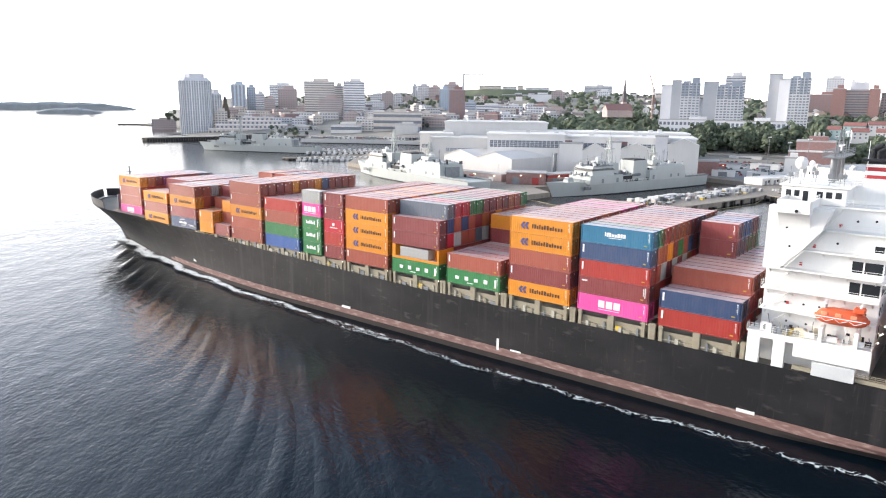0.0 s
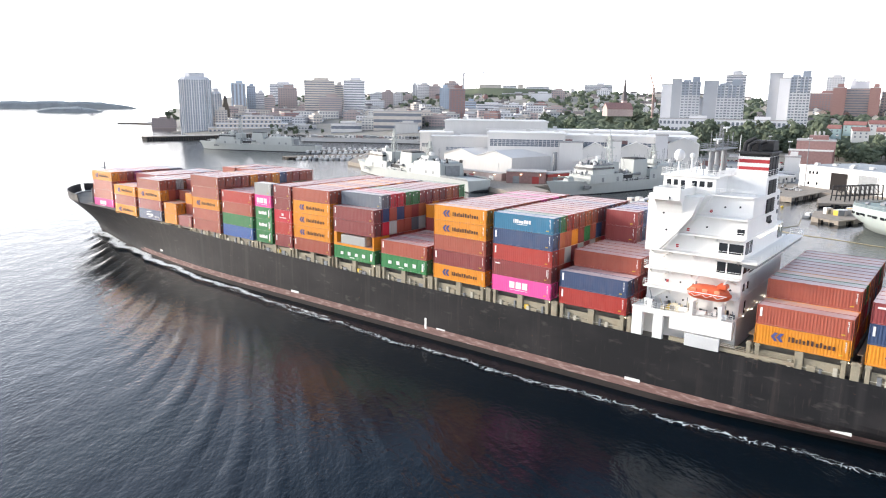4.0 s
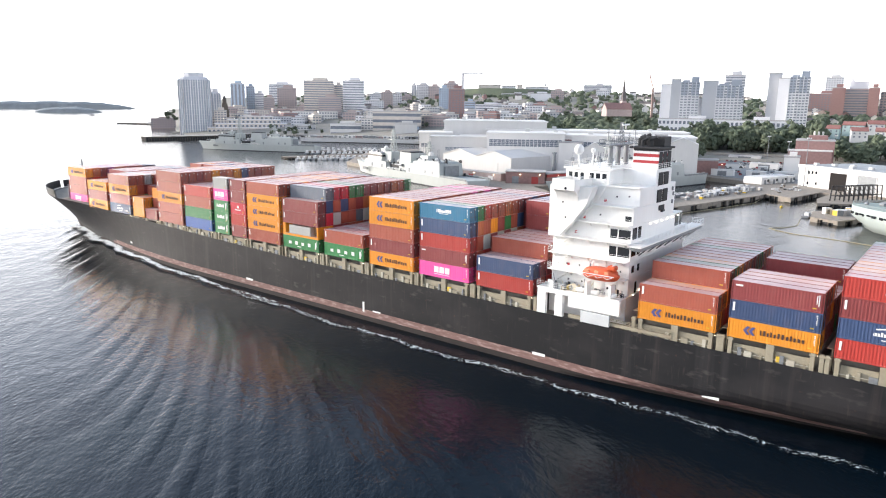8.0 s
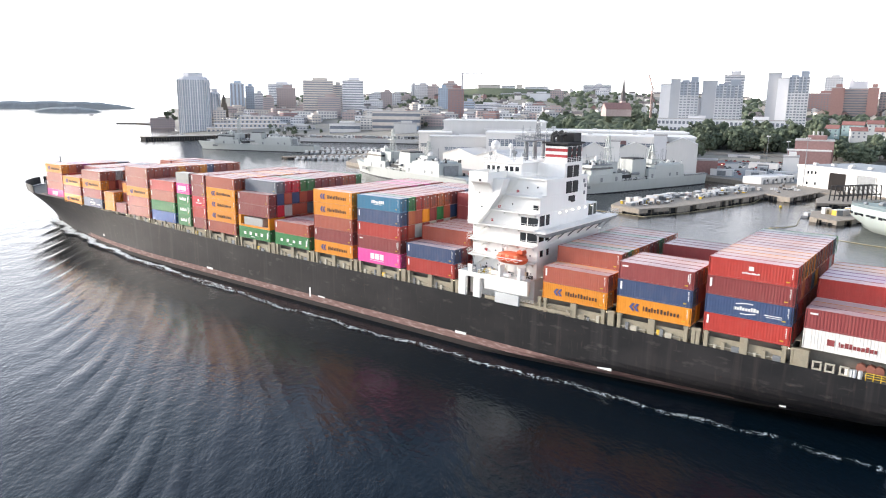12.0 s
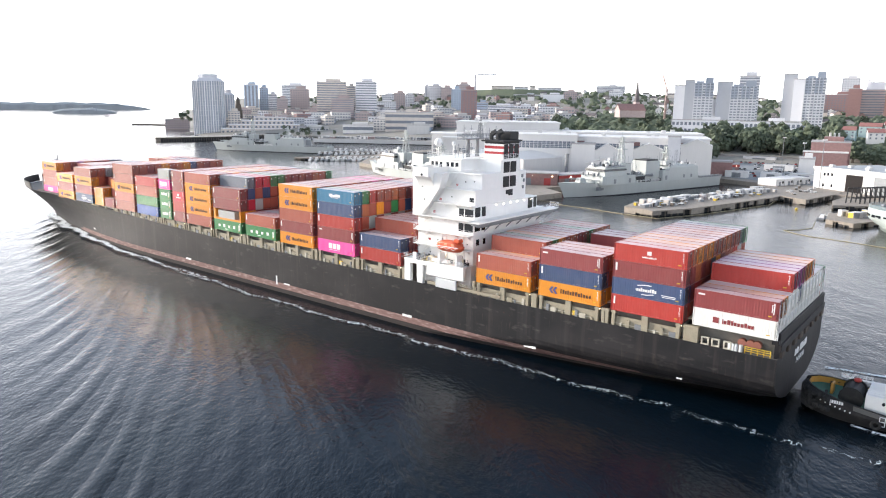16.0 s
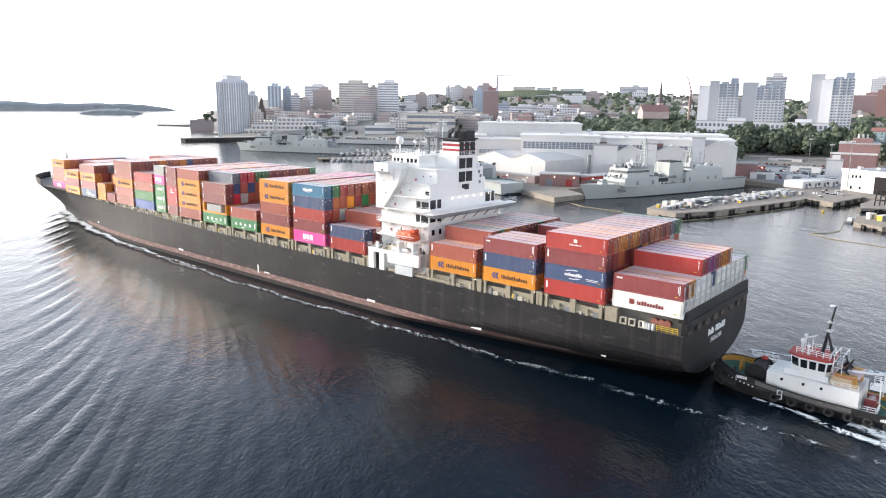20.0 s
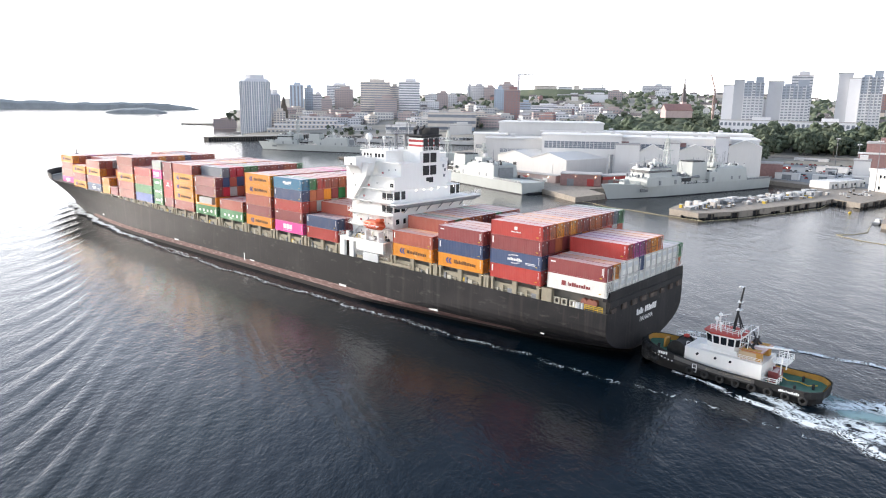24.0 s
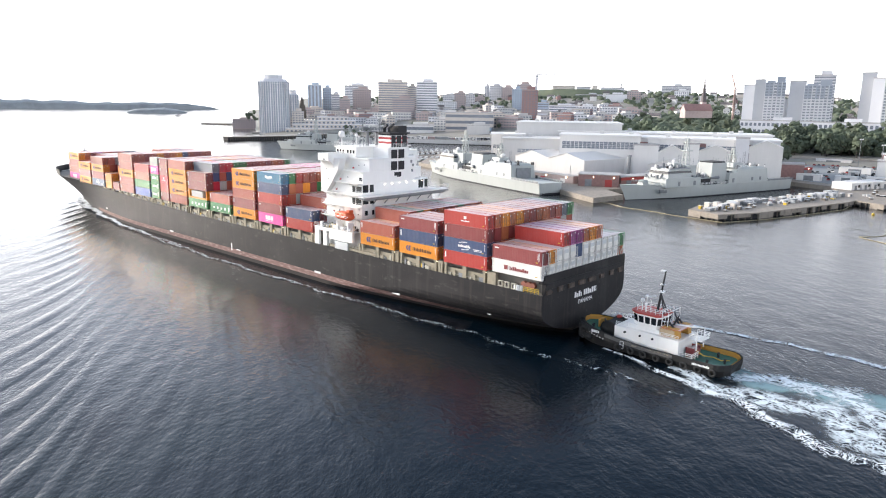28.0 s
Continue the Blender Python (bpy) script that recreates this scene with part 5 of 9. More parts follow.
            rod(bm, (13.7 + 2.2 * math.cos(a0), 3.2 * math.sin(a0), z), (13.7 + 2.2 * math.cos(a1), 3.2 * math.sin(a1), z), 0.45, 8)
    part("bow_pudding_fender", bm, RUBBER, t)
    # deckhouse
    bm = bmesh.new()
    prism(bm, [(7.2, 3.4), (-6.2, 3.9), (-6.2, -3.9), (7.2, -3.4)], 1.3, 4.7)
    part("deckhouse", bm, SHIP_WHITE, t)
    for x in (-1.0, 1.6, 4.8):
        for s in (1, -1):
            bm = bmesh.new()
            rod(bm, (x, s * 3.5, 3.9), (x, s * 3.86, 3.9), 0.22, 10)
            part("porthole", bm, DARK_GLASS, t)
    bm = bmesh.new()
    prism(bm, [(4.9, 2.3), (-1.6, 2.5), (-1.6, -2.5), (4.9, -2.3)], 4.7, 5.5)
    part("upper_deckhouse", bm, SHIP_WHITE, t)
    bm = bmesh.new()
    wh = [(4.0, 1.5), (2.6, 2.5), (-1.0, 2.5), (-1.6, 1.8), (-1.6, -1.8), (-1.0, -2.5), (2.6, -2.5), (4.0, -1.5)]
    prism(bm, wh, 5.5, 7.9, shrink=1.12)
    part("wheelhouse", bm, SHIP_WHITE, t)
    big = [(1.15 * x, 1.15 * y) for x, y in wh]
    for (xa, ya), (xb, yb) in zip(wh, wh[1:] + wh[:1]):
        L = math.hypot(xb - xa, yb - ya)
        k = max(1, round(L / 1.2))
        for j in range(k):
            f0, f1 = (j + 0.12) / k, (j + 0.88) / k
            pa, pb = Vector((xa + (xb - xa) * f0, ya + (yb - ya) * f0, 0)), Vector((xa + (xb - xa) * f1, ya + (yb - ya) * f1, 0))
            nrm = Vector((yb - ya, xa - xb, 0)).normalized()
            if nrm.dot(Vector(((xa + xb) / 2 - 1.2, (ya + yb) / 2, 0))) < 0:
                nrm = -nrm
            c = Vector((0.9, 0, 0))
            def lift_to(q, z):
                g = 1 + 0.12 * (z - 5.5) / 2.4
                return c + (q - c) * g + Vector((0, 0, z)) + nrm * 0.03
            bm = bmesh.new()
            vs = [bm.verts.new(lift_to(q, z)) for q, z in ((pa, 6.25), (pb, 6.25), (pb, 7.6), (pa, 7.6))]
            vs2 = [bm.verts.new(v.co - nrm * 0.08) for v in vs]
            bm.faces.new(vs)
            bm.faces.new(vs2[::-1])
            for i in range(4):
                bm.faces.new((vs[i], vs[(i + 1) % 4], vs2[(i + 1) % 4], vs2[i]))
            part("window_pane", bm, DARK_GLASS, t)
    bm = bmesh.new()
    prism(bm, big, 7.9, 8.22, shrink=1.02)
    part("wheelhouse_roof", bm, TUG_RED, t, "red painted roof")
    bm = bmesh.new()
    rail(bm, [(3.6, 1.5, 8.2), (-1.4, 2.2, 8.2), (-1.4, -2.2, 8.2), (3.6, -1.5, 8.2)], 1.0, 0.05, 1.0)
    rail(bm, [(7.0, 3.3, 4.7), (-6.0, 3.8, 4.7)], 0.9, 0.04, 1.2)
    part("railing", bm, SHIP_WHITE, t)
    bm = bmesh.new()
    rod(bm, (0.2, 0, 8.2), (-0.9, 0, 16.5), 0.28, 8, 0.14)
    rod(bm, (-1.5, 0.7, 8.2), (-0.4, 0, 11.6), 0.14)
    rod(bm, (-1.5, -0.7, 8.2), (-0.4, 0, 11.6), 0.14)
    part("mast", bm, BLACK, t, "black raked mast")
    bm = bmesh.new()
    for z, w in ((12.3, 0.7), (13.7, 0.45), (16.4, 0.5)):
        box(bm, -0.9, -0.1, -w, w, z, z + 0.1)
    for z in (12.6, 14.0, 16.6):
        ball(bm, (-0.5, 0.6, z), 0.18)
    for x, y, z, r in ((2.9, 0.9, 10.2, 0.42), (2.9, -0.8, 10.6, 0.36), (1.9, 1.5, 9.6, 0.28)):
        ball(bm, (x, y, z), r)
        rod(bm, (x, y, 8.2), (x, y, z - 0.2), 0.12)
    rod(bm, (1.2, -1.2, 10.9), (2.2, 0.8, 10.9), 0.13)
    rod(bm, (1.7, -0.2, 8.2), (1.7, -0.2, 10.9), 0.09)
    part("radar_and_lights", bm, LOGO_WHITE, t)
    bm = bmesh.new()
    for y in (2.2, -2.2):
        prism(bm, [(-2.2, y + 0.7), (-5.6, y + 0.7), (-5.6, y - 0.7), (-2.2, y - 0.7)], 4.7, 6.5, shrink=0.9)
    part("funnel_casing", bm, TUG_OCHRE, t, "ochre funnel casings")
    bm = bmesh.new()
    for y in (1.9, -1.9):
        rod(bm, (-2.6, y, 6.0), (-3.2, y, 7.3), 0.28, 8)
        rod(bm, (-3.2, y, 7.3), (-4.2, y, 6.4), 0.2, 8)
    part("exhaust", bm, BLACK, t)
    bm = bmesh.new()
    box(bm, -5.9, -2.0, -3.0, 3.0, 6.3, 6.45, 0.04)
    part("casing_roof", bm, PAINT["rust"], t, "rust-brown casing roof")
    bm = bmesh.new()
    box(bm, -4.6, -2.6, 2.95, 3.05, 4.75, 6.2)
    part("canvas_panel", bm, PAINT["rust"], t)
    # fore winch, after winch, towing gear, crane arm
    bm = bmesh.new()
    rod(bm, (9.2, -1.9, 3.3), (9.2, 1.9, 3.3), 1.45, 16)
    part("fore_winch", bm, BLACK, t)
    bm = bmesh.new()
    rod(bm, (9.2, -2.4, 3.2), (9.2, -2.1, 3.2), 1.75, 16)
    rod(bm, (9.2, 2.1, 3.2), (9.2, 2.4, 3.2), 1.75, 16)
    part("winch_flange", bm, TUG_BLACK, t)
    bm = bmesh.new()
    rail(bm, [(7.2, -3.3, 4.7), (9.0, -3.2, 4.7), (11.4, -2.6, 4.7)], 0.6, 0.05, 0.9)
    box(bm, 7.2, 11.4, -3.2, -2.5, 4.62, 4.7)
    part("fore_walkway", bm, SHIP_WHITE, t)
    # grey sheer strake, stanchion marks and a side ladder
    for s in (1, -1):
        bm = bmesh.new()
        lofted(bm, [[(15.6 * u, s * (beam(u) + d), top(u) + z) for d, z in ((0.0, -0.75), (0.05, -0.75), (0.05, -0.04), (0.0, -0.04))] for u in (-0.36 + 0.06 * i for i in range(16))])
        part("sheer_strake", bm, TUG_STRAKE, t, "worn grey sheer strake")
        for i in range(7):
            u = 0.56 + 0.045 * i
            bm = bmesh.new()
            ball(bm, (15.6 * u, s * (beam(u) + 0.08), top(u) - 1.25), 0.13, 1.0, 6, 4)
            part("fairlead_lip", bm, LOGO_WHITE, t)
        bm = bmesh.new()
        for x in (4.2, 4.9):
            rod(bm, (x, s * (beam(0.28) + 0.12), 1.0), (x, s * (beam(0.28) + 0.12), 2.4), 0.06, 5)
        for z in (1.0, 1.7, 2.4):
            rod(bm, (4.2, s * (beam(0.28) + 0.12), z), (4.9, s * (beam(0.28) + 0.12), z), 0.05, 5)
        part("side_ladder", bm, LOGO_WHITE, t)
    bm = bmesh.new()
    box(bm, 11.9, 12.3, -0.9, 0.9, 2.5, 4.2, 0.05)
    rod(bm, (12.1, -0.7, 4.2), (12.1, 0.7, 4.2), 0.2)
    part("towing_staple", bm, TUG_OCHRE, t)
    bm = bmesh.new()
    rod(bm, (-7.4, -1.2, 2.3), (-7.4, 1.2, 2.3), 0.8, 12)
    box(bm, -8.2, -6.6, 1.2, 1.5, 1.3, 3.2)
    box(bm, -8.2, -6.6, -1.5, -1.2, 1.3, 3.2)
    part("after_winch", bm, PAINT["maroon"], t)
    bm = bmesh.new()
    rod(bm, (-3.0, 0, 6.4), (-9.4, 0.2, 7.2), 0.22, 6, 0.14)
    rod(bm, (-8.6, 1.6, 3.0), (-8.6, 1.6, 6.6), 0.12)
    rod(bm, (-8.6, -1.6, 3.0), (-8.6, -1.6, 6.6), 0.12)
    rail(bm, [(-7.2, 1.8, 5.0), (-9.6, 1.8, 5.0), (-9.6, -1.8, 5.0), (-7.2, -1.8, 5.0)], 1.0, 0.06, 0.8)
    box(bm, -9.6, -7.2, -1.8, 1.8, 4.92, 5.0)
    part("fire_monitor_platform", bm, SHIP_WHITE, t)
    bm = bmesh.new()
    pts = [(-8.0, 0.2, 2.6), (-9.2, -0.6, 1.6), (-10.8, -1.6, 1.45), (-12.4, -0.8, 1.45), (-13.6, -2.0, 1.45)]
    for a, b in zip(pts, pts[1:]):
        rod(bm, a, b, 0.09, 6)
    part("tow_rope", bm, YELLOW, t, "yellow tow rope")
    for s in (1, -1):
        bm = bmesh.new()
        bars(bm, -1.6, 1.6, 0, 0.5, 21, 0.0)
        bmesh.ops.transform(bm, matrix=pose(10.4, s * (beam(0.65) + 0.03), 2.7), verts=bm.verts)
        part("name_bars", bm, LOGO_WHITE, t)
    for k in range(9):                       # tyres hung round the bow in two rows
        a = -1.25 + 2.5 * k / 8
        for z, r in ((1.3, 0.62), (2.7, 0.66)):
            bm = bmesh.new()
            torus(bm, pose(13.1 + 3.0 * math.cos(a), 3.9 * math.sin(a), z, 0, 90, math.degrees(a)), r, 0.27)
            part("bow_tyre", bm, RUBBER, t)
    for y in (2.0, 0.6):
        bm = bmesh.new()
        box(bm, -4.9 + (2.0 - y), -3.4 + (2.0 - y), 3.02, 3.14, 4.85, 6.15, 0.04)
        part("tan_cover", bm, BEIGE_TAN, t)
    bm = bmesh.new()
    for x in (-2.0, -3.2):
        for yy in (-2.4, 2.4):
            rod(bm, (x, yy, 6.4), (x, yy, 9.3), 0.07, 5)
        rod(bm, (x, -2.4, 9.3), (x, 2.4, 9.3), 0.07, 5)
    for z in (7.4, 8.4, 9.3):
        for yy in (-2.4, 2.4):
            rod(bm, (-2.0, yy, z), (-3.2, yy, z), 0.06, 5)
    part("mast_platform_frame", bm, SHIP_WHITE, t)
    for ends in (((-6.3, 3.4, 1.4), (-8.5, 3.2, 1.4)), ((-8.6, 3.1, 1.4), (-8.6, 0.5, 1.4))):
        bm = bmesh.new()
        rail(bm, ends, 1.2, 0.07, 1.2)
        part("stair_rail", bm, SHIP_WHITE, t)
    for x, yy in ((-11.2, 2.6), (-11.2, -2.6), (-13.4, 0), (12.6, 2.2), (12.6, -2.2)):
        bm = bmesh.new()
        zb = top(x / 15.6) - 1.0
        rod(bm, (x, yy, zb), (x, yy, zb + 0.9), 0.22, 8)
        rod(bm, (x, yy - 0.5, zb + 0.7), (x, yy + 0.5, zb + 0.7), 0.12, 6)
        part("mooring_bitt", bm, BLACK, t)
    bm = bmesh.new()
    rod(bm, (-3.4, 0.4, 6.5), (-4.4, 0.4, 8.6), 0.22, 8, 0.12)
    rod(bm, (-4.0, -0.5, 6.5), (-3.0, -0.5, 8.9), 0.2, 8, 0.12)
    part("fire_monitor", bm, BLACK, t)
    bm = bmesh.new()
    ball(bm, (9.0, -1.6, 5.0), 0.6, 0.6)
    part("red_hatch", bm, TUG_RED, t)
    bm = bmesh.new()
    bars(bm, -1.6, 1.6, 0, 0.42, 33, 0.0)
    bmesh.ops.transform(bm, matrix=pose(-11.0, beam(-0.68) + 0.03, 1.5), verts=bm.verts)
    part("stern_name_bars", bm, LOGO_WHITE, t)
    bm = bmesh.new()
    for x0, x1 in ((1.5, 2.6), (-1.6, 0.4), (-5.0, -2.2)):
        box(bm, x0, x1, 5.0, 5.05, 1.95, 2.15)
    part("freeing_ports", bm, POST_TAN, t)


tug_boat()


from mathutils.geometry import tessellate_polygon

# ---- the shore: quays, hillside, dockyard, town ----
CONCRETE = material("quay_concrete", (0.33, 0.305, 0.275), 0.85, vary=0.3, scale=0.12, dirt=(0.14, 0.13, 0.12), dirt_amount=0.5)
ASPHALT = material("yard_asphalt", (0.25, 0.26, 0.26), 0.9, vary=0.25, scale=0.05, dirt=(0.16, 0.155, 0.15), dirt_amount=0.5)
GRASS = material("hill_ground", (0.26, 0.245, 0.21), 0.95, vary=0.4, scale=0.02, dirt=(0.22, 0.20, 0.185), dirt_amount=0.9)
NAVY_GREY = material("warship_grey", (0.43, 0.45, 0.43), 0.55, vary=0.08, scale=0.2, dirt=(0.26, 0.25, 0.23), dirt_amount=0.3, streak=4)
CLAD_WHITE = material("white_cladding", (0.70, 0.68, 0.655), 0.55, vary=0.06, scale=0.1, dirt=(0.55, 0.53, 0.50), dirt_amount=0.3, streak=5)
CLAD_GREY = material("pale_grey_cladding", (0.60, 0.585, 0.565), 0.6, vary=0.08, scale=0.1, dirt=(0.38, 0.37, 0.36), dirt_amount=0.3, streak=5)
BRICK = material("red_brick", (0.29, 0.17, 0.155), 0.85, vary=0.2, scale=0.6, bump=0.3)
RED_PAINT = material("red_shed_paint", (0.40, 0.05, 0.045), 0.6, vary=0.12)
BEIGE = material("beige_stone", (0.62, 0.56, 0.50), 0.8, vary=0.12, scale=0.2)
BROWN = material("brown_brick", (0.43, 0.34, 0.32), 0.8, vary=0.15, scale=0.3)
TOWER_GREY = material("tower_grey_concrete", (0.61, 0.605, 0.62), 0.7, vary=0.08, scale=0.1)
TOWER_BLUE = material("tower_blue_glass", (0.34, 0.42, 0.52), 0.2, vary=0.15, scale=0.2)
TOWER_WHITE = material("tower_white_concrete", (0.76, 0.75, 0.76), 0.7, vary=0.05, scale=0.1)
TOWER_PANE = material("pale_tower_glass", (0.30, 0.35, 0.41), 0.15, vary=0.2, scale=0.3)
GLASS_BAND = material("band_glass", (0.19, 0.21, 0.245), 0.12, vary=0.3, scale=0.4)
ROOF_GREY = material("flat_roof_gravel", (0.42, 0.40, 0.39), 0.9, vary=0.2, scale=0.2)
SHINGLE = material("shingle_roof", (0.13, 0.115, 0.115), 0.9, vary=0.25, scale=0.5)
TIMBER = material("jetty_timber", (0.15, 0.125, 0.10), 0.9, vary=0.3, scale=0.6)
LEAF = material("tree_leaves", (0.085, 0.105, 0.066), 0.9, vary=0.4, scale=0.25, spread=0.3)
# distance haze over the islands is mixed into this pale base colour
ISLAND = material("island_woods_in_haze", (0.30, 0.32, 0.325), 0.95, vary=0.25, scale=0.02)
APT_GREY = material("apartment_grey", (0.44, 0.45, 0.475), 0.7, vary=0.05, scale=0.2)
SHIP_PALE = material("pale_ship_paint", (0.38, 0.425, 0.405), 0.5, vary=0.05, scale=0.2, dirt=(0.40, 0.39, 0.36), dirt_amount=0.3, streak=5)
DECK_GREEN = material("green_deck_paint", (0.25, 0.31, 0.29), 0.7, vary=0.2, scale=0.4)
APT_UPPER = material("apartment_slate_blue", (0.29, 0.325, 0.38), 0.6, vary=0.08, scale=0.2)
APT_LOWER = material("apartment_pale_panel", (0.60, 0.605, 0.615), 0.6, vary=0.06, scale=0.2)
LAWN = material("mown_hill_grass", (0.115, 0.135, 0.085), 0.95, vary=0.25, scale=0.03, dirt=(0.17, 0.17, 0.09), dirt_amount=0.5)
QUAY_WORN = material("worn_quay_concrete", (0.30, 0.26, 0.215), 0.9, vary=0.4, scale=0.35, dirt=(0.15, 0.12, 0.095), dirt_amount=0.8, bump=0.3, bump_scale=3)
CREAM = material("cream_plaster", (0.70, 0.685, 0.65), 0.75, vary=0.06, scale=0.15, dirt=(0.50, 0.47, 0.42), dirt_amount=0.35, streak=5)
ROOF_PALE = material("pale_gravel_roof", (0.34, 0.36, 0.37), 0.9, vary=0.15, scale=0.15)
DOORWAY_SHADE = material("doorway_shade_brown", (0.014, 0.010, 0.009), 0.95, vary=0.2)
ROOF_RED = material("red_brown_shingle", (0.27, 0.125, 0.11), 0.9, vary=0.2, scale=0.4)
TEAL_WALL = material("pale_teal_siding", (0.36, 0.47, 0.47), 0.8, vary=0.08, scale=0.4)
BOOM_OLD = material("weathered_boom", (0.36, 0.31, 0.19), 0.8, vary=0.3, scale=0.8)
BARK = material("tree_bark", (0.10, 0.08, 0.065), 0.95, vary=0.3)
LAMP_GLOW = glow("yard_lamp_glow", (1.0, 0.80, 0.50), 6.0)


def ground_z(x, y):
    d, b = math.hypot(x, y), math.degrees(math.atan2(x, y))
    start = 640 + 420 * min(1, max(0, (10 - b) / 26))
    rise = 60 * min(1, max(0, (d - start) / 1150)) ** 0.85
    cx, cy = 215, 1880
    rise += 20 * max(0, 1 - math.hypot(x - cx, y - cy) / 520) ** 0.7
    return 3.0 + rise + (2.5 * math.sin(x * 0.011) * math.sin(y * 0.009) if d > start + 150 else 0)


def flat_fill(bm, outline, z0, z1):
    """An upright slab over any outline, hollow corners too."""
    hi = [bm.verts.new((x, y, z1)) for x, y in outline]
    lo = [bm.verts.new((x, y, z0)) for x, y in outline]
    for tri in tessellate_polygon([[Vector((x, y, 0)) for x, y in outline]]):
        bm.faces.new([hi[i] for i in tri])
        bm.faces.new([lo[i] for i in tri][::-1])
    for i in range(len(outline)):
        j = (i + 1) % len(outline)
        bm.faces.new((lo[i], lo[j], hi[j], hi[i]))


def slab(name, outline, z0, z1, mat, label, category="ground"):
    bm = bmesh.new()
    flat_fill(bm, outline, z0, z1)
    return tagged(as_object(name, bm, mat), label, category, kind="structure")


slab("quay_dockyard", [(-72, 640), (-75, 540), (-32, 470), (18, 396), (39, 347), (56, 363), (50, 384), (152, 462), (171, 452), (186, 428), (176, 389), (196, 377), (330, 262), (900, 220), (900, 720), (-20, 720)],
     -4, 2.6, QUAY_WORN, "grey concrete dockyard quay with stained edges")
slab("quay_downtown", [(-600, 1500), (-415, 1240), (-412, 1062), (-317, 1066), (-243, 1042), (-115, 968), (-36, 955), (-20, 716), (500, 716), (500, 1600)],
     -4, 2.4, CONCRETE, "grey waterfront quay below the town")
slab("yard_floor", [(60, 420), (172, 470), (200, 430), (300, 300), (880, 240), (880, 690), (60, 690)], 2.4, 2.7, ASPHALT, "dark asphalt yard with parked cars", "ground")


def hillside():
    bm = bmesh.new()
    nb, nd = 90, 46
    rows = []
    for i in range(nb + 1):
        b = radians(-21.8 + 72 * i / nb)
        row = []
        for j in range(nd + 1):
            edge = 640 + 420 * min(1, max(0, (10 - math.degrees(b)) / 26))
            d = edge + (4700 - edge) * (j / nd) ** 1.7
            x, y = d * math.sin(b), d * math.cos(b)
            z = ground_z(x, y) - (max(0, d - 2300) * 0.012)
            if math.degrees(b) < -17:
                k = max(0, (math.degrees(b) + 21.4) / 4.4)
                z = -2 + (z + 2) * k
            row.append(bm.verts.new((x, y, z)))
        rows.append(row)
    for a, b in zip(rows, rows[1:]):
        for j in range(nd):
            bm.faces.new((a[j], a[j + 1], b[j + 1], b[j]))
    return tagged(as_object("hillside", bm, GRASS, smooth=True), "wooded town hillside rising behind the harbour", "hill", kind="structure")


hillside()


def island(name, bearing, dist, length, height, depth):
    """A low wooded island: a lumpy ridge along its length."""
    bm = bmesh.new()
    n, k = 60, 7
    rings = []
    for i in range(n + 1):
        u = -1 + 2 * i / n
        env = max(0.0, 1 - abs(u) ** 2.2)
        hgt = height * env ** 0.6 * (0.72 + 0.28 * noise.noise((u * 3.1, bearing, 0)) + 0.14 * noise.noise((u * 23, bearing, 4)))
        rings.append([(u * length / 2, depth * math.cos(a) * (0.3 + 0.7 * env), max(0, hgt) * math.sin(a) ** 0.5 - 0.3) for a in (math.pi * j / k for j in range(k + 1))])
    lofted(bm, rings, closed=False)
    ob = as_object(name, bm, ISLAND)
    ob.matrix_basis = pose(dist * math.sin(radians(bearing)), dist * math.cos(radians(bearing)), 0, 0, 0, -bearing)
    return tagged(ob, "low dark wooded island on the horizon", "island", kind="structure")


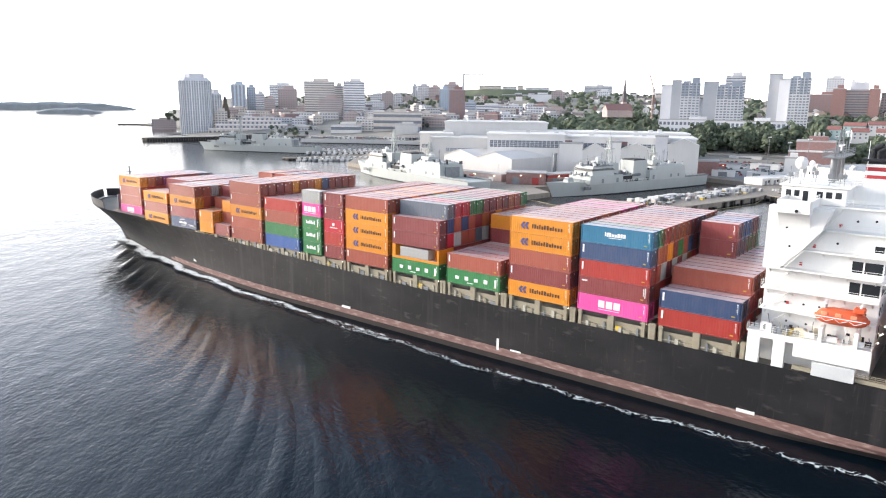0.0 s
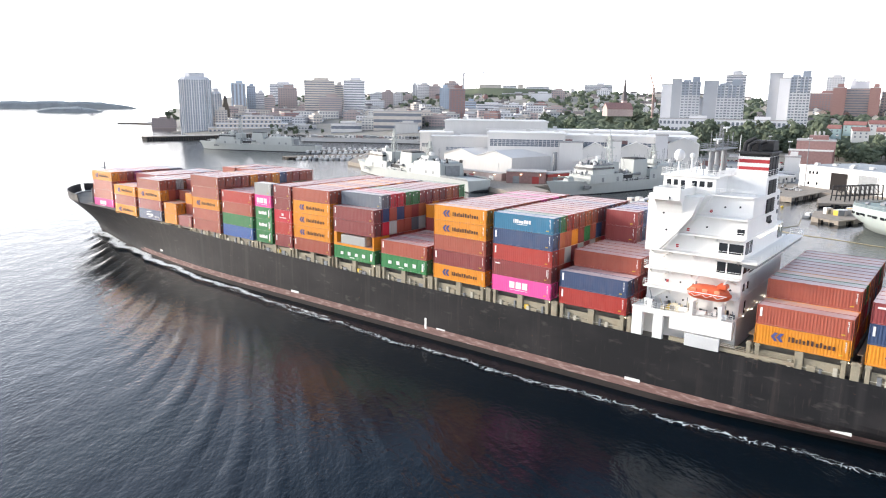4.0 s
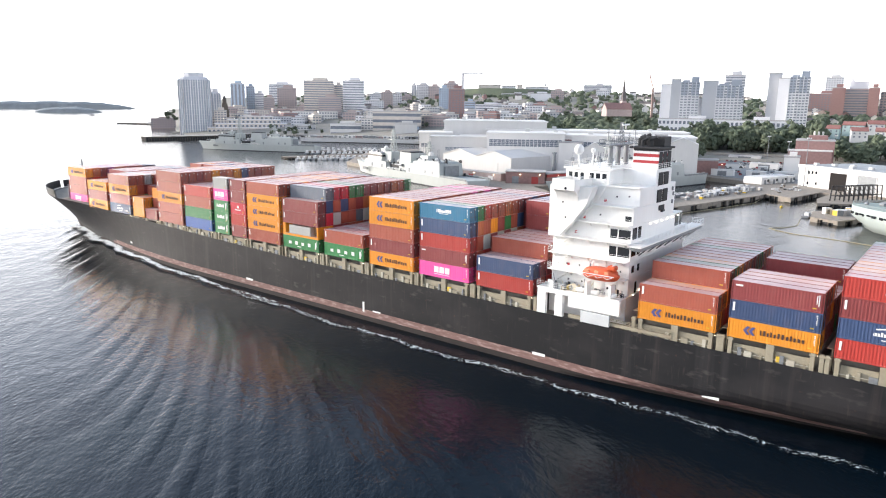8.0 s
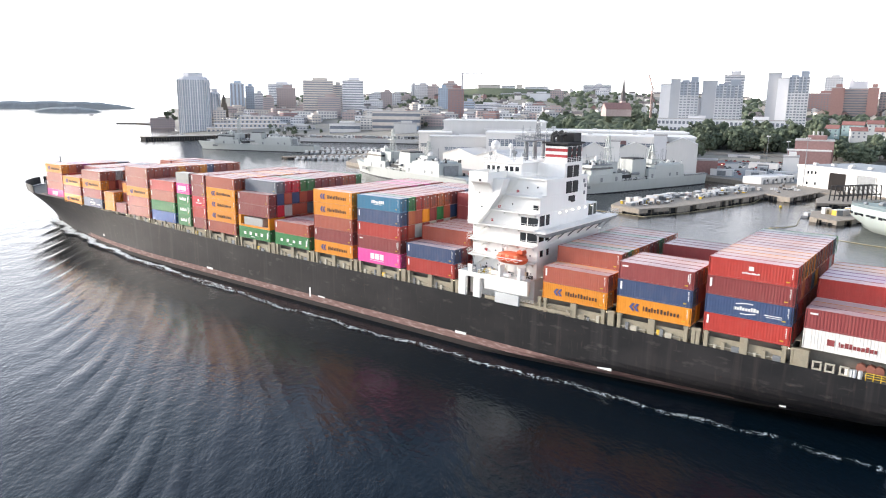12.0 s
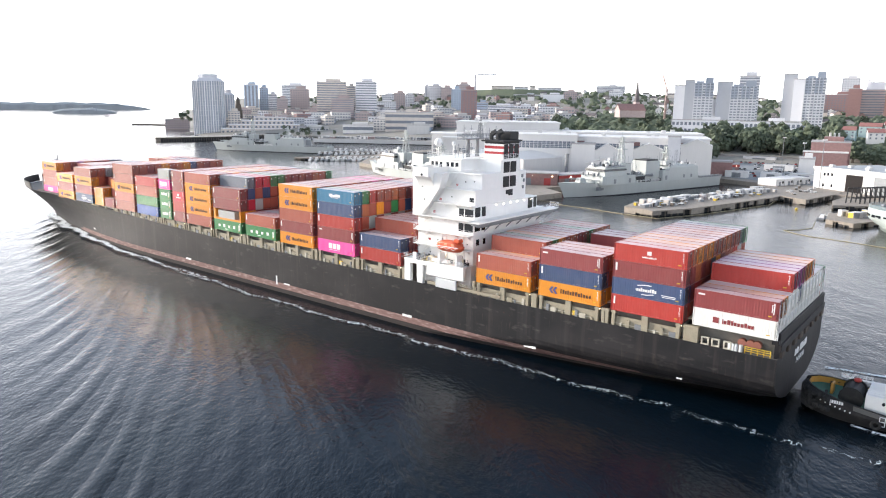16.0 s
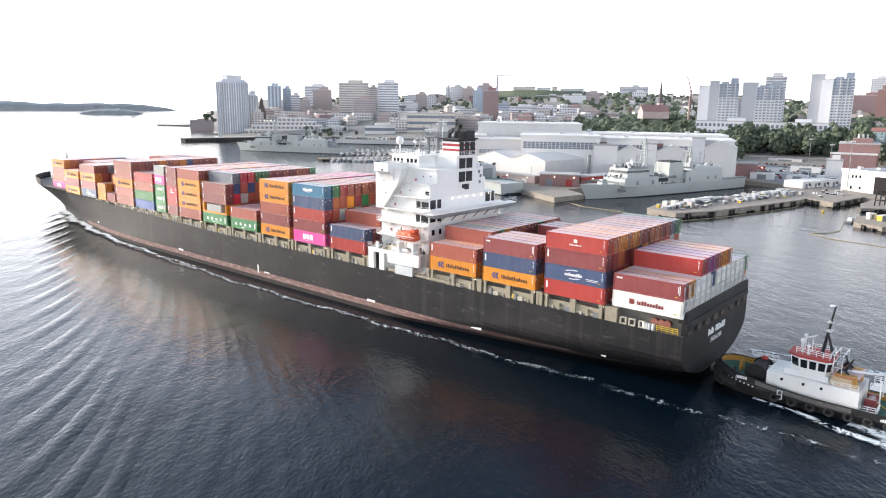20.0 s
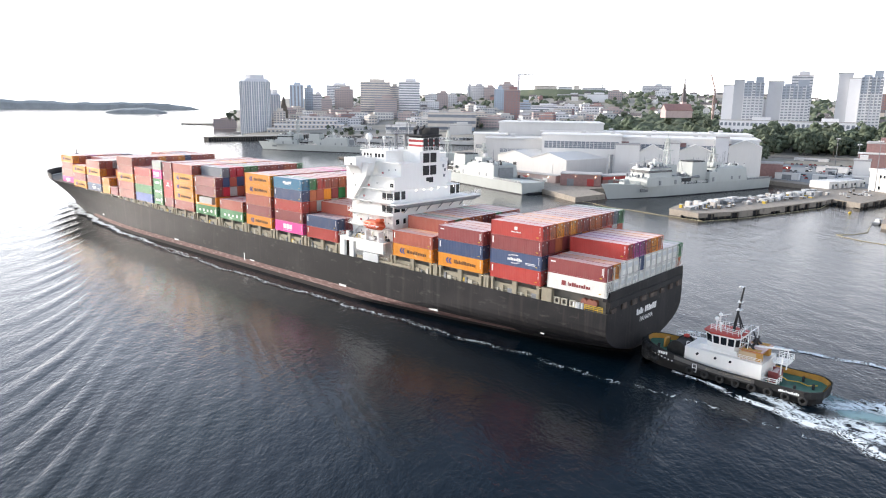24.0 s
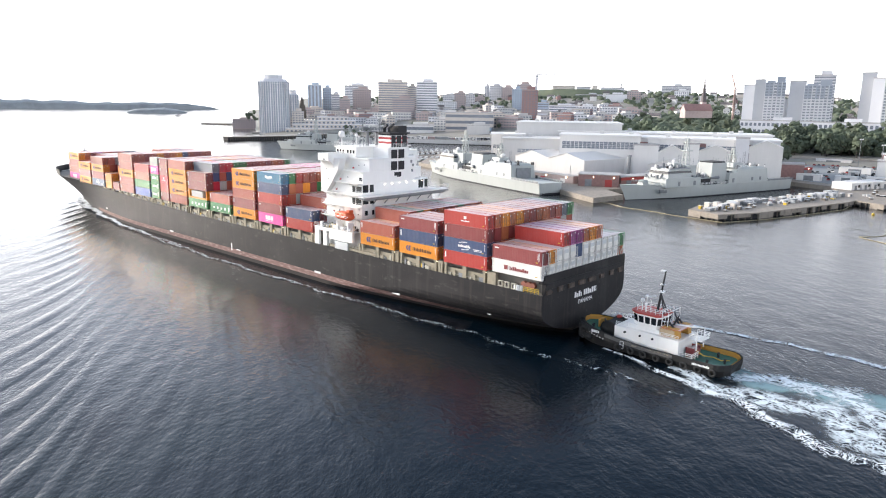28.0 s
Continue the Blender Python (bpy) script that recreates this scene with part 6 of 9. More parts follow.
def hall(x, y, turn, w, d, z0, z1, strips=(), doors=(), label="white flat-roofed dockyard workshop", wall=None, roof=None):
    """A dockyard hall: clad walls, flat roof with a deep edge, mullioned window strips and tall doors given as fractions of the front."""
    h = tagged(new("dockyard_hall"), label, "workshop")
    h.matrix_basis = pose(x, y, 0, 0, 0, turn)
    bm = bmesh.new()
    box(bm, -w / 2, w / 2, -d / 2, d / 2, z0, z1)
    part("wall", bm, wall or CLAD_WHITE, h)
    bm = bmesh.new()
    box(bm, -w / 2 - 0.8, w / 2 + 0.8, -d / 2 - 0.8, d / 2 + 0.8, z1, z1 + 1.1, 0.1)
    part("roof", bm, roof or CLAD_WHITE, h)
    for a, b, c, e in strips:
        xa, xb = -w / 2 + w * a, -w / 2 + w * b
        za, zb = z0 + (z1 - z0) * c, z0 + (z1 - z0) * e
        n = max(2, int((xb - xa) / 2.6))
        for k in range(n):
            bm = bmesh.new()
            box(bm, xa + (xb - xa) * k / n + 0.15, xa + (xb - xa) * (k + 1) / n - 0.15, -d / 2 - 0.06, -d / 2 + 0.1, za, zb)
            part("window_pane", bm, GLASS_BAND, h)
        bm = bmesh.new()
        for k in range(1, 4):
            zz = za + (zb - za) * k / 4
            box(bm, xa, xb, -d / 2 - 0.1, -d / 2 - 0.02, zz - 0.08, zz + 0.08)
        part("glazing_bar", bm, CLAD_WHITE, h)
    for a, mat in doors:
        xa = -w / 2 + w * a
        bm = bmesh.new()
        box(bm, xa, xa + 5.0, -d / 2 - 0.2, -d / 2 + 0.1, z0 + 4, z1 - 2)
        part("tall_door", bm, BRICK if mat is RED_PAINT else mat, h)
        bm = bmesh.new()
        for k in range(5):
            zz = z0 + 5 + (z1 - z0 - 8) * k / 5
            box(bm, xa + 0.4, xa + 4.6, -d / 2 - 0.28, -d / 2 - 0.18, zz, zz + (z1 - z0) * 0.08)
        part("door_glazing", bm, GLASS_BAND, h)
        for dx in (-1.2, 5.0):
            bm = bmesh.new()
            box(bm, xa + dx, xa + dx + 1.2, -d / 2 - 0.8, -d / 2 + 0.1, z0 + 3, z1)
            part("pilaster", bm, CLAD_WHITE, h)
    rnd = random.Random(int(x))
    for k in range(int(w / 22)):
        bm = bmesh.new()
        xx, yy = rnd.uniform(-w * 0.45, w * 0.4), rnd.uniform(-d * 0.3, d * 0.3)
        box(bm, xx, xx + 3, yy, yy + 2.2, z1 + 1.1, z1 + rnd.uniform(1.8, 3.2), 0.1)
        part("roof_unit", bm, CLAD_GREY, h)
    return h


def ribbed_tower(x, y, turn, w, d, z0, z1, label):
    """An office tower with cut corners, a shouldered crown and pale vertical ribs."""
    b = tagged(new("office_tower"), label, "building")
    b.matrix_basis = pose(x, y, 0, 0, 0, turn)
    def ring(s, cut):
        a, c = w / 2 * s, d / 2 * s
        k = cut * min(w, d)
        return [(-a + k, -c), (a - k, -c), (a, -c + k), (a, c - k), (a - k, c), (-a + k, c), (-a, c - k), (-a, -c + k)]
    top = z1 - (z1 - z0) * 0.12
    bm = bmesh.new()
    prism(bm, ring(1, 0.16), z0, top)
    part("shaft", bm, TOWER_PANE, b)
    bm = bmesh.new()
    prism(bm, ring(1, 0.16), top, z1 - 6, shrink=0.8)
    part("shoulder", bm, TOWER_GREY, b)
    bm = bmesh.new()
    prism(bm, ring(0.62, 0.16), z1 - 6, z1)
    part("crown", bm, TOWER_GREY, b)
    pts = ring(1.005, 0.16)
    for (xa, ya), (xb, yb) in zip(pts, pts[1:] + pts[:1]):
        n = max(1, round(math.dist((xa, ya), (xb, yb)) / 3.6))
        for j in range(n + 1):
            px, py = xa + (xb - xa) * j / n, ya + (yb - ya) * j / n
            bm = bmesh.new()
            box(bm, px - 0.7, px + 0.7, py - 0.7, py + 0.7, z0, top + 0.4)
            part("rib", bm, TOWER_WHITE if j % 3 == 0 else TOWER_GREY, b)
    floors_ = int((top - z0) / 3.7)
    for k in range(floors_):
        bm = bmesh.new()
        zz = z0 + 3 + k * 3.7
        prism(bm, ring(1.002, 0.16), zz, zz + 0.55)
        part("spandrel", bm, TOWER_GREY, b)
    return b


def waterfront_hotel(x, y, turn, w):
    """A low stepped building with an arcade and roof terraces."""
    b = tagged(new("waterfront_hotel"), "low beige stepped waterfront building with an arcade", "building")
    b.matrix_basis = pose(x, y, 0, 0, 0, turn)
    for k, (f, z0, z1, dd) in enumerate(((1.0, 0, 9, 0), (0.9, 9, 15, 6), (0.66, 15, 21, 12), (0.4, 21, 26, 16))):
        bm = bmesh.new()
        box(bm, -w * f / 2 + w * 0.04 * k, w * f / 2 + w * 0.04 * k, -22 + dd, 22, z0, z1, 0.2)
        part("storey_block", bm, BEIGE, b)
        bm = bmesh.new()
        box(bm, -w * f / 2 + w * 0.04 * k - 0.5, w * f / 2 + w * 0.04 * k + 0.5, -22.5 + dd, 22.5, z1, z1 + 0.8)
        part("cornice", bm, TOWER_WHITE, b)
        n = int(w * f / 6)
        for j in range(n):
            xx = -w * f / 2 + w * 0.04 * k + w * f * (j + 0.25) / n
            bm = bmesh.new()
            box(bm, xx, xx + w * f * 0.5 / n, -22.15 + dd, -21.9 + dd, z0 + (z1 - z0) * 0.25, z0 + (z1 - z0) * 0.72)
            part("arch" if k == 0 else "window", bm, GLASS_BAND, b)
    for j in range(14):
        bm = bmesh.new()
        ball(bm, (-w * 0.3 + j * w * 0.045, -5.5, 22.4), 0.22)
        part("terrace_lamp", bm, LAMP_GLOW, b)


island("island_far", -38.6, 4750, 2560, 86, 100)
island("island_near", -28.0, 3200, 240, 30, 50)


def block(x, y, turn, w, d, z0, z1, wall, style="bands", name="building", label="", floors=None, roof=ROOF_GREY, band=GLASS_BAND, top=True, columns=None):
    """A building: body, roof slab, parapet, plant room and windows floor by floor on the front and both sides."""
    b = tagged(new(name), label or "pale city building with rows of windows", "building")
    b.matrix_basis = pose(x, y, 0, 0, 0, turn)
    bm = bmesh.new()
    box(bm, -w / 2, w / 2, -d / 2, d / 2, z0, z1)
    part("wall", bm, wall, b)
    bm = bmesh.new()
    box(bm, -w / 2 - 0.3, w / 2 + 0.3, -d / 2 - 0.3, d / 2 + 0.3, z1, z1 + 0.9)
    part("roof", bm, roof, b)
    if top and w > 9:
        bm = bmesh.new()
        s = 0.5 if w < 60 else 0.25
        box(bm, -w * s / 2 + w * 0.06, w * s / 2 + w * 0.06, -d * 0.3, d * 0.3, z1 + 0.9, z1 + 0.9 + min(5, (z1 - z0) * 0.09 + 1))
        part("plant_room", bm, wall, b)
    if style == "plain":
        return b
    n = floors or max(2, int((z1 - z0 - 3) / 3.4))
    fh = (z1 - z0 - 2) / n
    if style in ("bands", "grid"):
        rows = bmesh.new()
        for k in range(n):
            za = z0 + 1.2 + k * fh + fh * 0.36
            zb = za + fh * 0.46
            if style == "bands":
                bm = bmesh.new()
                box(bm, -w / 2 + 0.5, w / 2 - 0.5, -d / 2 - 0.12, -d / 2 + 0.2, za, zb)
                box(bm, -w / 2 - 0.12, -w / 2 + 0.2, -d / 2 + 0.6, d / 2 - 0.6, za, zb)
                box(bm, w / 2 - 0.2, w / 2 + 0.12, -d / 2 + 0.6, d / 2 - 0.6, za, zb)
                part("window_band", bm, band, b)
            else:
                c = columns or max(2, int(w / 4.2))
                for j in range(c):
                    xa = -w / 2 + w * (j + 0.2) / c
                    box(rows, xa, xa + w * 0.6 / c, -d / 2 - 0.12, -d / 2 + 0.2, za, zb)
                cd = max(2, int(d / 5))
                for j in range(cd):
                    ya = -d / 2 + d * (j + 0.22) / cd
                    for s in (-1, 1):
                        box(rows, s * w / 2 - 0.14, s * w / 2 + 0.14, ya, ya + d * 0.5 / cd, za, zb)
        if style == "grid":
            tagged(part("glazing", rows, band, b, "small dark windows in rows"), kind="stuff")
        else:
            rows.free()
    elif style == "ribs":
        c = columns or max(3, int(w / 4))
        for j in range(c):
            xa = -w / 2 + w * (j + 0.25) / c
            bm = bmesh.new()
            box(bm, xa, xa + w * 0.5 / c, -d / 2 - 0.15, -d / 2 + 0.2, z0 + 4, z1 - 1.5)
            part("window_strip", bm, band, b)
        cd = max(3, int(d / 4))
        for j in range(cd):
            ya = -d / 2 + d * (j + 0.25) / cd
            bm = bmesh.new()
            for s in (-1, 1):
                box(bm, s * w / 2 - 0.15, s * w / 2 + 0.15, ya, ya + d * 0.5 / cd, z0 + 4, z1 - 1.5)
            part("window_strip", bm, band, b)
    return b


def apartment_tower(x, y, turn, w, d, z0, zs, z1, columns):
    """A slab of flats: slate-blue panels above, pale ones below, window bays floor by floor between white fins."""
    b = tagged(new("apartment_tower"), "tall apartment tower with slate-blue upper and pale lower panels", "apartment tower", group="apartment towers")
    b.matrix_basis = pose(x, y, 0, 0, 0, turn)
    for name, za, zb, mat in (("lower_wall", z0, zs, APT_LOWER), ("upper_wall", zs, z1, APT_UPPER)):
        bm = bmesh.new()
        box(bm, -w / 2, w / 2, -d / 2, d / 2, za, zb)
        part(name, bm, mat, b)
    for s in (-0.22, 0.25):
        bm = bmesh.new()
        box(bm, w * s - w * 0.2, w * s + w * 0.2, -d * 0.4, d * 0.3, z1, z1 + 2.2 + 4 * (s > 0))
        part("roof_house", bm, APT_UPPER, b)
    n = max(6, int((z1 - z0) / 3.0))
    fh = (z1 - z0 - 1) / n
    panes, rails = bmesh.new(), bmesh.new()
    for k in range(n):
        za = z0 + 0.6 + k * fh
        for j in range(columns):
            xa, xb = -w / 2 + w * (j + 0.16) / columns, -w / 2 + w * (j + 0.84) / columns
            if j % 3 == 2:
                box(rails, xa, xb, -d / 2 - 1.2, -d / 2 - 0.1, za + 0.1, za + fh * 0.4)
                box(panes, xa, xb, -d / 2 - 0.12, -d / 2 + 0.2, za + fh * 0.4, za + fh * 0.95)
            else:
                box(panes, xa, xb, -d / 2 - 0.12, -d / 2 + 0.2, za + fh * 0.40, za + fh * 0.86)
    tagged(part("glazing", panes, GLASS_BAND, b, "rows of dark windows"), kind="stuff")
    tagged(part("balcony_stack", rails, TOWER_GREY, b, "stacked pale balconies"), kind="stuff")
    for j in range(0, columns + 1, 2):
        bm = bmesh.new()
        xa = -w / 2 + w * j / columns
        box(bm, xa - 0.35, xa + 0.35, -d / 2 - 0.7, -d / 2 + 0.1, z0, z1 + 0.4)
        part("fin", bm, APT_LOWER, b)
    return b


def row_house(x, y, z, w, turn, seed):
    """A terrace of houses under one long red-brown roof."""
    h = tagged(new("row_house"), "pale terrace of houses under a red-brown shingle roof", "house", group="terraces on the hillside")
    h.matrix_basis = pose(x, y, z - 11.5, 0, 0, turn + (seed % 3 - 1) * 8)
    bm = bmesh.new()
    lofted(bm, [[(xx, py, pz) for py, pz in ((-5, -6), (5, -6), (5, 4.6), (0, 7.6), (-5, 4.6))] for xx in (-w / 2, w / 2)])
    part("wall", bm, (TEAL_WALL, CLAD_WHITE, CLAD_WHITE)[seed % 3], h)
    for s in (-1, 1):
        bm = bmesh.new()
        lofted(bm, [[(xx, s * 5.6, 4.3), (xx, 0, 7.7), (xx, 0, 8.0), (xx, s * 5.6, 4.6)] for xx in (-w / 2 - 0.4, w / 2 + 0.4)])
        part("roof_slope", bm, ROOF_RED, h)
    n = max(2, int(w / 4))
    for k in range(n):
        for zz in (-1.5, 1.7):
            bm = bmesh.new()
            xa = -w / 2 + w * (k + 0.5) / n
            box(bm, xa - 0.7, xa + 0.7, -5.08, -4.9, zz, zz + 1.5)
            part("window", bm, GLASS_BAND, h)


def citadel_hill(x, y, z):
    """A smooth grass-covered fortress hill with a low stone rampart on top."""
    bm = bmesh.new()
    rings = []
    for r, zz in ((250, z - 66), (190, z - 40), (140, z - 14), (118, z - 3), (104, z)):
        rings.append([(x + r * (1.0 + 0.12 * math.cos(2 * a)) * math.cos(a), y + r * 0.8 * math.sin(a), zz + 2 * noise.noise((math.cos(a) * 2, math.sin(a) * 2, zz * 0.1))) for a in (math.tau * k / 40 for k in range(40))])
    lofted(bm, rings)
    tagged(as_object("citadel_hill", bm, LAWN, smooth=True), "smooth grassy fortress hill above the town", "hill", kind="structure")
    f = tagged(new("rampart"), "low grey stone fortress buildings on the grassy hill", "fortress")
    for x0, x1, h in ((-82, -30, 7), (-26, 6, 5), (10, 22, 8), (30, 84, 4)):
        bm = bmesh.new()
        box(bm, x + x0, x + x1, y - 60, y - 48, z - 1, z + h)
        part("stone_range", bm, BEIGE if h > 5 else TOWER_GREY, f)
        bm = bmesh.new()
        box(bm, x + x0 - 0.5, x + x1 + 0.5, y - 60.5, y - 47.5, z + h, z + h + 1.5)
        part("range_roof", bm, SHINGLE, f)


ribbed_tower(-380, 1079, 19.4, 45.8, 48, -1.0, 89.5, "tall grey ribbed office tower with a shouldered crown")
ribbed_tower(-367, 1134, 17.9, 16.9, 34, -1.0, 68.2, "slender grey ribbed office tower by the water")
block(-410, 1408, 16.2, 27.6, 34, 10.0, 82.8, TOWER_BLUE, "ribs", label="blue glass office tower with white fins", columns=4)
block(-394, 1442, 15.3, 17.5, 30, 14.0, 78.5, TOWER_BLUE, "grid")
block(-367, 1408, 14.6, 17.2, 30, 14.0, 65.0, TOWER_GREY, "bands")
block(-335, 1354, 13.9, 19.7, 30, 14.0, 56.1, BROWN, "bands")
block(-367, 1596, 13.0, 53.8, 36, 18.0, 87.6, TOWER_WHITE, "bands", label="pale office tower with a flat top")
block(-311, 1401, 12.5, 36.6, 30, 14.0, 75.2, BROWN, "grid", label="tall dark brown brick tower")
block(-230, 1301, 10.0, 54.1, 42, 10.0, 86.5, BEIGE, "bands", label="broad beige office block with banded windows", floors=18)
block(-199, 1332, 8.5, 16.6, 34, 10.0, 80.0, BEIGE, "bands")
block(-161, 1259, 7.3, 37.1, 38, 8.0, 86.0, TOWER_WHITE, "bands", label="white office tower with dark window bands", floors=18)
block(-197, 1219, 9.2, 38.0, 30, 4.0, 56.3, BROWN, "bands")
block(-150, 1507, 5.7, 41.5, 30, 34.6, 54.0, TOWER_WHITE, "grid")
block(-164, 1707, 5.5, 30.9, 30, 44.2, 71.0, TOWER_GREY, "grid")
block(-122, 1508, 4.6, 23.7, 26, 35.3, 71.9, BROWN, "grid")
block(-107, 1004, 6.1, 22.2, 20, -1.0, 26.4, CLAD_WHITE, "grid", label="pale waterfront shed with windows")
block(-212, 1038, 11.5, 44.6, 20, -1.0, 13.1, CLAD_GREY, "grid", label="grey waterfront shed with windows")
block(-51, 976, 3.0, 32.6, 18, -1.0, 16.9, TOWER_BLUE, "plain", label="long blue-grey waterfront shed")
block(-104, 1570, 3.8, 19.8, 26, 38.8, 69.6, TOWER_GREY, "grid")
block(-85, 1611, 3.0, 22.9, 26, 41.3, 65.5, BROWN, "grid")
block(-75, 1758, 2.4, 11.1, 20, 48.6, 94.6, TOWER_GREY, "ribs")
block(-52, 1712, 1.8, 29.7, 26, 46.9, 93.5, TOWER_GREY, "grid")
block(-24, 1693, 0.8, 26.7, 26, 46.7, 89.4, BROWN, "grid")
block(-1, 1413, 0.0, 18.9, 26, 34.0, 79.2, TOWER_BLUE, "grid", label="tall pale blue-clad apartment tower")
block(13, 1463, -0.5, 29.9, 26, 36.9, 89.5, BROWN, "grid")
block(19, 1093, -1.0, 24.0, 26, 18.5, 70.2, BRICK, "grid", label="unfinished red brick tower under a crane")
block(42, 1161, -2.1, 17.4, 24, 23.1, 52.3, TOWER_BLUE, "bands")
block(80, 1262, -3.6, 47.7, 30, 29.6, 48.4, TOWER_WHITE, "bands", label="long low white building below the hill")
block(167, 1653, -5.8, 67.6, 24, 50.1, 74.1, TOWER_GREY, "grid")
block(204, 1501, -7.7, 42.2, 30, 44.9, 72.1, TOWER_WHITE, "plain")
block(248, 1555, -9.1, 29.0, 30, 48.6, 79.5, BROWN, "grid")
block(116, 1206, -5.5, 33.2, 24, 28.5, 47.8, TOWER_WHITE, "grid")
block(260, 1489, -9.9, 13.9, 24, 46.3, 61.1, BEIGE, "grid")
block(425, 1971, -12.2, 75.8, 34, 59.0, 104.8, TOWER_GREY, "bands", label="broad grey slab block on the hill")
block(373, 1671, -12.6, 30.9, 24, 55.5, 84.6, TOWER_WHITE, "grid")
waterfront_hotel(-301, 1079, 18.0, 118)
block(-347, 1094, 17.6, 18.2, 26, -1.0, 33.8, BEIGE, "grid")
block(-67, 1002, 3.8, 67.5, 40, 1.0, 36.4, BEIGE, "bands", label="long low brick and beige building", floors=4)
block(-51, 944, 3.1, 29.8, 30, -1.0, 21.0, CLAD_GREY, "plain")
block(-138, 987, 8.0, 42.7, 24, -1.0, 18.7, CLAD_WHITE, "bands", floors=2)
block(-506, 1268, 21.7, 41.2, 30, -1.0, 16.8, BROWN, "grid", label="low brown harbour building among trees")
block(-617, 1487, 22.6, 57.1, 20, -2.0, 1.9, CLAD_GREY, "plain", label="low pale harbour sheds on the shore")
hall(40, 547, -4.2, 75.3, 60, 2.0, 34.4, (), (), "large pale grey windowless shipyard hall", CLAD_GREY, CLAD_GREY)
hall(-6, 515, 0.7, 23.3, 30, 2.0, 26.4, ((0.05, 0.95, 0.62, 0.72),), (), "white shipyard office block")
hall(11, 499, -1.3, 38.3, 40, 2.0, 24.5, ((0.25, 0.75, 0.62, 0.72),), (), "pale grey workshop beside the hall", CLAD_GREY, CLAD_GREY)
hall(56, 480, -6.6, 51.0, 36, 2.0, 28.0, ((0.03, 0.97, 0.70, 0.87),), (), "white workshop with a long window strip")
hall(126, 478, -14.8, 83.5, 44, 2.0, 26.9, ((0.06, 0.41, 0.66, 0.86), (0.5, 0.74, 0.66, 0.86)), ((0.005, RED_PAINT), (0.43, RED_PAINT), (0.76, RED_PAINT)), "long white workshop with tall red doors")
hall(104, 518, -11.4, 141.9, 36, 2.0, 28.6, ((0.1, 0.5, 0.8, 0.92),), (), "white upper hall with a flat roof")
block(173, 476, -19.9, 27.6, 14, 0.0, 11.8, BRICK, "plain", name="shed", label="low dark red shed", top=False)
block(263, 842, -17.4, 12.0, 20, 12.0, 72.8, TOWER_WHITE, "plain", name="apartment_slab", label="white windowless end slab of an apartment tower", top=False)
block(273, 838, -18.0, 10.6, 26, 12.0, 78.4, APT_GREY, "plain", name="apartment_slab", label="grey windowless lift shaft of an apartment tower", top=False)
apartment_tower(286, 827, -19.1, 20.8, 18, 14.0, 60.6, 75.8, 5)
block(301, 829, -20.0, 8.0, 20, 12.0, 57.6, TOWER_WHITE, "plain", name="apartment_slab", label="white windowless end slab of an apartment tower", top=False)
block(309, 825, -20.6, 16.3, 26, 12.0, 76.6, APT_GREY, "plain", name="apartment_slab", label="grey windowless lift shaft of an apartment tower", top=False)
apartment_tower(325, 810, -21.9, 27.1, 18, 14.0, 58.4, 72.1, 7)
block(382, 936, -22.2, 24.4, 22, 16.0, 88.3, TOWER_GREY, "bands", label="grey banded office tower behind the apartments")
block(371, 799, -24.9, 13.5, 26, 12.0, 84.9, APT_GREY, "plain", name="apartment_slab", label="grey windowless lift shaft of an apartment tower", top=False)
block(376, 787, -25.6, 11.7, 20, 12.0, 79.2, TOWER_WHITE, "plain", name="apartment_slab", label="white windowless end slab of an apartment tower", top=False)
apartment_tower(388, 777, -26.5, 20.1, 18, 14.0, 64.2, 80.8, 6)
block(285, 807, -19.4, 75.6, 14, 10.0, 34.0, TOWER_WHITE, "grid", label="long low white apartment wing", floors=3)
block(328, 737, -24.0, 61.5, 14, 10.0, 34.2, TOWER_WHITE, "grid", label="long low white apartment wing", floors=3)
block(625, 1157, -28.4, 52.7, 30, 37.1, 71.7, BRICK, "grid", label="brick apartment block on the hill")
block(824, 1504, -28.7, 33.1, 30, 55.7, 112.9, TOWER_GREY, "grid", label="grey apartment block on the ridge")
block(568, 1023, -29.0, 16.7, 40, 30.1, 76.6, BRICK, "plain", label="red brick hospital wing with a flat roof")
block(593, 1020, -30.2, 31.1, 30, 30.6, 75.4, BROWN, "bands", label="brown glazed hospital block between brick wings", top=False)
block(606, 1001, -31.2, 13.3, 40, 30.1, 76.5, BRICK, "plain", label="red brick hospital wing with a flat roof")
block(601, 1031, -30.2, 23.7, 26, 31.2, 86.0, TOWER_WHITE, "plain", label="white sculpted plant block on the hospital roof", top=False)
block(590, 1029, -29.8, 4.2, 20, 30.9, 89.8, TOWER_WHITE, "plain", label="white sculpted plant block on the hospital roof", top=False)
block(675, 1009, -33.8, 92.0, 30, 32.2, 72.3, BROWN, "grid")
row_house(372, 674, 35.7, 14.2, -28.8, 1458)
row_house(398, 682, 39.1, 18.9, -30.2, 1494)
row_house(413, 673, 40.5, 13.8, -31.6, 1538)
row_house(382, 646, 34.6, 13.4, -30.6, 1508)
row_house(400, 635, 34.7, 16.4, -32.2, 1552)
citadel_hill(164, 1752, 86.7)
block(293, 552, -28.0, 26.8, 30, -1.0, 22.5, BRICK, "plain", name="boiler_house", label="red brick boiler house with a flat roof")
block(281, 536, -27.7, 30.0, 10, -1.0, 15.2, BRICK, "plain", name="boiler_house_wing", label="low brick wing of the boiler house", top=False, roof=CLAD_WHITE)
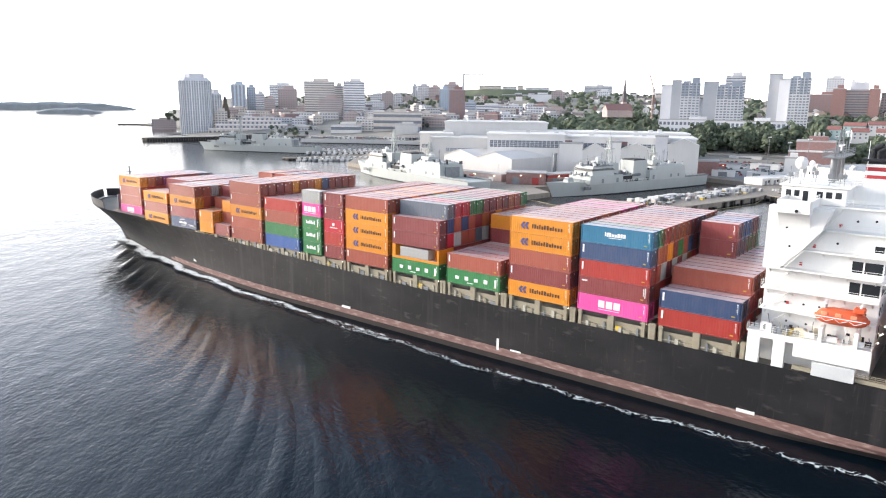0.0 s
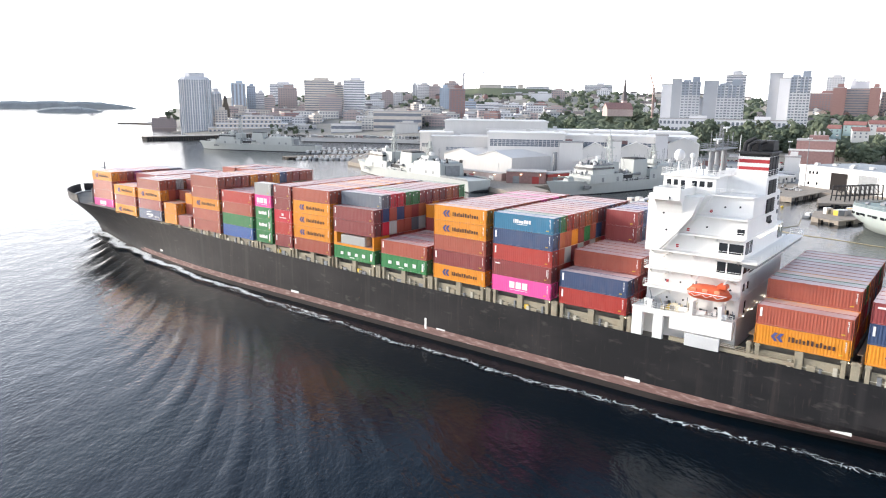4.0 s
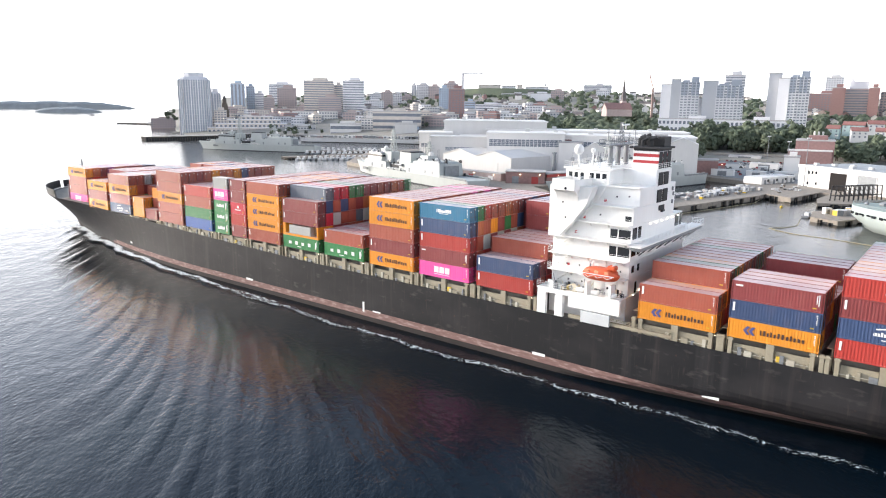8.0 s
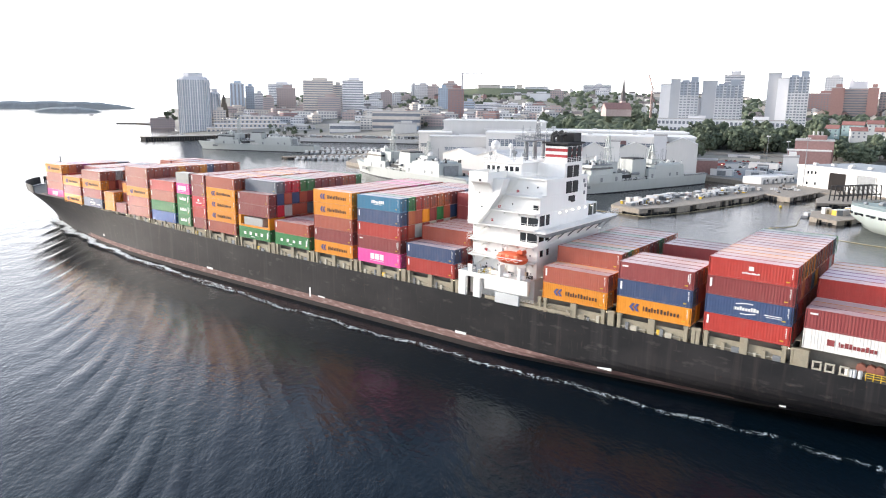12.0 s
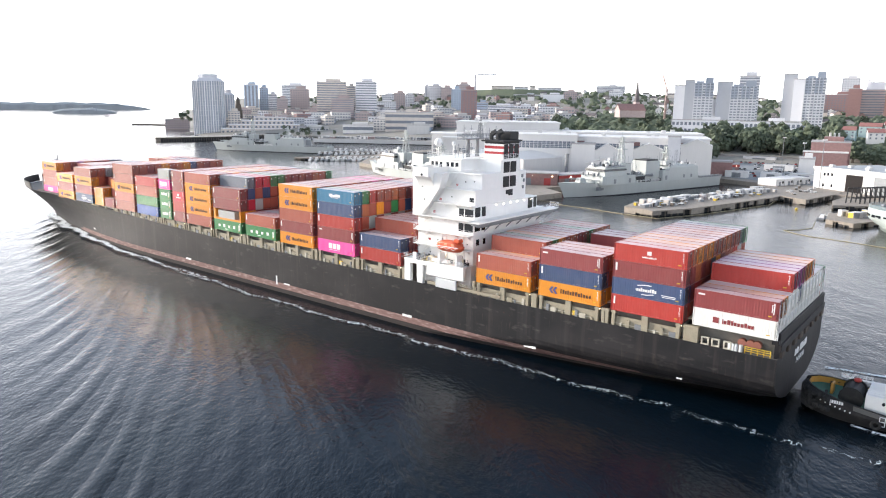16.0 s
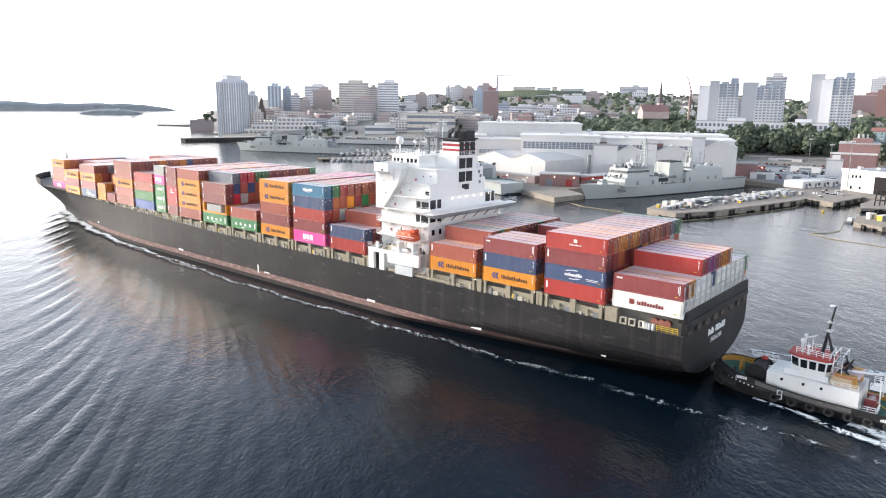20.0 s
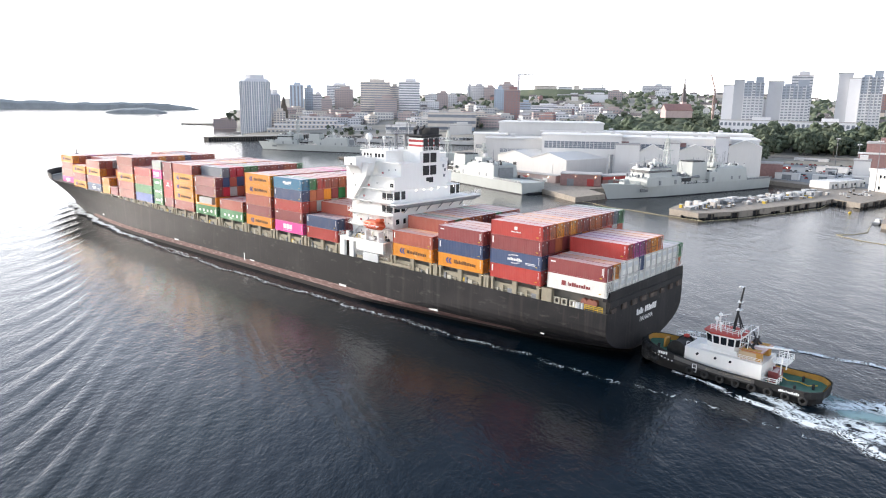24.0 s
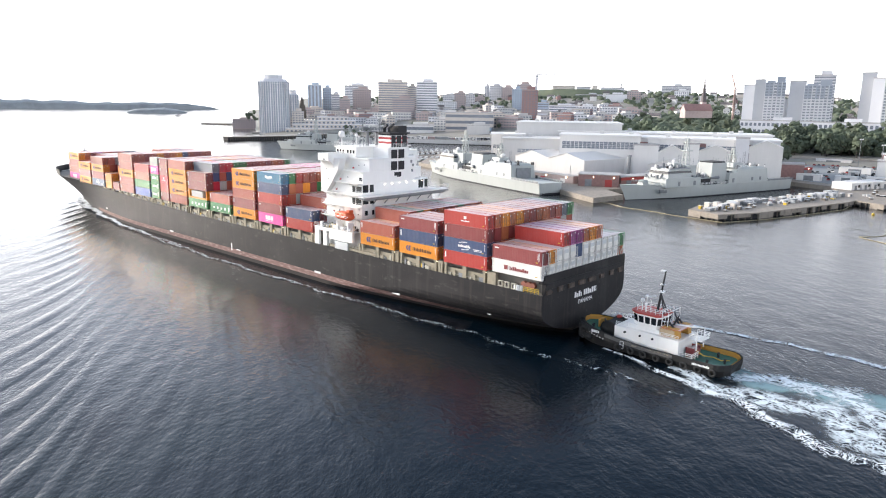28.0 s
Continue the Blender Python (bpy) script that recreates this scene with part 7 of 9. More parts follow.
block(236, 472, -26.5, 9.4, 16, -1.0, 14.8, CLAD_WHITE, "plain", name="store", label="small white store building beside the yard")


# ---- trees ----
def tree_kind(seed, height, spread):
    """Trunk with limbs, and a crown of many small ragged leaf clumps."""
    rnd = random.Random(seed)
    t = tagged(new("tree"), "leafy dark green broadleaf tree", "tree", group="trees on the shore")
    bm = bmesh.new()
    rod(bm, (0, 0, -1), (0, 0, height * 0.5), height * 0.03, 7, height * 0.016)
    tips = []
    for k in range(8):
        a = math.tau * k / 8 + rnd.uniform(-0.3, 0.3)
        z = height * rnd.uniform(0.28, 0.5)
        tip = (math.cos(a) * spread * rnd.uniform(0.4, 0.8), math.sin(a) * spread * rnd.uniform(0.4, 0.8), z + height * rnd.uniform(0.15, 0.4))
        rod(bm, (0, 0, z), tip, height * 0.013, 5, height * 0.005)
        tips.append(tip)
    part("trunk", bm, BARK, t)
    bm = bmesh.new()
    for k in range(46):
        a, q = rnd.uniform(0, math.tau), rnd.random() ** 0.6
        up = rnd.random()
        r = spread * q * (0.55 + 0.5 * math.sin(math.pi * min(1, up * 0.9 + 0.12)))
        c = Vector((math.cos(a) * r, math.sin(a) * r, height * (0.3 + 0.66 * up)))
        size = height * rnd.uniform(0.06, 0.12)
        made = bmesh.ops.create_icosphere(bm, subdivisions=1, radius=size, matrix=Matrix.Translation(c) @ pose(0, 0, 0, rnd.uniform(0, 90), rnd.uniform(0, 90), 0))
        for v in made["verts"]:
            v.co += (v.co - c) * rnd.uniform(-0.45, 0.6)
    part("crown", bm, LEAF, t)
    return t


KINDS = [tree_kind(k, 11 + 1.5 * (k % 4), 4.2 + 0.7 * (k % 3)) for k in range(6)]
rnd_tree = random.Random(5)
planted = 0


def plant(x, y, z=None, scale=None):
    global planted
    z = ground_z(x, y) if z is None else z
    k = KINDS[planted % 6] if planted >= 6 else None
    m = pose(x, y, z - 0.3, 0, 0, rnd_tree.uniform(0, 360))
    s = scale or rnd_tree.uniform(1.0, 1.7)
    if planted < 6:
        ob = KINDS[planted]
        ob.matrix_basis = m
        ob.scale = (1, 1, 1)
    else:
        ob = copy_thing(k, m)
        ob.scale = (s, s, s * rnd_tree.uniform(0.85, 1.1))
    planted += 1
    return ob


def tree_belt(b0, b1, d0, d1, count, scale=None):
    for _ in range(count):
        b, d = radians(rnd_tree.uniform(b0, b1)), rnd_tree.uniform(d0, d1)
        plant(d * math.sin(b), d * math.cos(b), scale=scale)


tree_belt(19.5, 28.5, 685, 790, 110)
tree_belt(28.5, 36, 640, 700, 44, 1.15)
tree_belt(-21.6, -19.6, 1260, 1420, 16, 0.7)
tree_belt(-14, 7, 985, 1110, 60, 0.55)
tree_belt(8.0, 20, 600, 760, 110)
tree_belt(8, 30, 820, 1100, 45, 1.2)


# ---- far woods and roofs between the towers, uncounted ----
def far_woods():
    rnd = random.Random(9)
    verts, faces = [], []
    ico = bmesh.new()
    bmesh.ops.create_icosphere(ico, subdivisions=1, radius=1.0)
    ico.verts.ensure_lookup_table()
    base = [v.co.copy() for v in ico.verts]
    tri = [tuple(v.index for v in f.verts) for f in ico.faces]
    ico.free()
    for k in range(4700):
        if k < 2600:
            b, d = radians(rnd.uniform(-15, 40)), rnd.uniform(1150, 2600)
        else:                                     # the nearer slope, clear of the flats
            b, d = radians(rnd.uniform(8.5, 40)), rnd.uniform(700, 1150)
            if 16.5 < math.degrees(b) < 28 and 730 < d < 900:
                continue
        if math.degrees(b) < 8 and d < 1350:
            continue
        x, y = d * math.sin(b), d * math.cos(b)
        z, s = ground_z(x, y), rnd.uniform(3.5, 7.5)
        first = len(verts)
        for v in base:
            j = rnd.uniform(0.7, 1.35)
            verts.append((x + v.x * s * j, y + v.y * s * j, z + 2.5 + v.z * s * 0.8 * j))
        faces += [tuple(first + i for i in f) for f in tri]
    me = bpy.data.meshes.new("far_woods")
    me.from_pydata(verts, [], faces)
    me.materials.append(LEAF)
    tagged(new("far_woods", me), "dark green woods scattered over the far hillside", "woods", kind="stuff")


far_woods()


# ---- warships alongside ----
def frigate(x, y, turn, label):
    """A grey frigate: raked bow, stepped bridge, lattice mast, square funnel, hangar and flight deck. x towards the bow."""
    f = tagged(new("frigate"), label, "warship", group="warships in the dockyard")
    f.matrix_basis = pose(x, y, 0, 0, 0, turn)
    bm = bmesh.new()
    rings = []
    for i in range(33):
        u = -1 + 2 * i / 32
        top = 6.2 + 0.4 * max(0, u) + 3.0 * max(0, u - 0.35) ** 1.4
        b = 8.1 * (1 - max(0, (u - 0.25) / 0.75) ** 2.0) if u > 0.25 else 8.1 - 0.9 * max(0, (-u - 0.6) / 0.4)
        bl = b * (0.92 - 0.35 * max(0, u - 0.4))
        b = max(b, 0.12)
        rk = 5.0 * max(0, u - 0.7) / 0.3
        rings.append([(64 * u + rk, b, top), (64 * u + rk * 0.4, (b + bl) / 2, top * 0.5), (64 * u, bl, 0.0), (63 * u, bl * 0.8, -2), (63 * u, -bl * 0.8, -2), (64 * u, -bl, 0), (64 * u + rk * 0.4, -(b + bl) / 2, top * 0.5), (64 * u + rk, -b, top)])
    lofted(bm, rings)
    part("hull", bm, NAVY_GREY, f)
    bm = bmesh.new()
    rings2 = []
    for r in rings:
        rings2.append([(r[2][0], r[2][1] * 1.004 + 0.02, 0.9), (r[2][0], r[2][1] * 1.004 + 0.02, -0.5), (r[5][0], r[5][1] * 1.004 - 0.02, -0.5), (r[5][0], r[5][1] * 1.004 - 0.02, 0.9)])
    lofted(bm, rings2)
    part("boot_topping", bm, BLACK, f)
    def house(name, x0, x1, w, z0, z1, slope=0.92, mat=NAVY_GREY, note=""):
        bm = bmesh.new()
        prism(bm, [(x0, w), (x0, -w), (x1, -w), (x1, w)], z0, z1, shrink=slope)
        return part(name, bm, mat, f, note)
    house("bridge_base", 17, 44, 7.9, 6.0, 10.6, 0.97)
    house("bridge", 24, 41.5, 6.9, 10.6, 15.4, 0.88)
    house("bridge_roof", 24.5, 40, 6.5, 15.3, 15.7, 0.98, STEEL, "darker bridge roof")
    house("director_house", 27, 33, 2.6, 15.4, 18.0, 0.85)
    house("mast_house", 17, 25, 4.2, 10.4, 16.5)
    house("waist", -8, 18, 5.2, 6.0, 9.6)
    house("funnel", -7, 6, 5.4, 8.0, 17.4, 0.90)
    house("funnel_louvre", -6.2, 5.2, 5.05, 14.0, 17.0, 0.96, STEEL, "dark louvred funnel casing")
    house("funnel_cap", -5.5, 4.5, 4.6, 17.3, 18.1, 0.95, BLACK)
    house("side_bulkhead", -13, -6, 7.9, 6.0, 11.8, 0.96)
    house("hangar", -40, -12, 7.9, 6.0, 13.4, 0.93)
    house("hangar_roof", -38, -15, 6.6, 13.3, 14.4, 0.9)
    house("after_mast_house", -22, -14, 3.6, 14.2, 16.6)
    house("gun_mount", 50, 54.5, 2.0, 7.4, 9.9, 0.7)
    house("breakwater", 46.5, 47.2, 6.0, 7.0, 8.5, 1.0)
    for px, sy in ((-26, 7.62), (-33, 7.62), (-9.5, 7.75), (34, 7.8), (22, 7.8)):
        for s in (1, -1):
            bm = bmesh.new()
            box(bm, px - 0.8, px + 0.8, s * sy - 0.2, s * sy + 0.2, 6.6, 8.9)
            part("bulkhead_door", bm, STEEL, f)
    # flat black panels draw the shade inside the boat recesses
    for px in (9.0, 13.5):
        for s in (1, -1):
            bm = bmesh.new()
            box(bm, px - 2.6, px + 2.6, s * 5.2 - 0.15, s * 5.2 + 0.15, 6.6, 9.2)
            part("boat_bay_shade", bm, BLACK, f)
    for k in range(8):
        for s in (1, -1):
            bm = bmesh.new()
            rod(bm, (-4 + k * 2.6, s * 7.2, 7.0), (-2.4 + k * 2.6, s * 7.2, 7.0), 0.5, 8)
            part("raft_canister", bm, CLAD_WHITE, f)
    for k in range(9):
        for s in (1, -1):
            bm = bmesh.new()
            box(bm, -64 + k * 2.7, -61.6 + k * 2.7, s * 7.9 - 0.06, s * 7.9 + 0.06, 6.2, 7.1)
            part("safety_net", bm, STEEL, f)
    bm = bmesh.new()
    prism(bm, [(23.6, 6.75), (23.6, -6.75), (41.9, -6.75), (41.9, 6.75)], 13.2, 14.3, shrink=0.965)
    part("bridge_window_band", bm, DARK_GLASS, f)
    bm = bmesh.new()
    box(bm, -40.4, -40.0, -4.6, 4.6, 6.4, 12.2)
    part("hangar_door", bm, STEEL, f)
    bm = bmesh.new()
    rod(bm, (51, 0, 8.9), (58, 0, 9.8), 0.2)
    part("gun_barrel", bm, STEEL, f)
    for xm, zb, zt in ((21, 15.5, 31), (-18, 16, 25)):
        bm = bmesh.new()
        for sx in (-1.6, 1.6):
            for sy in (-1.6, 1.6):
                rod(bm, (xm + sx, sy, zb), (xm + sx * 0.3, sy * 0.3, zt), 0.24, 4)
        for k in range(6):
            z, g = zb + (zt - zb) * k / 6, 1 - 0.7 * k / 6
            g2 = 1 - 0.7 * (k + 1) / 6
            z2 = zb + (zt - zb) * (k + 1) / 6
            for sx, sy, tx, ty in ((-1, -1, 1, -1), (1, -1, 1, 1), (1, 1, -1, 1), (-1, 1, -1, -1)):
                rod(bm, (xm + 1.6 * g * sx, 1.6 * g * sy, z), (xm + 1.6 * g2 * tx, 1.6 * g2 * ty, z2), 0.15, 4)
        box(bm, xm - 2, xm + 2, -2.4, 2.4, zb + (zt - zb) * 0.55, zb + (zt - zb) * 0.58)
        rod(bm, (xm, -3, zt - 2.4), (xm, 3, zt - 2.4), 0.1)
        rod(bm, (xm, 0, zt), (xm, 0, zt + 4), 0.08)
        part("lattice_mast", bm, NAVY_GREY, f)
    for q in ((30, 0, 18.6, 1.3), (10, 3, 11.3, 1.2), (10, -3, 11.3, 1.2), (-20, 0, 17.6, 1.6), (38, 5.0, 16.3, 0.9), (38, -5.0, 16.3, 0.9), (-30, 3, 15.2, 1.0)):
        bm = bmesh.new()
        ball(bm, q[:3], q[3])
        part("radome", bm, CLAD_WHITE, f, "pale radar dome")
    for s in (7.7, -7.7):
        for line in ([(-62, s * 0.93, 6.3), (-39, s, 6.3)], [(-16, s, 6.3), (14, s, 6.3)], [(44, s * 0.83, 7.4), (58, s * 0.35, 9.0)]):
            bm = bmesh.new()
            rail(bm, line, 1.1, 0.08, 2.4)
            part("railing", bm, NAVY_GREY, f)
    for xx, s in ((4, 6.0), (4, -6.0), (-10, 6.0), (-10, -6.0)):
        bm = bmesh.new()
        rod(bm, (xx - 3, s, 9.6), (xx + 3, s, 9.6), 0.9, 8, 0.5)
        part("boat", bm, STEEL, f)
    rnd = random.Random(int(x))
    bm = bmesh.new()
    for k in range(150):
        px = rnd.choice([rnd.uniform(-8, 20), rnd.uniform(-40, 46)])
        zb = 13.2 if px < -13 else 11.7 if px < -8 else 9.5 if px < 17 else 10.5 if not 24 < px < 41 else 15.4
        if -7 < px < 6:
            continue
        py, sz = rnd.uniform(-6.2, 6.2) * (0.75 if 9 < zb < 10 or zb > 14 else 1), rnd.uniform(0.2, 0.9)
        box(bm, px - sz, px + sz, py - sz * 0.7, py + sz * 0.7, zb - 0.1, zb + rnd.uniform(0.5, 2.2))
    for k in range(40):
        px, py = rnd.uniform(-38, 44), rnd.uniform(-5, 5)
        rod(bm, (px, py, 8.5), (px, py, rnd.uniform(15, 23)), rnd.uniform(0.07, 0.14), 4)
    tagged(part("deck_fitting", bm, STEEL, f, "crowded grey deck fittings and aerials"), kind="stuff")
    for mat, count_, tone in ((BLACK, 70, "dark vents, reels and doors about the decks"), (CLAD_WHITE, 60, "white canisters and lockers about the decks")):
        bm = bmesh.new()
        for k in range(count_):
            px, s, sz = rnd.uniform(-42, 45), rnd.choice((1, -1)), rnd.uniform(0.2, 0.6)
            if rnd.random() < 0.5:
                box(bm, px - sz, px + sz, s * 7.3 - 0.4, s * 7.3 + 0.4, 6.2, 6.3 + rnd.uniform(0.5, 1.6))
            else:
                zb = 14.2 if px < -13 else 11.7 if px < -8 else 9.5 if px < 17 else 10.5 if not 24 < px < 41 else 15.6
                py = s * rnd.uniform(3.0, 5.0)
                box(bm, px - sz, px + sz, py - sz * 0.7, py + sz * 0.7, zb - 0.3, zb + rnd.uniform(0.4, 1.4))
        tagged(part("deck_stowage", bm, mat, f, tone), kind="stuff")
    bm = bmesh.new()
    for s in (1, -1):
        bars(bm, 42, 47.5, 3.4, 5.2, 8, s * 6.9, 0.35)
    part("pennant_bars", bm, STEEL, f)
    return f


frigate(108.5, 400, 216.4, "grey frigate moored at the quay with lattice mast")
frigate(-19.5, 433, 124.5, "pale grey frigate with square funnel and open flight deck").scale = (1.07, 1.07, 1.0)
frigate(-183, 693, 164.0, "grey frigate lying off the naval floats")

# support ship: her broad rounded counter stern overhangs the basin
pv = tagged(new("support_ship"), "pale grey ship with a broad rounded stern and mooring openings", "ship")
pv.matrix_basis = pose(177, 237, 0, 0, 0, -84)


def stern_ring(u):
    """Half-breadth at rail, knuckle, lower counter and waterline; u runs from the stern (-1) to the bow (1)."""
    q = (u + 1) / 0.30
    end = math.sqrt(max(0.0, 1 - (1 - min(1, q)) ** 2))
    bow = 1 - max(0, (u - 0.5) / 0.5) ** 2
    top = 11.2 * max(0.02, end) * max(0.02, bow)
    low = 10.0 * max(0.01, min(1, (u + 0.97) / 0.34)) ** 0.7 * max(0.02, bow) if u > -0.97 else 0.1
    return top, low


bm = bmesh.new()
rings = []
for i in range(49):
    u = -1 + 2 * (i / 48) ** 1.35
    a, c = stern_ring(u)
    lift = 1.7 * max(0, 1 - (u + 1) / 0.42)
    half = [(45 * u, a, 9.3), (45 * u, a * 1.01, 7.6), (45 * u + 0.6 * (u < -0.9), a * 0.97, 5.2), (45 * u + 1.2 * (u < -0.9), (a + c) / 2.06, 2.9 + lift * 0.5), (45 * u + 1.6 * (u < -0.9), c * 0.86, 0.9 + lift), (45 * u, c * 0.5, -1.5)]
    rings.append(half + [(x, -y, z) for x, y, z in reversed(half)])
lofted(bm, rings)
part("hull", bm, SHIP_PALE, pv, smooth=True)
for k in range(15):
    for s in (1, -1):
        u = -0.975 + 0.05 * k + 0.006 * (k % 3)
        a0, a1 = stern_ring(u)[0], stern_ring(u + 0.03)[0]
        ang = math.degrees(math.atan2((a1 - a0) * s, 45 * 0.03))
        bm = bmesh.new()
        for q in (0, 1.15) if k % 3 else (0,):
            box(bm, q, q + 0.95, -0.08, 0.10, 6.0 + 0.3 * (k % 2), 7.0)
        ob = part("mooring_opening", bm, DARK_GLASS, pv)
        ob.matrix_basis = pose(45 * u, s * (a0 + 0.02), 0, 0, 0, ang)
bm = bmesh.new()
line = [(45 * u, stern_ring(u)[0] - 0.2, 9.3) for u in (-1 + 0.02 * j * (1 + j * 0.03) for j in range(30))]
rail(bm, line, 1.1, 0.06, 1.5)
rail(bm, [(x, -y, z) for x, y, z in line], 1.1, 0.06, 1.5)
part("railing", bm, SHIP_PALE, pv)
bm = bmesh.new()
prism(bm, [(-8, 8.6), (18, 8.6), (18, -8.6), (-8, -8.6)], 9.25, 13.4, shrink=0.95)
part("deckhouse", bm, SHIP_PALE, pv)
bm = bmesh.new()
lofted(bm, [[(45 * u, stern_ring(u)[0] - 0.35, 9.32), (45 * u, stern_ring(u)[0] - 0.35, 9.36), (45 * u, -stern_ring(u)[0] + 0.35, 9.36), (45 * u, -stern_ring(u)[0] + 0.35, 9.32)] for u in (-0.99 + 0.03 * j for j in range(34))])
part("deck_cover", bm, DECK_GREEN, pv, "grey-green painted deck")
for q in ((-38, 4, 0.8), (-38, -4, 0.8), (-34, 0, 1.2), (-30, 6, 0.7)):
    bm = bmesh.new()
    rod(bm, (q[0] - q[2], q[1], 9.9), (q[0] + q[2], q[1], 9.9), q[2] * 0.7, 9)
    part("mooring_winch", bm, STEEL, pv)

# ---- jetties and floats ----
def inset(outline, by):
    """The outline drawn in by a distance, corner by corner."""
    n = len(outline)
    area = sum(outline[i][0] * outline[(i + 1) % n][1] - outline[(i + 1) % n][0] * outline[i][1] for i in range(n))
    s, res = (1 if area > 0 else -1), []
    for i in range(n):
        p, a, b = Vector(outline[i]), Vector(outline[i - 1]), Vector(outline[(i + 1) % n])
        e, f = (p - a).normalized(), (b - p).normalized()
        d = (Vector((-e.y, e.x)) + Vector((-f.y, f.x))) * s
        res.append(tuple(p + d.normalized() * by))
    return res


def jetty(name, outline, top, label, worn=False):
    """A deck on piles with a worn edge beam, fender boards and a black core that draws the shade below."""
    j = tagged(new(name), label, "jetty")
    bm = bmesh.new()
    flat_fill(bm, outline, top - 0.55, top)
    part("deck", bm, QUAY_WORN if worn else TIMBER if "float" in name else CONCRETE, j)
    bm2, bm3 = bmesh.new(), bmesh.new()
    rnd = random.Random(len(outline))
    pile_line = inset(outline, 0.5)
    for a, b, a2, b2 in zip(outline, outline[1:] + outline[:1], pile_line, pile_line[1:] + pile_line[:1]):
        L = math.dist(a, b)
        ang = math.degrees(math.atan2(b[1] - a[1], b[0] - a[0]))
        for i in range(max(1, int(L / 3.2))):
            q = Vector(a2).lerp(Vector(b2), i / max(1, int(L / 3.2)))
            rod(bm2, (q.x, q.y, -3), (q.x, q.y, top - 0.5), 0.32, 7)
        x = 0.2
        while worn and x < L - 1:
            w = min(rnd.uniform(1.5, 7.0), L - x)
            box(bm3, x, x + w, -0.12, 0.3, rnd.uniform(-0.4, 1.0), top - rnd.uniform(0.05, 0.35), turn=pose(a[0], a[1], 0, 0, 0, ang))
            x += w + rnd.choice([0.06, rnd.uniform(2.0, 6.0), rnd.uniform(4.0, 8.0)])
        while not worn and x < L - 1:
            w = rnd.uniform(0.6, 3.4)
            if rnd.random() < 0.62:
                box(bm3, x, min(L, x + w), -0.16, 0.16, top - rnd.uniform(0.9, 2.2), top - rnd.uniform(-0.25, 0.1), turn=pose(a[0], a[1], 0, 0, 0, ang))
            x += w + rnd.uniform(0.1, 1.6)
    tagged(part("piling", bm2, TIMBER, j), kind="stuff")
    tagged(part("edge_boarding", bm3, QUAY_WORN if worn else TIMBER, j, "worn uneven edge boards"), kind="stuff")
    # black block fills the space under the deck as painted shade
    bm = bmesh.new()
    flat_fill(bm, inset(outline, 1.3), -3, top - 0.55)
    part("under_deck_shade", bm, BLACK, j)
    return j


jetty("finger_jetty", [(77, 314), (86, 300), (106, 310), (128, 327), (163, 355), (169, 362), (175, 346.5), (209, 377), (214, 388), (198, 433), (177, 403), (158, 389), (122, 358), (103, 342), (85, 328)], 2.74, "weathered concrete finger jetty cluttered with stores", True)
jetty("trestle_platform", [(181, 333), (200, 331), (217, 343), (226, 352), (207, 369), (190, 350)], 2.0, "dark timber platform carrying steel trestles", True)
jetty("small_jetty", [(155, 289), (160.5, 278), (172, 284), (190, 296), (204, 316), (187, 313), (165, 306)], 2.0, "small worn brown jetty beside the basin", True)
jetty("far_pier", [(-372, 858), (-360, 846), (-296, 905), (-262, 990), (-290, 1000), (-318, 930)], 4.5, "long dark timber pier off the waterfront")
jetty("naval_float", [(-140, 600), (-132, 588), (-66, 598), (-60, 640), (-78, 645)], 1.6, "low dark floating pier for small craft")
jetty("naval_float", [(-130, 662), (-60, 668), (-60, 690), (-130, 682)], 1.6, "low dark floating pier for small craft")
long_quay = jetty("long_quay", [(-176, 862), (-73, 848), (-22, 836), (-16, 866), (-70, 880), (-172, 894)], 5.5, "long pale concrete quay behind the naval floats")
bm = bmesh.new()
for (xa, ya), (xb, yb) in (((-176, 861.6), (-73, 847.6)), ((-73, 847.6), (-22, 835.6))):
    box(bm, 0, math.dist((xa, ya), (xb, yb)), -0.3, 0.3, 0.6, 5.2, turn=pose(xa, ya, 0, 0, 0, math.degrees(math.atan2(yb - ya, xb - xa))))
part("quay_face", bm, CLAD_GREY, long_quay)
jetty("low_breakwater", [(-690, 1480), (-640, 1465), (-410, 1290), (-400, 1330), (-600, 1500)], 2.2, "low pale breakwater at the harbour mouth")

SMALL = random.Random(17)


def workboat(n):
    b = tagged(new("workboat"), f"small {('white', 'pale grey', 'dark grey')[n % 3]} workboat moored at a float", "boat", group="small craft at the floats")
    bm = bmesh.new()
    rings = []
    for i in range(9):
        u = -1 + 2 * i / 8
        w = 1.4 * (1 - max(0, u) ** 2.2) + 0.05
        rings.append([(4 * u, w, 1.0 + 0.4 * max(0, u)), (4 * u, w * 0.7, -0.3), (4 * u, -w * 0.7, -0.3), (4 * u, -w, 1.0 + 0.4 * max(0, u))])
    lofted(bm, rings)
    part("hull", bm, (CLAD_WHITE, CLAD_GREY, STEEL)[n % 3], b)
    bm = bmesh.new()
    prism(bm, [(1.2, 0.9), (-1.8, 0.9), (-1.8, -0.9), (1.2, -0.9)], 1.0, 2.7, shrink=0.85)
    part("cabin", bm, CLAD_WHITE, b)
    bm = bmesh.new()
    box(bm, -1.2, 1.0, -0.84, 0.84, 1.9, 2.35)
    part("windscreen", bm, DARK_GLASS, b)
    return b


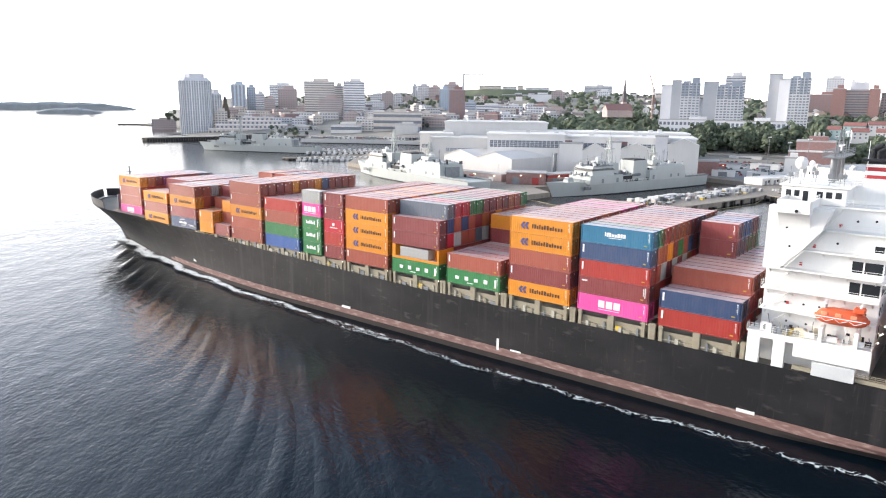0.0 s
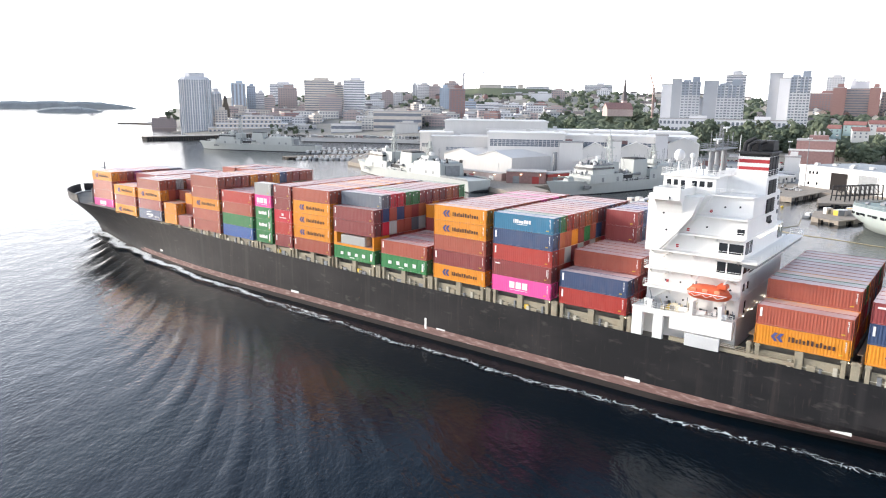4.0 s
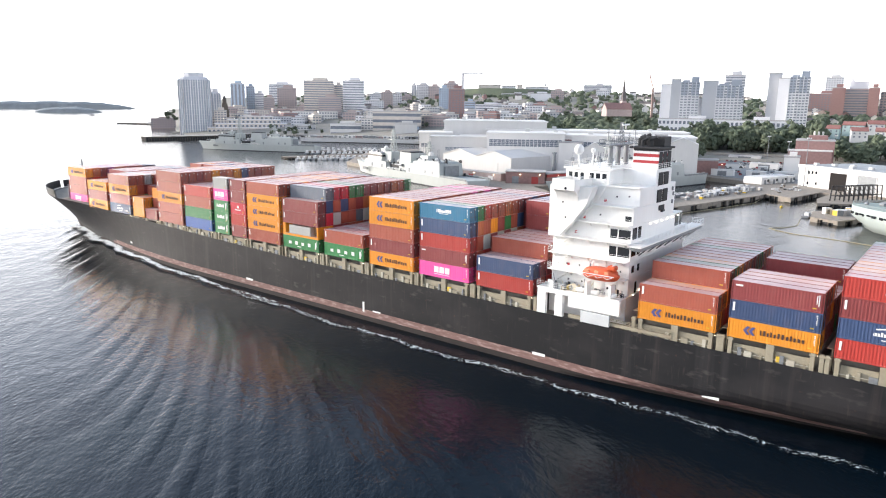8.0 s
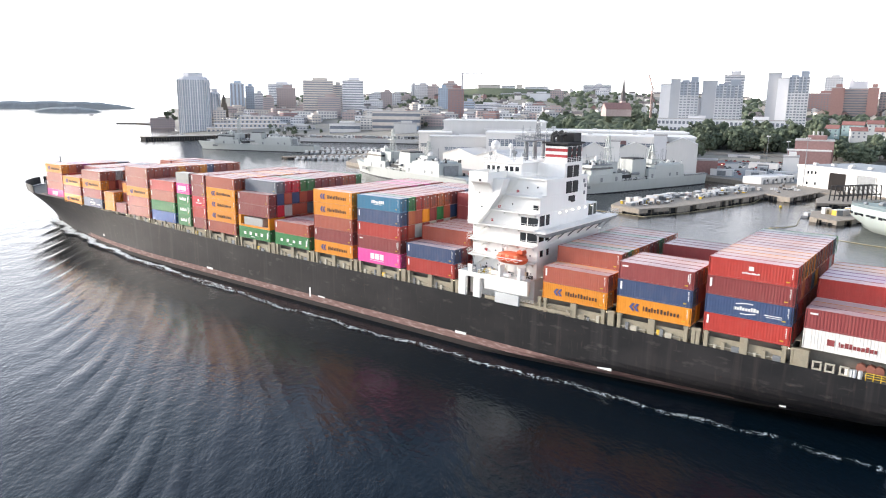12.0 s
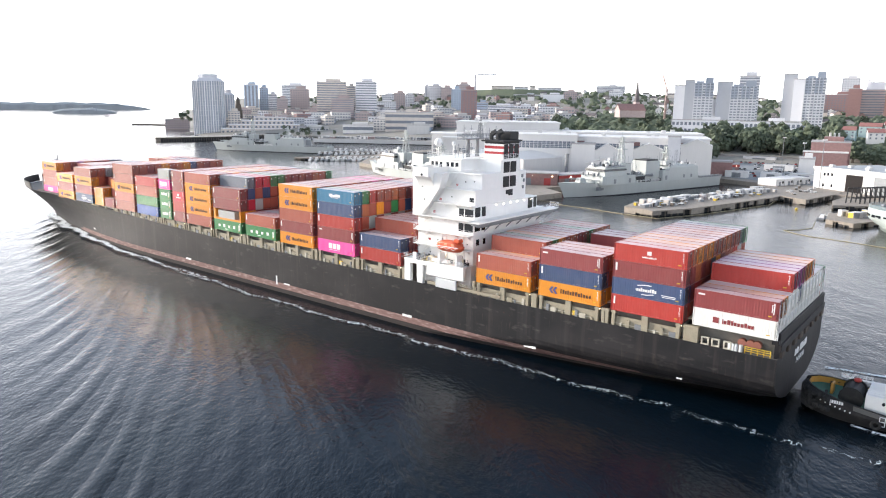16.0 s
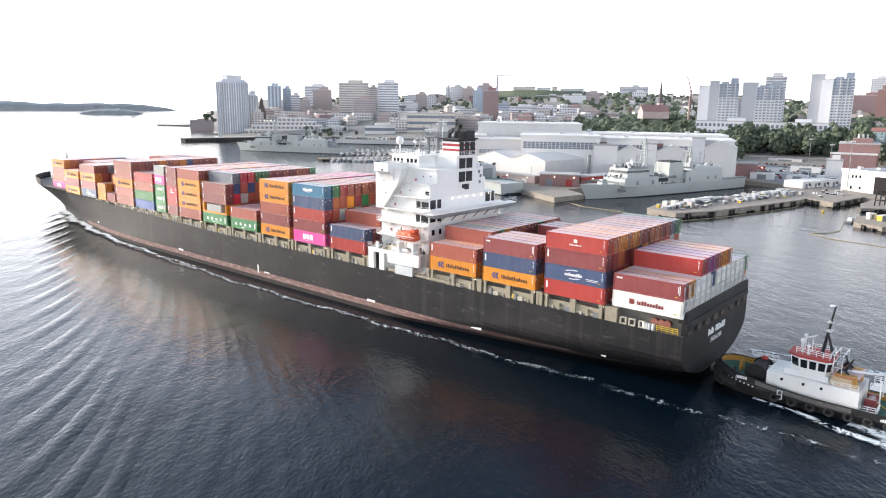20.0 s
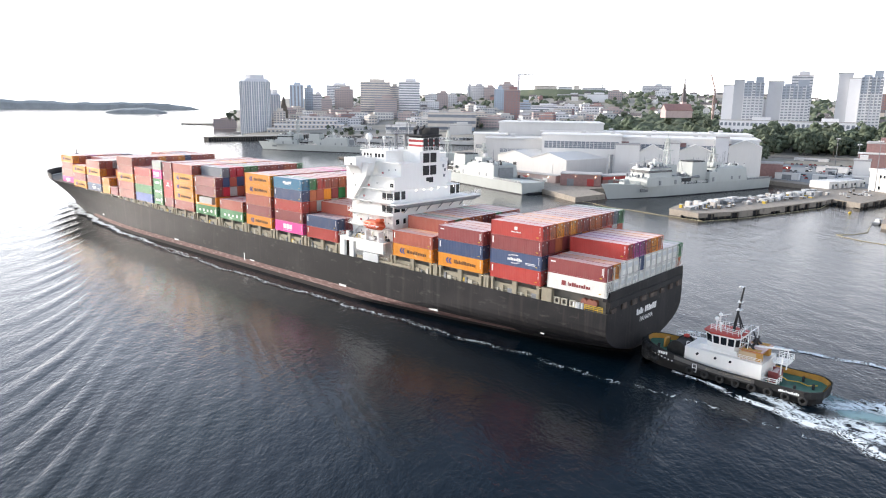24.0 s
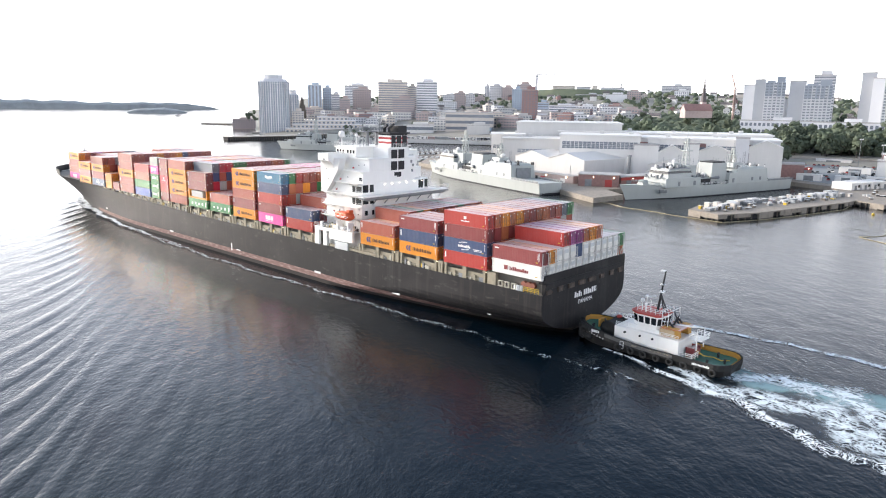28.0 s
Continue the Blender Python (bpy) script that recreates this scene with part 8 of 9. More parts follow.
BOATS = [workboat(k) for k in range(3)]
berths = [(-122 + k * 4.6, 585.5 + k * 0.75, 80) for k in range(13)] + [(-128 + k * 5.0, 655 + k * 0.4, 85) for k in range(14)] + [(-126 + k * 5.2, 698, 265) for k in range(12)]
berths += [(-250 + k * 9, 985 - k * 4.5, 60) for k in range(16)] + [(-120 + k * 8, 930 - k * 1, 75) for k in range(12)]
for k, (x, y, a) in enumerate(berths):
    m = pose(x, y, 0, 0, 0, a + SMALL.uniform(-6, 6))
    if k < 3:
        BOATS[k].matrix_basis = m
    else:
        s = SMALL.uniform(1.0, 1.4) if k < 39 else SMALL.uniform(0.7, 1.1)
        copy_thing(BOATS[SMALL.randrange(3)], m).scale = (s, s, s)
copy_thing(BOATS[0], pose(-1150, 2300, 0, 0, 0, 20)).scale = (2.5, 2.5, 2.5)
for k, (xa, ya, xb, yb) in enumerate(((-270, 1050, -200, 955), (-180, 1008, -120, 900), (-110, 975, -60, 860), (-52, 960, -22, 850))):
    dx, dy = xb - xa, yb - ya
    q = math.hypot(dx, dy)
    nx, ny = -dy / q * 5, dx / q * 5
    jetty("finger_pier", [(xa + nx, ya + ny), (xb + nx, yb + ny), (xb - nx, yb - ny), (xa - nx, ya - ny)], 2.2, "narrow grey pier reaching out from the waterfront")


def store_box(x, y, z, w, d, h, mat, turn, name="store_box", label="white steel store box on the jetty"):
    s = tagged(new(name), label, "store box", group="stores on the jetties")
    s.matrix_basis = pose(x, y, z, 0, 0, turn)
    bm = bmesh.new()
    box(bm, -w / 2, w / 2, -d / 2, d / 2, 0, h, 0.05)
    part("body", bm, mat, s)
    bm = bmesh.new()
    box(bm, -w / 2 - 0.1, w / 2 + 0.1, -d / 2 - 0.1, d / 2 + 0.1, h, h + 0.15)
    part("lid", bm, CLAD_GREY, s)
    bm = bmesh.new()
    box(bm, -w * 0.2, w * 0.2, -d / 2 - 0.04, -d / 2 + 0.02, 0.1, h * 0.8)
    part("door", bm, STEEL, s)


for k in range(110):
    big = k % 3 == 0
    u = (k + 0.5) / 110
    a = Vector((84, 313)).lerp(Vector((172, 384)), u) + Vector((0.62, -0.78)) * (SMALL.uniform(-5, 4) if big else SMALL.uniform(-8, 8))
    m = SMALL.choice([CLAD_WHITE, CLAD_GREY, CLAD_GREY, TOWER_GREY, BEIGE, STEEL, STEEL, BROWN] if big else [CLAD_GREY, STEEL, STEEL, TIMBER, TIMBER, YELLOW, BEIGE, RUST_WORN])
    word = {CLAD_WHITE: "white", CLAD_GREY: "pale grey", STEEL: "dark grey", TIMBER: "brown timber", YELLOW: "yellow", BEIGE: "beige", TOWER_GREY: "grey", RUST_WORN: "rusty", BROWN: "brown"}[m]
    if big:
        size = (SMALL.uniform(2.4, 5.4), SMALL.uniform(2.0, 2.8), SMALL.uniform(1.2, 2.6))
    else:
        size = (SMALL.uniform(0.7, 2.8), SMALL.uniform(0.7, 1.8), SMALL.uniform(0.5, 1.7))
    store_box(a.x, a.y, 2.74, *size, m, 38 + SMALL.uniform(-10, 10), label=f"{word} {'steel store' if big else 'crate'} box on the jetty")
for k in range(12):
    store_box(174 + SMALL.uniform(-9, 14), 296 + SMALL.uniform(-5, 8), 2.0, SMALL.uniform(2, 4.5), 2.3, SMALL.uniform(1, 2.6), SMALL.choice([BEIGE, STEEL, CLAD_WHITE, YELLOW]), SMALL.uniform(0, 90), label="weathered store box on the small jetty")


for k in range(14):
    q = Vector((180, 368)).lerp(Vector((200, 402)), SMALL.random()) + Vector((SMALL.uniform(-5, 8), SMALL.uniform(-5, 5)))
    m = SMALL.choice([STEEL, BLACK, TIMBER, CLAD_GREY])
    store_box(q.x, q.y, 2.74, SMALL.uniform(0.8, 2.6), SMALL.uniform(0.8, 1.8), SMALL.uniform(0.5, 1.5), m, SMALL.uniform(0, 90), label=f"{ {STEEL: 'dark grey', BLACK: 'black', TIMBER: 'brown timber', CLAD_GREY: 'pale grey'}[m]} gear box on the quay deck")
for k in range(34):
    u = (k + SMALL.random()) / 34
    p = Vector((-168, 872)).lerp(Vector((-22, 850)), u) + Vector((0, SMALL.uniform(-4, 10)))
    m = SMALL.choice([STEEL, BLACK, CLAD_GREY, BRICK, STEEL, CLAD_WHITE])
    word = {STEEL: "dark grey", BLACK: "black", CLAD_GREY: "pale grey", BRICK: "red-brown", CLAD_WHITE: "white"}[m]
    store_box(p.x, p.y, 5.5, SMALL.uniform(3, 9), 2.8, SMALL.uniform(1.6, 3.2), m, -8 + SMALL.uniform(-8, 8), label=f"{word} store box on the long quay")


def boom(pts, label):
    bm = bmesh.new()
    for a, b in zip(pts, pts[1:]):
        L = math.dist(a, b)
        n = max(1, int(L / 3))
        for i in range(n):
            q0 = Vector(a).lerp(Vector(b), i / n)
            q1 = Vector(a).lerp(Vector(b), (i + 0.92) / n)
            rod(bm, (q0.x, q0.y, 0.1), (q1.x, q1.y, 0.1), 0.13, 6)
    tagged(as_object("floating_boom", bm, BOOM_OLD), label, "boom")


boom([(41, 352), (47, 346), (52, 334), (62, 324), (74, 309), (87, 296), (110, 309), (132, 326), (156, 345), (166, 360)], "worn yellow floating boom curving round the jetty")
boom([(154, 295), (144, 277.5), (136, 272), (129.5, 271), (130, 266), (133, 258), (141.6, 248.4), (150, 236.5), (160, 226)], "worn yellow floating boom on the basin water")
copy_thing(BOATS[2], pose(160.5, 302, 0, 0, 0, 52)).scale = (1.1, 1.1, 0.7)


def buoy(x, y):
    b = tagged(new("mooring_buoy"), "small yellow mooring buoy on the basin water", "buoy")
    bm = bmesh.new()
    ball(bm, (x, y, 0.2), 0.7)
    part("float", bm, YELLOW, b)
    bm = bmesh.new()
    rod(bm, (x, y, 0.7), (x, y, 1.5), 0.1)
    part("staff", bm, STEEL, b)


buoy(163, 331)


def trestle(x, y, turn):
    t = tagged(new("steel_trestle"), "black steel trestle frame standing on the platform", "trestle", group="trestles on the platform")
    t.matrix_basis = pose(x, y, 2.0, 0, 0, turn)
    for s in (-1, 1):
        bm = bmesh.new()
        rod(bm, (0, s * 3.0, 0), (0, s * 2.6, 7.6), 0.34, 6)
        part("leg", bm, BLACK, t)
    for z in (2.6, 7.4):
        bm = bmesh.new()
        rod(bm, (0, -2.9, z), (0, 2.9, z), 0.22, 6)
        part("crossbar", bm, BLACK, t)
    bm = bmesh.new()
    rod(bm, (0, -2.9, 2.6), (0, 2.6, 7.4), 0.15, 5)
    part("brace", bm, BLACK, t)
    return t


FIRST_TRESTLE = trestle(195, 341, 60)
for k in range(1, 9):
    copy_thing(FIRST_TRESTLE, pose(195 + 3.0 * k, 341 + 1.1 * k, 2.0, 0, 0, 60))


def waterfront_store():
    """A white flat-roofed building with small windows, a tall dark doorway and a grey shutter; x along its front."""
    w = tagged(new("waterfront_store"), "white flat-roofed waterfront store with a tall dark doorway", "store building")
    w.matrix_basis = pose(209, 408, 2.6, 0, 0, -71.9)
    bm = bmesh.new()
    box(bm, 0, 61, 0, 46, -1, 11.4)
    part("wall", bm, CREAM, w)
    bm = bmesh.new()
    box(bm, -0.4, 61.4, -0.4, 46.4, 11.4, 12.1, 0.08)
    part("roof", bm, ROOF_PALE, w)
    bm = bmesh.new()
    box(bm, -0.6, 61.6, -0.6, 0.2, 10.9, 12.3)
    part("eaves_board", bm, CLAD_WHITE, w)
    # near-black panel holds the unlit inside of the doorway as colour
    bm = bmesh.new()
    box(bm, 22.3, 33.2, -0.15, 0.3, 0, 9.4)
    part("doorway", bm, DOORWAY_SHADE, w, "tall open doorway, its shaded inside painted on a panel")
    bm = bmesh.new()
    box(bm, 40.2, 51.2, -0.15, 0.3, 0, 9.6)
    part("roller_shutter", bm, STEEL, w, "grey roller shutter")
    for x0, x1 in ((21.8, 22.3), (33.2, 33.7), (39.8, 40.2), (51.2, 51.6)):
        bm = bmesh.new()
        box(bm, x0, x1, -0.3, 0.2, 0, 9.8)
        part("door_jamb", bm, CLAD_GREY, w)
    for u, z in ((7.4, 8.3), (9.8, 8.4), (12.5, 8.5), (7.1, 2.1), (13.0, 2.4)):
        bm = bmesh.new()
        box(bm, u - 0.65, u + 0.65, -0.06, 0.2, z - 0.9, z + 0.7)
        pane = part("window", bm, DARK_GLASS, w)
        bm = bmesh.new()
        box(bm, u - 0.8, u + 0.8, -0.16, 0.1, z - 1.1, z - 0.9)
        part("sill", bm, CLAD_WHITE, pane)
    bm = bmesh.new()
    rod(bm, (46.6, -0.25, 11.0), (46.6, 0.1, 11.0), 0.8, 14)
    part("round_sign", bm, CLAD_GREY, w)
    for k in range(7):
        bm = bmesh.new()
        box(bm, 4 + k * 8, 6.4 + k * 8, 6 + 5 * (k % 3), 8.2 + 5 * (k % 3), 12.1, 13.4, 0.1)
        part("roof_unit", bm, CLAD_GREY, w)


waterfront_store()


def site_cabin(x, y, label="white site cabin on the quay"):
    c = tagged(new("site_cabin"), label, "cabin", group="white cabins on the quay")
    c.matrix_basis = pose(x, y, 2.74, 0, 0, 32)
    bm = bmesh.new()
    box(bm, -3.6, 3.6, -6, 6, 0, 3.8, 0.05)
    part("body", bm, CLAD_WHITE, c)
    bm = bmesh.new()
    box(bm, -3.75, 3.75, -6.15, 6.15, 3.8, 4.0)
    part("roof", bm, CLAD_WHITE, c)
    bm = bmesh.new()
    box(bm, -1.0, 1.0, -6.08, -5.95, 0, 2.5)
    part("door", bm, STEEL, c)
    bm = bmesh.new()
    box(bm, 2.0, 3.6, -6.06, -5.95, 1.4, 2.8)
    part("window", bm, DARK_GLASS, c)
    return c


FIRST_CABIN = site_cabin(187, 414)
for k in range(1, 4):
    copy_thing(FIRST_CABIN, pose(187 + k * 7.4, 414 + k * 4.6, 2.74, 0, 0, 32))

# ---- dockyard sheds ----
def gable_shed(x, y, turn, w, d, eave, ridge, wall, roof, label, bays=1):
    """A shed with its gables on the front; bays side by side."""
    s = tagged(new("gabled_shed"), label, "shed")
    s.matrix_basis = pose(x, y, 2.6, 0, 0, turn)
    for k in range(bays):
        x0, x1 = -w / 2 + w * k / bays, -w / 2 + w * (k + 1) / bays
        bm = bmesh.new()
        sec = [(x0, 0), (x1, 0), (x1, eave), ((x0 + x1) / 2, ridge), (x0, eave)]
        lofted(bm, [[(px, yy, pz) for px, pz in sec] for yy in (0, d)])
        part("wall", bm, wall, s)
        for xa, xb in ((x0, (x0 + x1) / 2), ((x0 + x1) / 2, x1)):
            za, zb = (eave, ridge) if xa == x0 else (ridge, eave)
            bm = bmesh.new()
            lofted(bm, [[(xa, yy, za + 0.02), (xb, yy, zb + 0.02), (xb, yy, zb + 0.3), (xa, yy, za + 0.3)] for yy in (-0.5, d + 0.5)])
            part("roof_slope", bm, roof, s)
        bm = bmesh.new()
        box(bm, (x0 + x1) / 2 - 4, (x0 + x1) / 2 + 4, -0.15, 0.1, 0, eave * 0.7)
        part("door", bm, CLAD_GREY, s)
    return s


gable_shed(21, 453, -45, 59.5, 62, 11.6, 15.6, CLAD_GREY, CLAD_WHITE, "white twin-gabled boat shed on the quay", 2)
gable_shed(99, 447, -12, 32, 40, 8.5, 13.0, CLAD_WHITE, CLAD_WHITE, "white gabled workshop beside the quay")
gable_shed(172, 500, 0, 34, 34, 7, 11, CLAD_WHITE, CLAD_WHITE, "white gabled store beside the yard")


block(83.5, 460.4, -10.3, 15.1, 12, 0, 23.1, CLAD_WHITE, "plain", name="annexe", label="plain flat-roofed annexe of the long workshop", top=False)
gable_shed(97.5, 451.5, -12.2, 15.5, 12, 16.7, 20.9, CLAD_GREY, CLAD_WHITE, "pale gabled annexe in front of the long workshop")
block(110.3, 454.8, -13.6, 9.3, 12, 0, 24.6, CLAD_WHITE, "plain", name="annexe", label="plain flat-roofed annexe of the long workshop", top=False)
gable_shed(122.2, 445.5, -15.3, 18.1, 12, 17.9, 21.7, CLAD_GREY, CLAD_WHITE, "pale gabled annexe in front of the long workshop")
block(138.7, 447.0, -17.2, 7.6, 12, 0, 28.9, TOWER_GREY, "plain", name="annexe", label="plain flat-roofed annexe of the long workshop", top=False)
gable_shed(149.5, 437.1, -18.9, 18.7, 12, 21.3, 25.3, CLAD_GREY, CLAD_WHITE, "pale gabled annexe in front of the long workshop")


def long_shed(x0, y0, x1, y1, depth, h, wall, label, trim=None, doors=4):
    L = math.dist((x0, y0), (x1, y1))
    a = math.degrees(math.atan2(y1 - y0, x1 - x0))
    s = tagged(new("quay_shed"), label, "shed")
    s.matrix_basis = pose(x0, y0, 2.6, 0, 0, a)
    bm = bmesh.new()
    box(bm, 0, L, 0, depth, 0, h, 0.1)
    part("wall", bm, wall, s)
    bm = bmesh.new()
    box(bm, -0.4, L + 0.4, -0.4, depth + 0.4, h, h + 0.5)
    part("roof", bm, ROOF_GREY, s)
    if trim:
        bm = bmesh.new()
        box(bm, -0.1, L + 0.1, -0.25, 0.1, h - 1.7, h - 0.05)
        part("fascia", bm, trim, s)
    for k in range(doors):
        u = L * (k + 0.5) / doors
        bm = bmesh.new()
        box(bm, u - 1.9, u + 1.9, -0.12, 0.1, 0, h * 0.62)
        part("door", bm, (STEEL, RED_PAINT, CLAD_WHITE)[k % 3], s)
        bm = bmesh.new()
        box(bm, u + 2.6, u + 3.0, -0.5, -0.1, h * 0.78, h * 0.78 + 0.35)
        part("wall_lamp", bm, LAMP_GLOW, s)


long_shed(36, 400, 58, 396, 14, 6.5, BRICK, "low brick quayside building with lamps", None, 2)
long_shed(60, 402, 152, 470, 10, 5.0, BRICK, "long low brick shed with a red fascia", RED_PAINT, 9)
long_shed(160, 482, 205, 506, 10, 5.0, BRICK, "low brick shed at the yard's edge", RED_PAINT, 4)
long_shed(0, 446, 34, 410, 6, 4.0, BROWN, "low brown wall and store along the shed", None, 3)

# chimneys, tanks and light masts
def chimney(x, y, z0, z1, r, mat, label, cap=True):
    c = tagged(new("chimney"), label, "chimney")
    bm = bmesh.new()
    rod(bm, (x, y, z0), (x, y, z1), r, 14, r * 0.9)
    part("shaft", bm, mat, c)
    if cap:
        bm = bmesh.new()
        rod(bm, (x, y, z1), (x, y, z1 + r * 0.8), r * 1.15, 14)
        part("cap", bm, STEEL, c)


chimney(70, 440, 2.6, 17.0, 1.2, STEEL, "grey steel chimney beside the shed")
chimney(150, 462, 2.6, 21.5, 2.6, CLAD_GREY, "broad pale grey chimney with a louvred head")
for k in range(3):
    p = (318 + k * 3.4, 602 - k * 0.4)
    chimney(p[0], p[1], 3, 28.0, 0.9, CLAD_GREY, "tall pale boiler flue", False)


def light_mast(x, y, h, z0=2.6):
    m = tagged(new("light_mast"), "tall grey floodlight mast in the yard", "light mast", group="floodlight masts")
    bm = bmesh.new()
    rod(bm, (x, y, z0), (x, y, z0 + h), 0.28, 7, 0.14)
    part("mast", bm, STEEL, m)
    bm = bmesh.new()
    box(bm, x - 1.4, x + 1.4, y - 0.2, y + 0.2, z0 + h, z0 + h + 0.5)
    part("crossarm", bm, STEEL, m)
    for k in (-1.0, 0.0, 1.0):
        bm = bmesh.new()
        box(bm, x + k - 0.3, x + k + 0.3, y - 0.6, y - 0.1, z0 + h + 0.1, z0 + h + 0.9, 0.04)
        part("floodlight", bm, CLAD_WHITE, m)


for x, y, h in ((209.5, 402, 27), (-6, 520, 24), (62, 505, 26), (118, 520, 26), (260, 560, 22), (330, 590, 22), (232, 470, 22), (-150, 720, 22), (-60, 960, 20)):
    light_mast(x, y, h)

# ---- yard: cars, low walls, containers ----
def car(colour):
    c = tagged(new("parked_car"), "small parked car in the dockyard yard", "car", group="parked cars")
    bm = bmesh.new()
    prism(bm, [(2.1, 0.85), (-2.1, 0.85), (-2.1, -0.85), (2.1, -0.85)], 0.35, 0.95, shrink=0.97)
    part("body", bm, colour, c)
    bm = bmesh.new()
    prism(bm, [(0.9, 0.78), (-1.6, 0.78), (-1.6, -0.78), (0.9, -0.78)], 0.95, 1.45, shrink=0.78)
    part("cabin", bm, DARK_GLASS, c)
    for sx in (1.3, -1.3):
        for sy in (0.75, -0.75):
            bm = bmesh.new()
            rod(bm, (sx, sy - 0.12, 0.33), (sx, sy + 0.12, 0.33), 0.33, 8)
            part("wheel", bm, RUBBER, c)
    return c


CAR_KINDS = [car(m) for m in (CLAD_WHITE, STEEL, BLACK, RED_PAINT, CLAD_GREY)]
spots = []
for row in range(9):
    for k in range(16):
        if SMALL.random() < 0.62:
            spots.append((232 + row * 15 + k * 2.9 + SMALL.uniform(-0.4, 0.4), 560 + row * 9 - k * 1.6))
for k in range(40):
    spots.append((196 + SMALL.uniform(0, 70), 470 + SMALL.uniform(-8, 60)))
for row in range(4):
    for k in range(14):
        if SMALL.random() < 0.7:
            spots.append((214 + row * 12 + k * 3.1, 596 + row * 16 - k * 1.2))
for i, (x, y) in enumerate(spots):
    m = pose(x, y, 2.7, 0, 0, 60 + SMALL.uniform(-4, 4))
    if i < 5:
        CAR_KINDS[i].matrix_basis = m
    else:
        copy_thing(CAR_KINDS[SMALL.randrange(5)], m)
for k, (x, y, w, h, m) in enumerate(((186, 462, 14, 4, CLAD_WHITE), (204, 452, 12, 4, CLAD_WHITE), (222, 446, 16, 4, CLAD_WHITE), (240, 520, 20, 4, CLAD_WHITE), (262, 606, 26, 4, CLAD_WHITE), (196, 418, 6, 3, BEIGE), (300, 560, 8, 3.5, RED_PAINT), (230, 500, 6, 3, CLAD_GREY))):
    store_box(x, y, 2.7, w, 6, h, m, -32, "yard_shed", f"low {'white' if m is CLAD_WHITE else 'weathered'} shed in the yard")
bm = bmesh.new()
for k in range(30):
    b0, b1 = radians(20 + k * 0.55), radians(20 + (k + 1) * 0.55)
    d = 668
    box(bm, 0, d * (b1 - b0), -0.4, 0.4, 2, 7.0 + 0.4 * (k % 2), turn=pose(d * math.sin(b0), d * math.cos(b0), 0, 0, 0, -math.degrees(b0)))
tagged(as_object("retaining_wall", bm, CONCRETE), "long pale concrete retaining wall below the trees", "wall", kind="structure")

# ---- landmarks on the hill ----
def church(x, y, turn, z):
    c = tagged(new("church"), "brown stone church with a steep red roof and tall spire", "church")
    c.matrix_basis = pose(x, y, z, 0, 0, turn) @ Matrix.Scale(0.72, 4)
    bm = bmesh.new()
    sec = [(-9, 0), (9, 0), (9, 12), (0, 22), (-9, 12)]
    lofted(bm, [[(yy, px, pz) for px, pz in sec] for yy in (-26, 22)])
    part("nave", bm, BROWN, c)
    for s in (1, -1):
        bm = bmesh.new()
        lofted(bm, [[(yy, 9.4 * s, 11.6), (yy, 0, 22.3), (yy, 0, 22.8), (yy, 9.6 * s, 12.1)] for yy in (-26.5, 22.5)])
        part("roof_slope", bm, BRICK, c)
    bm = bmesh.new()
    box(bm, -24, -16, -16, -8, 0, 26)
    part("tower", bm, BROWN, c)
    bm = bmesh.new()
    prism(bm, [(-23.5, -15.5), (-16.5, -15.5), (-16.5, -8.5), (-23.5, -8.5)], 26, 68, shrink=0.03)
    part("spire", bm, SHINGLE, c)


church(212, 872, 195, 35.4)


def pointed_tower(x, y, z0, z1, w):
    p = tagged(new("old_stone_tower"), "old dark stone tower with a stepped pointed roof", "tower")
    p.matrix_basis = pose(x, y, 0, 0, 0, 20)
    for name, a, za, zb, sh in (("shaft", w, z0, z0 + (z1 - z0) * 0.55, 0.97), ("shoulder", w * 0.82, z0 + (z1 - z0) * 0.55, z0 + (z1 - z0) * 0.72, 0.8), ("belfry", w * 0.5, z0 + (z1 - z0) * 0.72, z0 + (z1 - z0) * 0.86, 0.9), ("pointed_roof", w * 0.5, z0 + (z1 - z0) * 0.86, z1, 0.08)):
        bm = bmesh.new()
        prism(bm, [(-a / 2, -a / 2), (a / 2, -a / 2), (a / 2, a / 2), (-a / 2, a / 2)], za, zb, shrink=sh)
        part(name, bm, TIMBER if name != "pointed_roof" else SHINGLE, p)


pointed_tower(-359, 1156, 8, 59.3, 12.3)


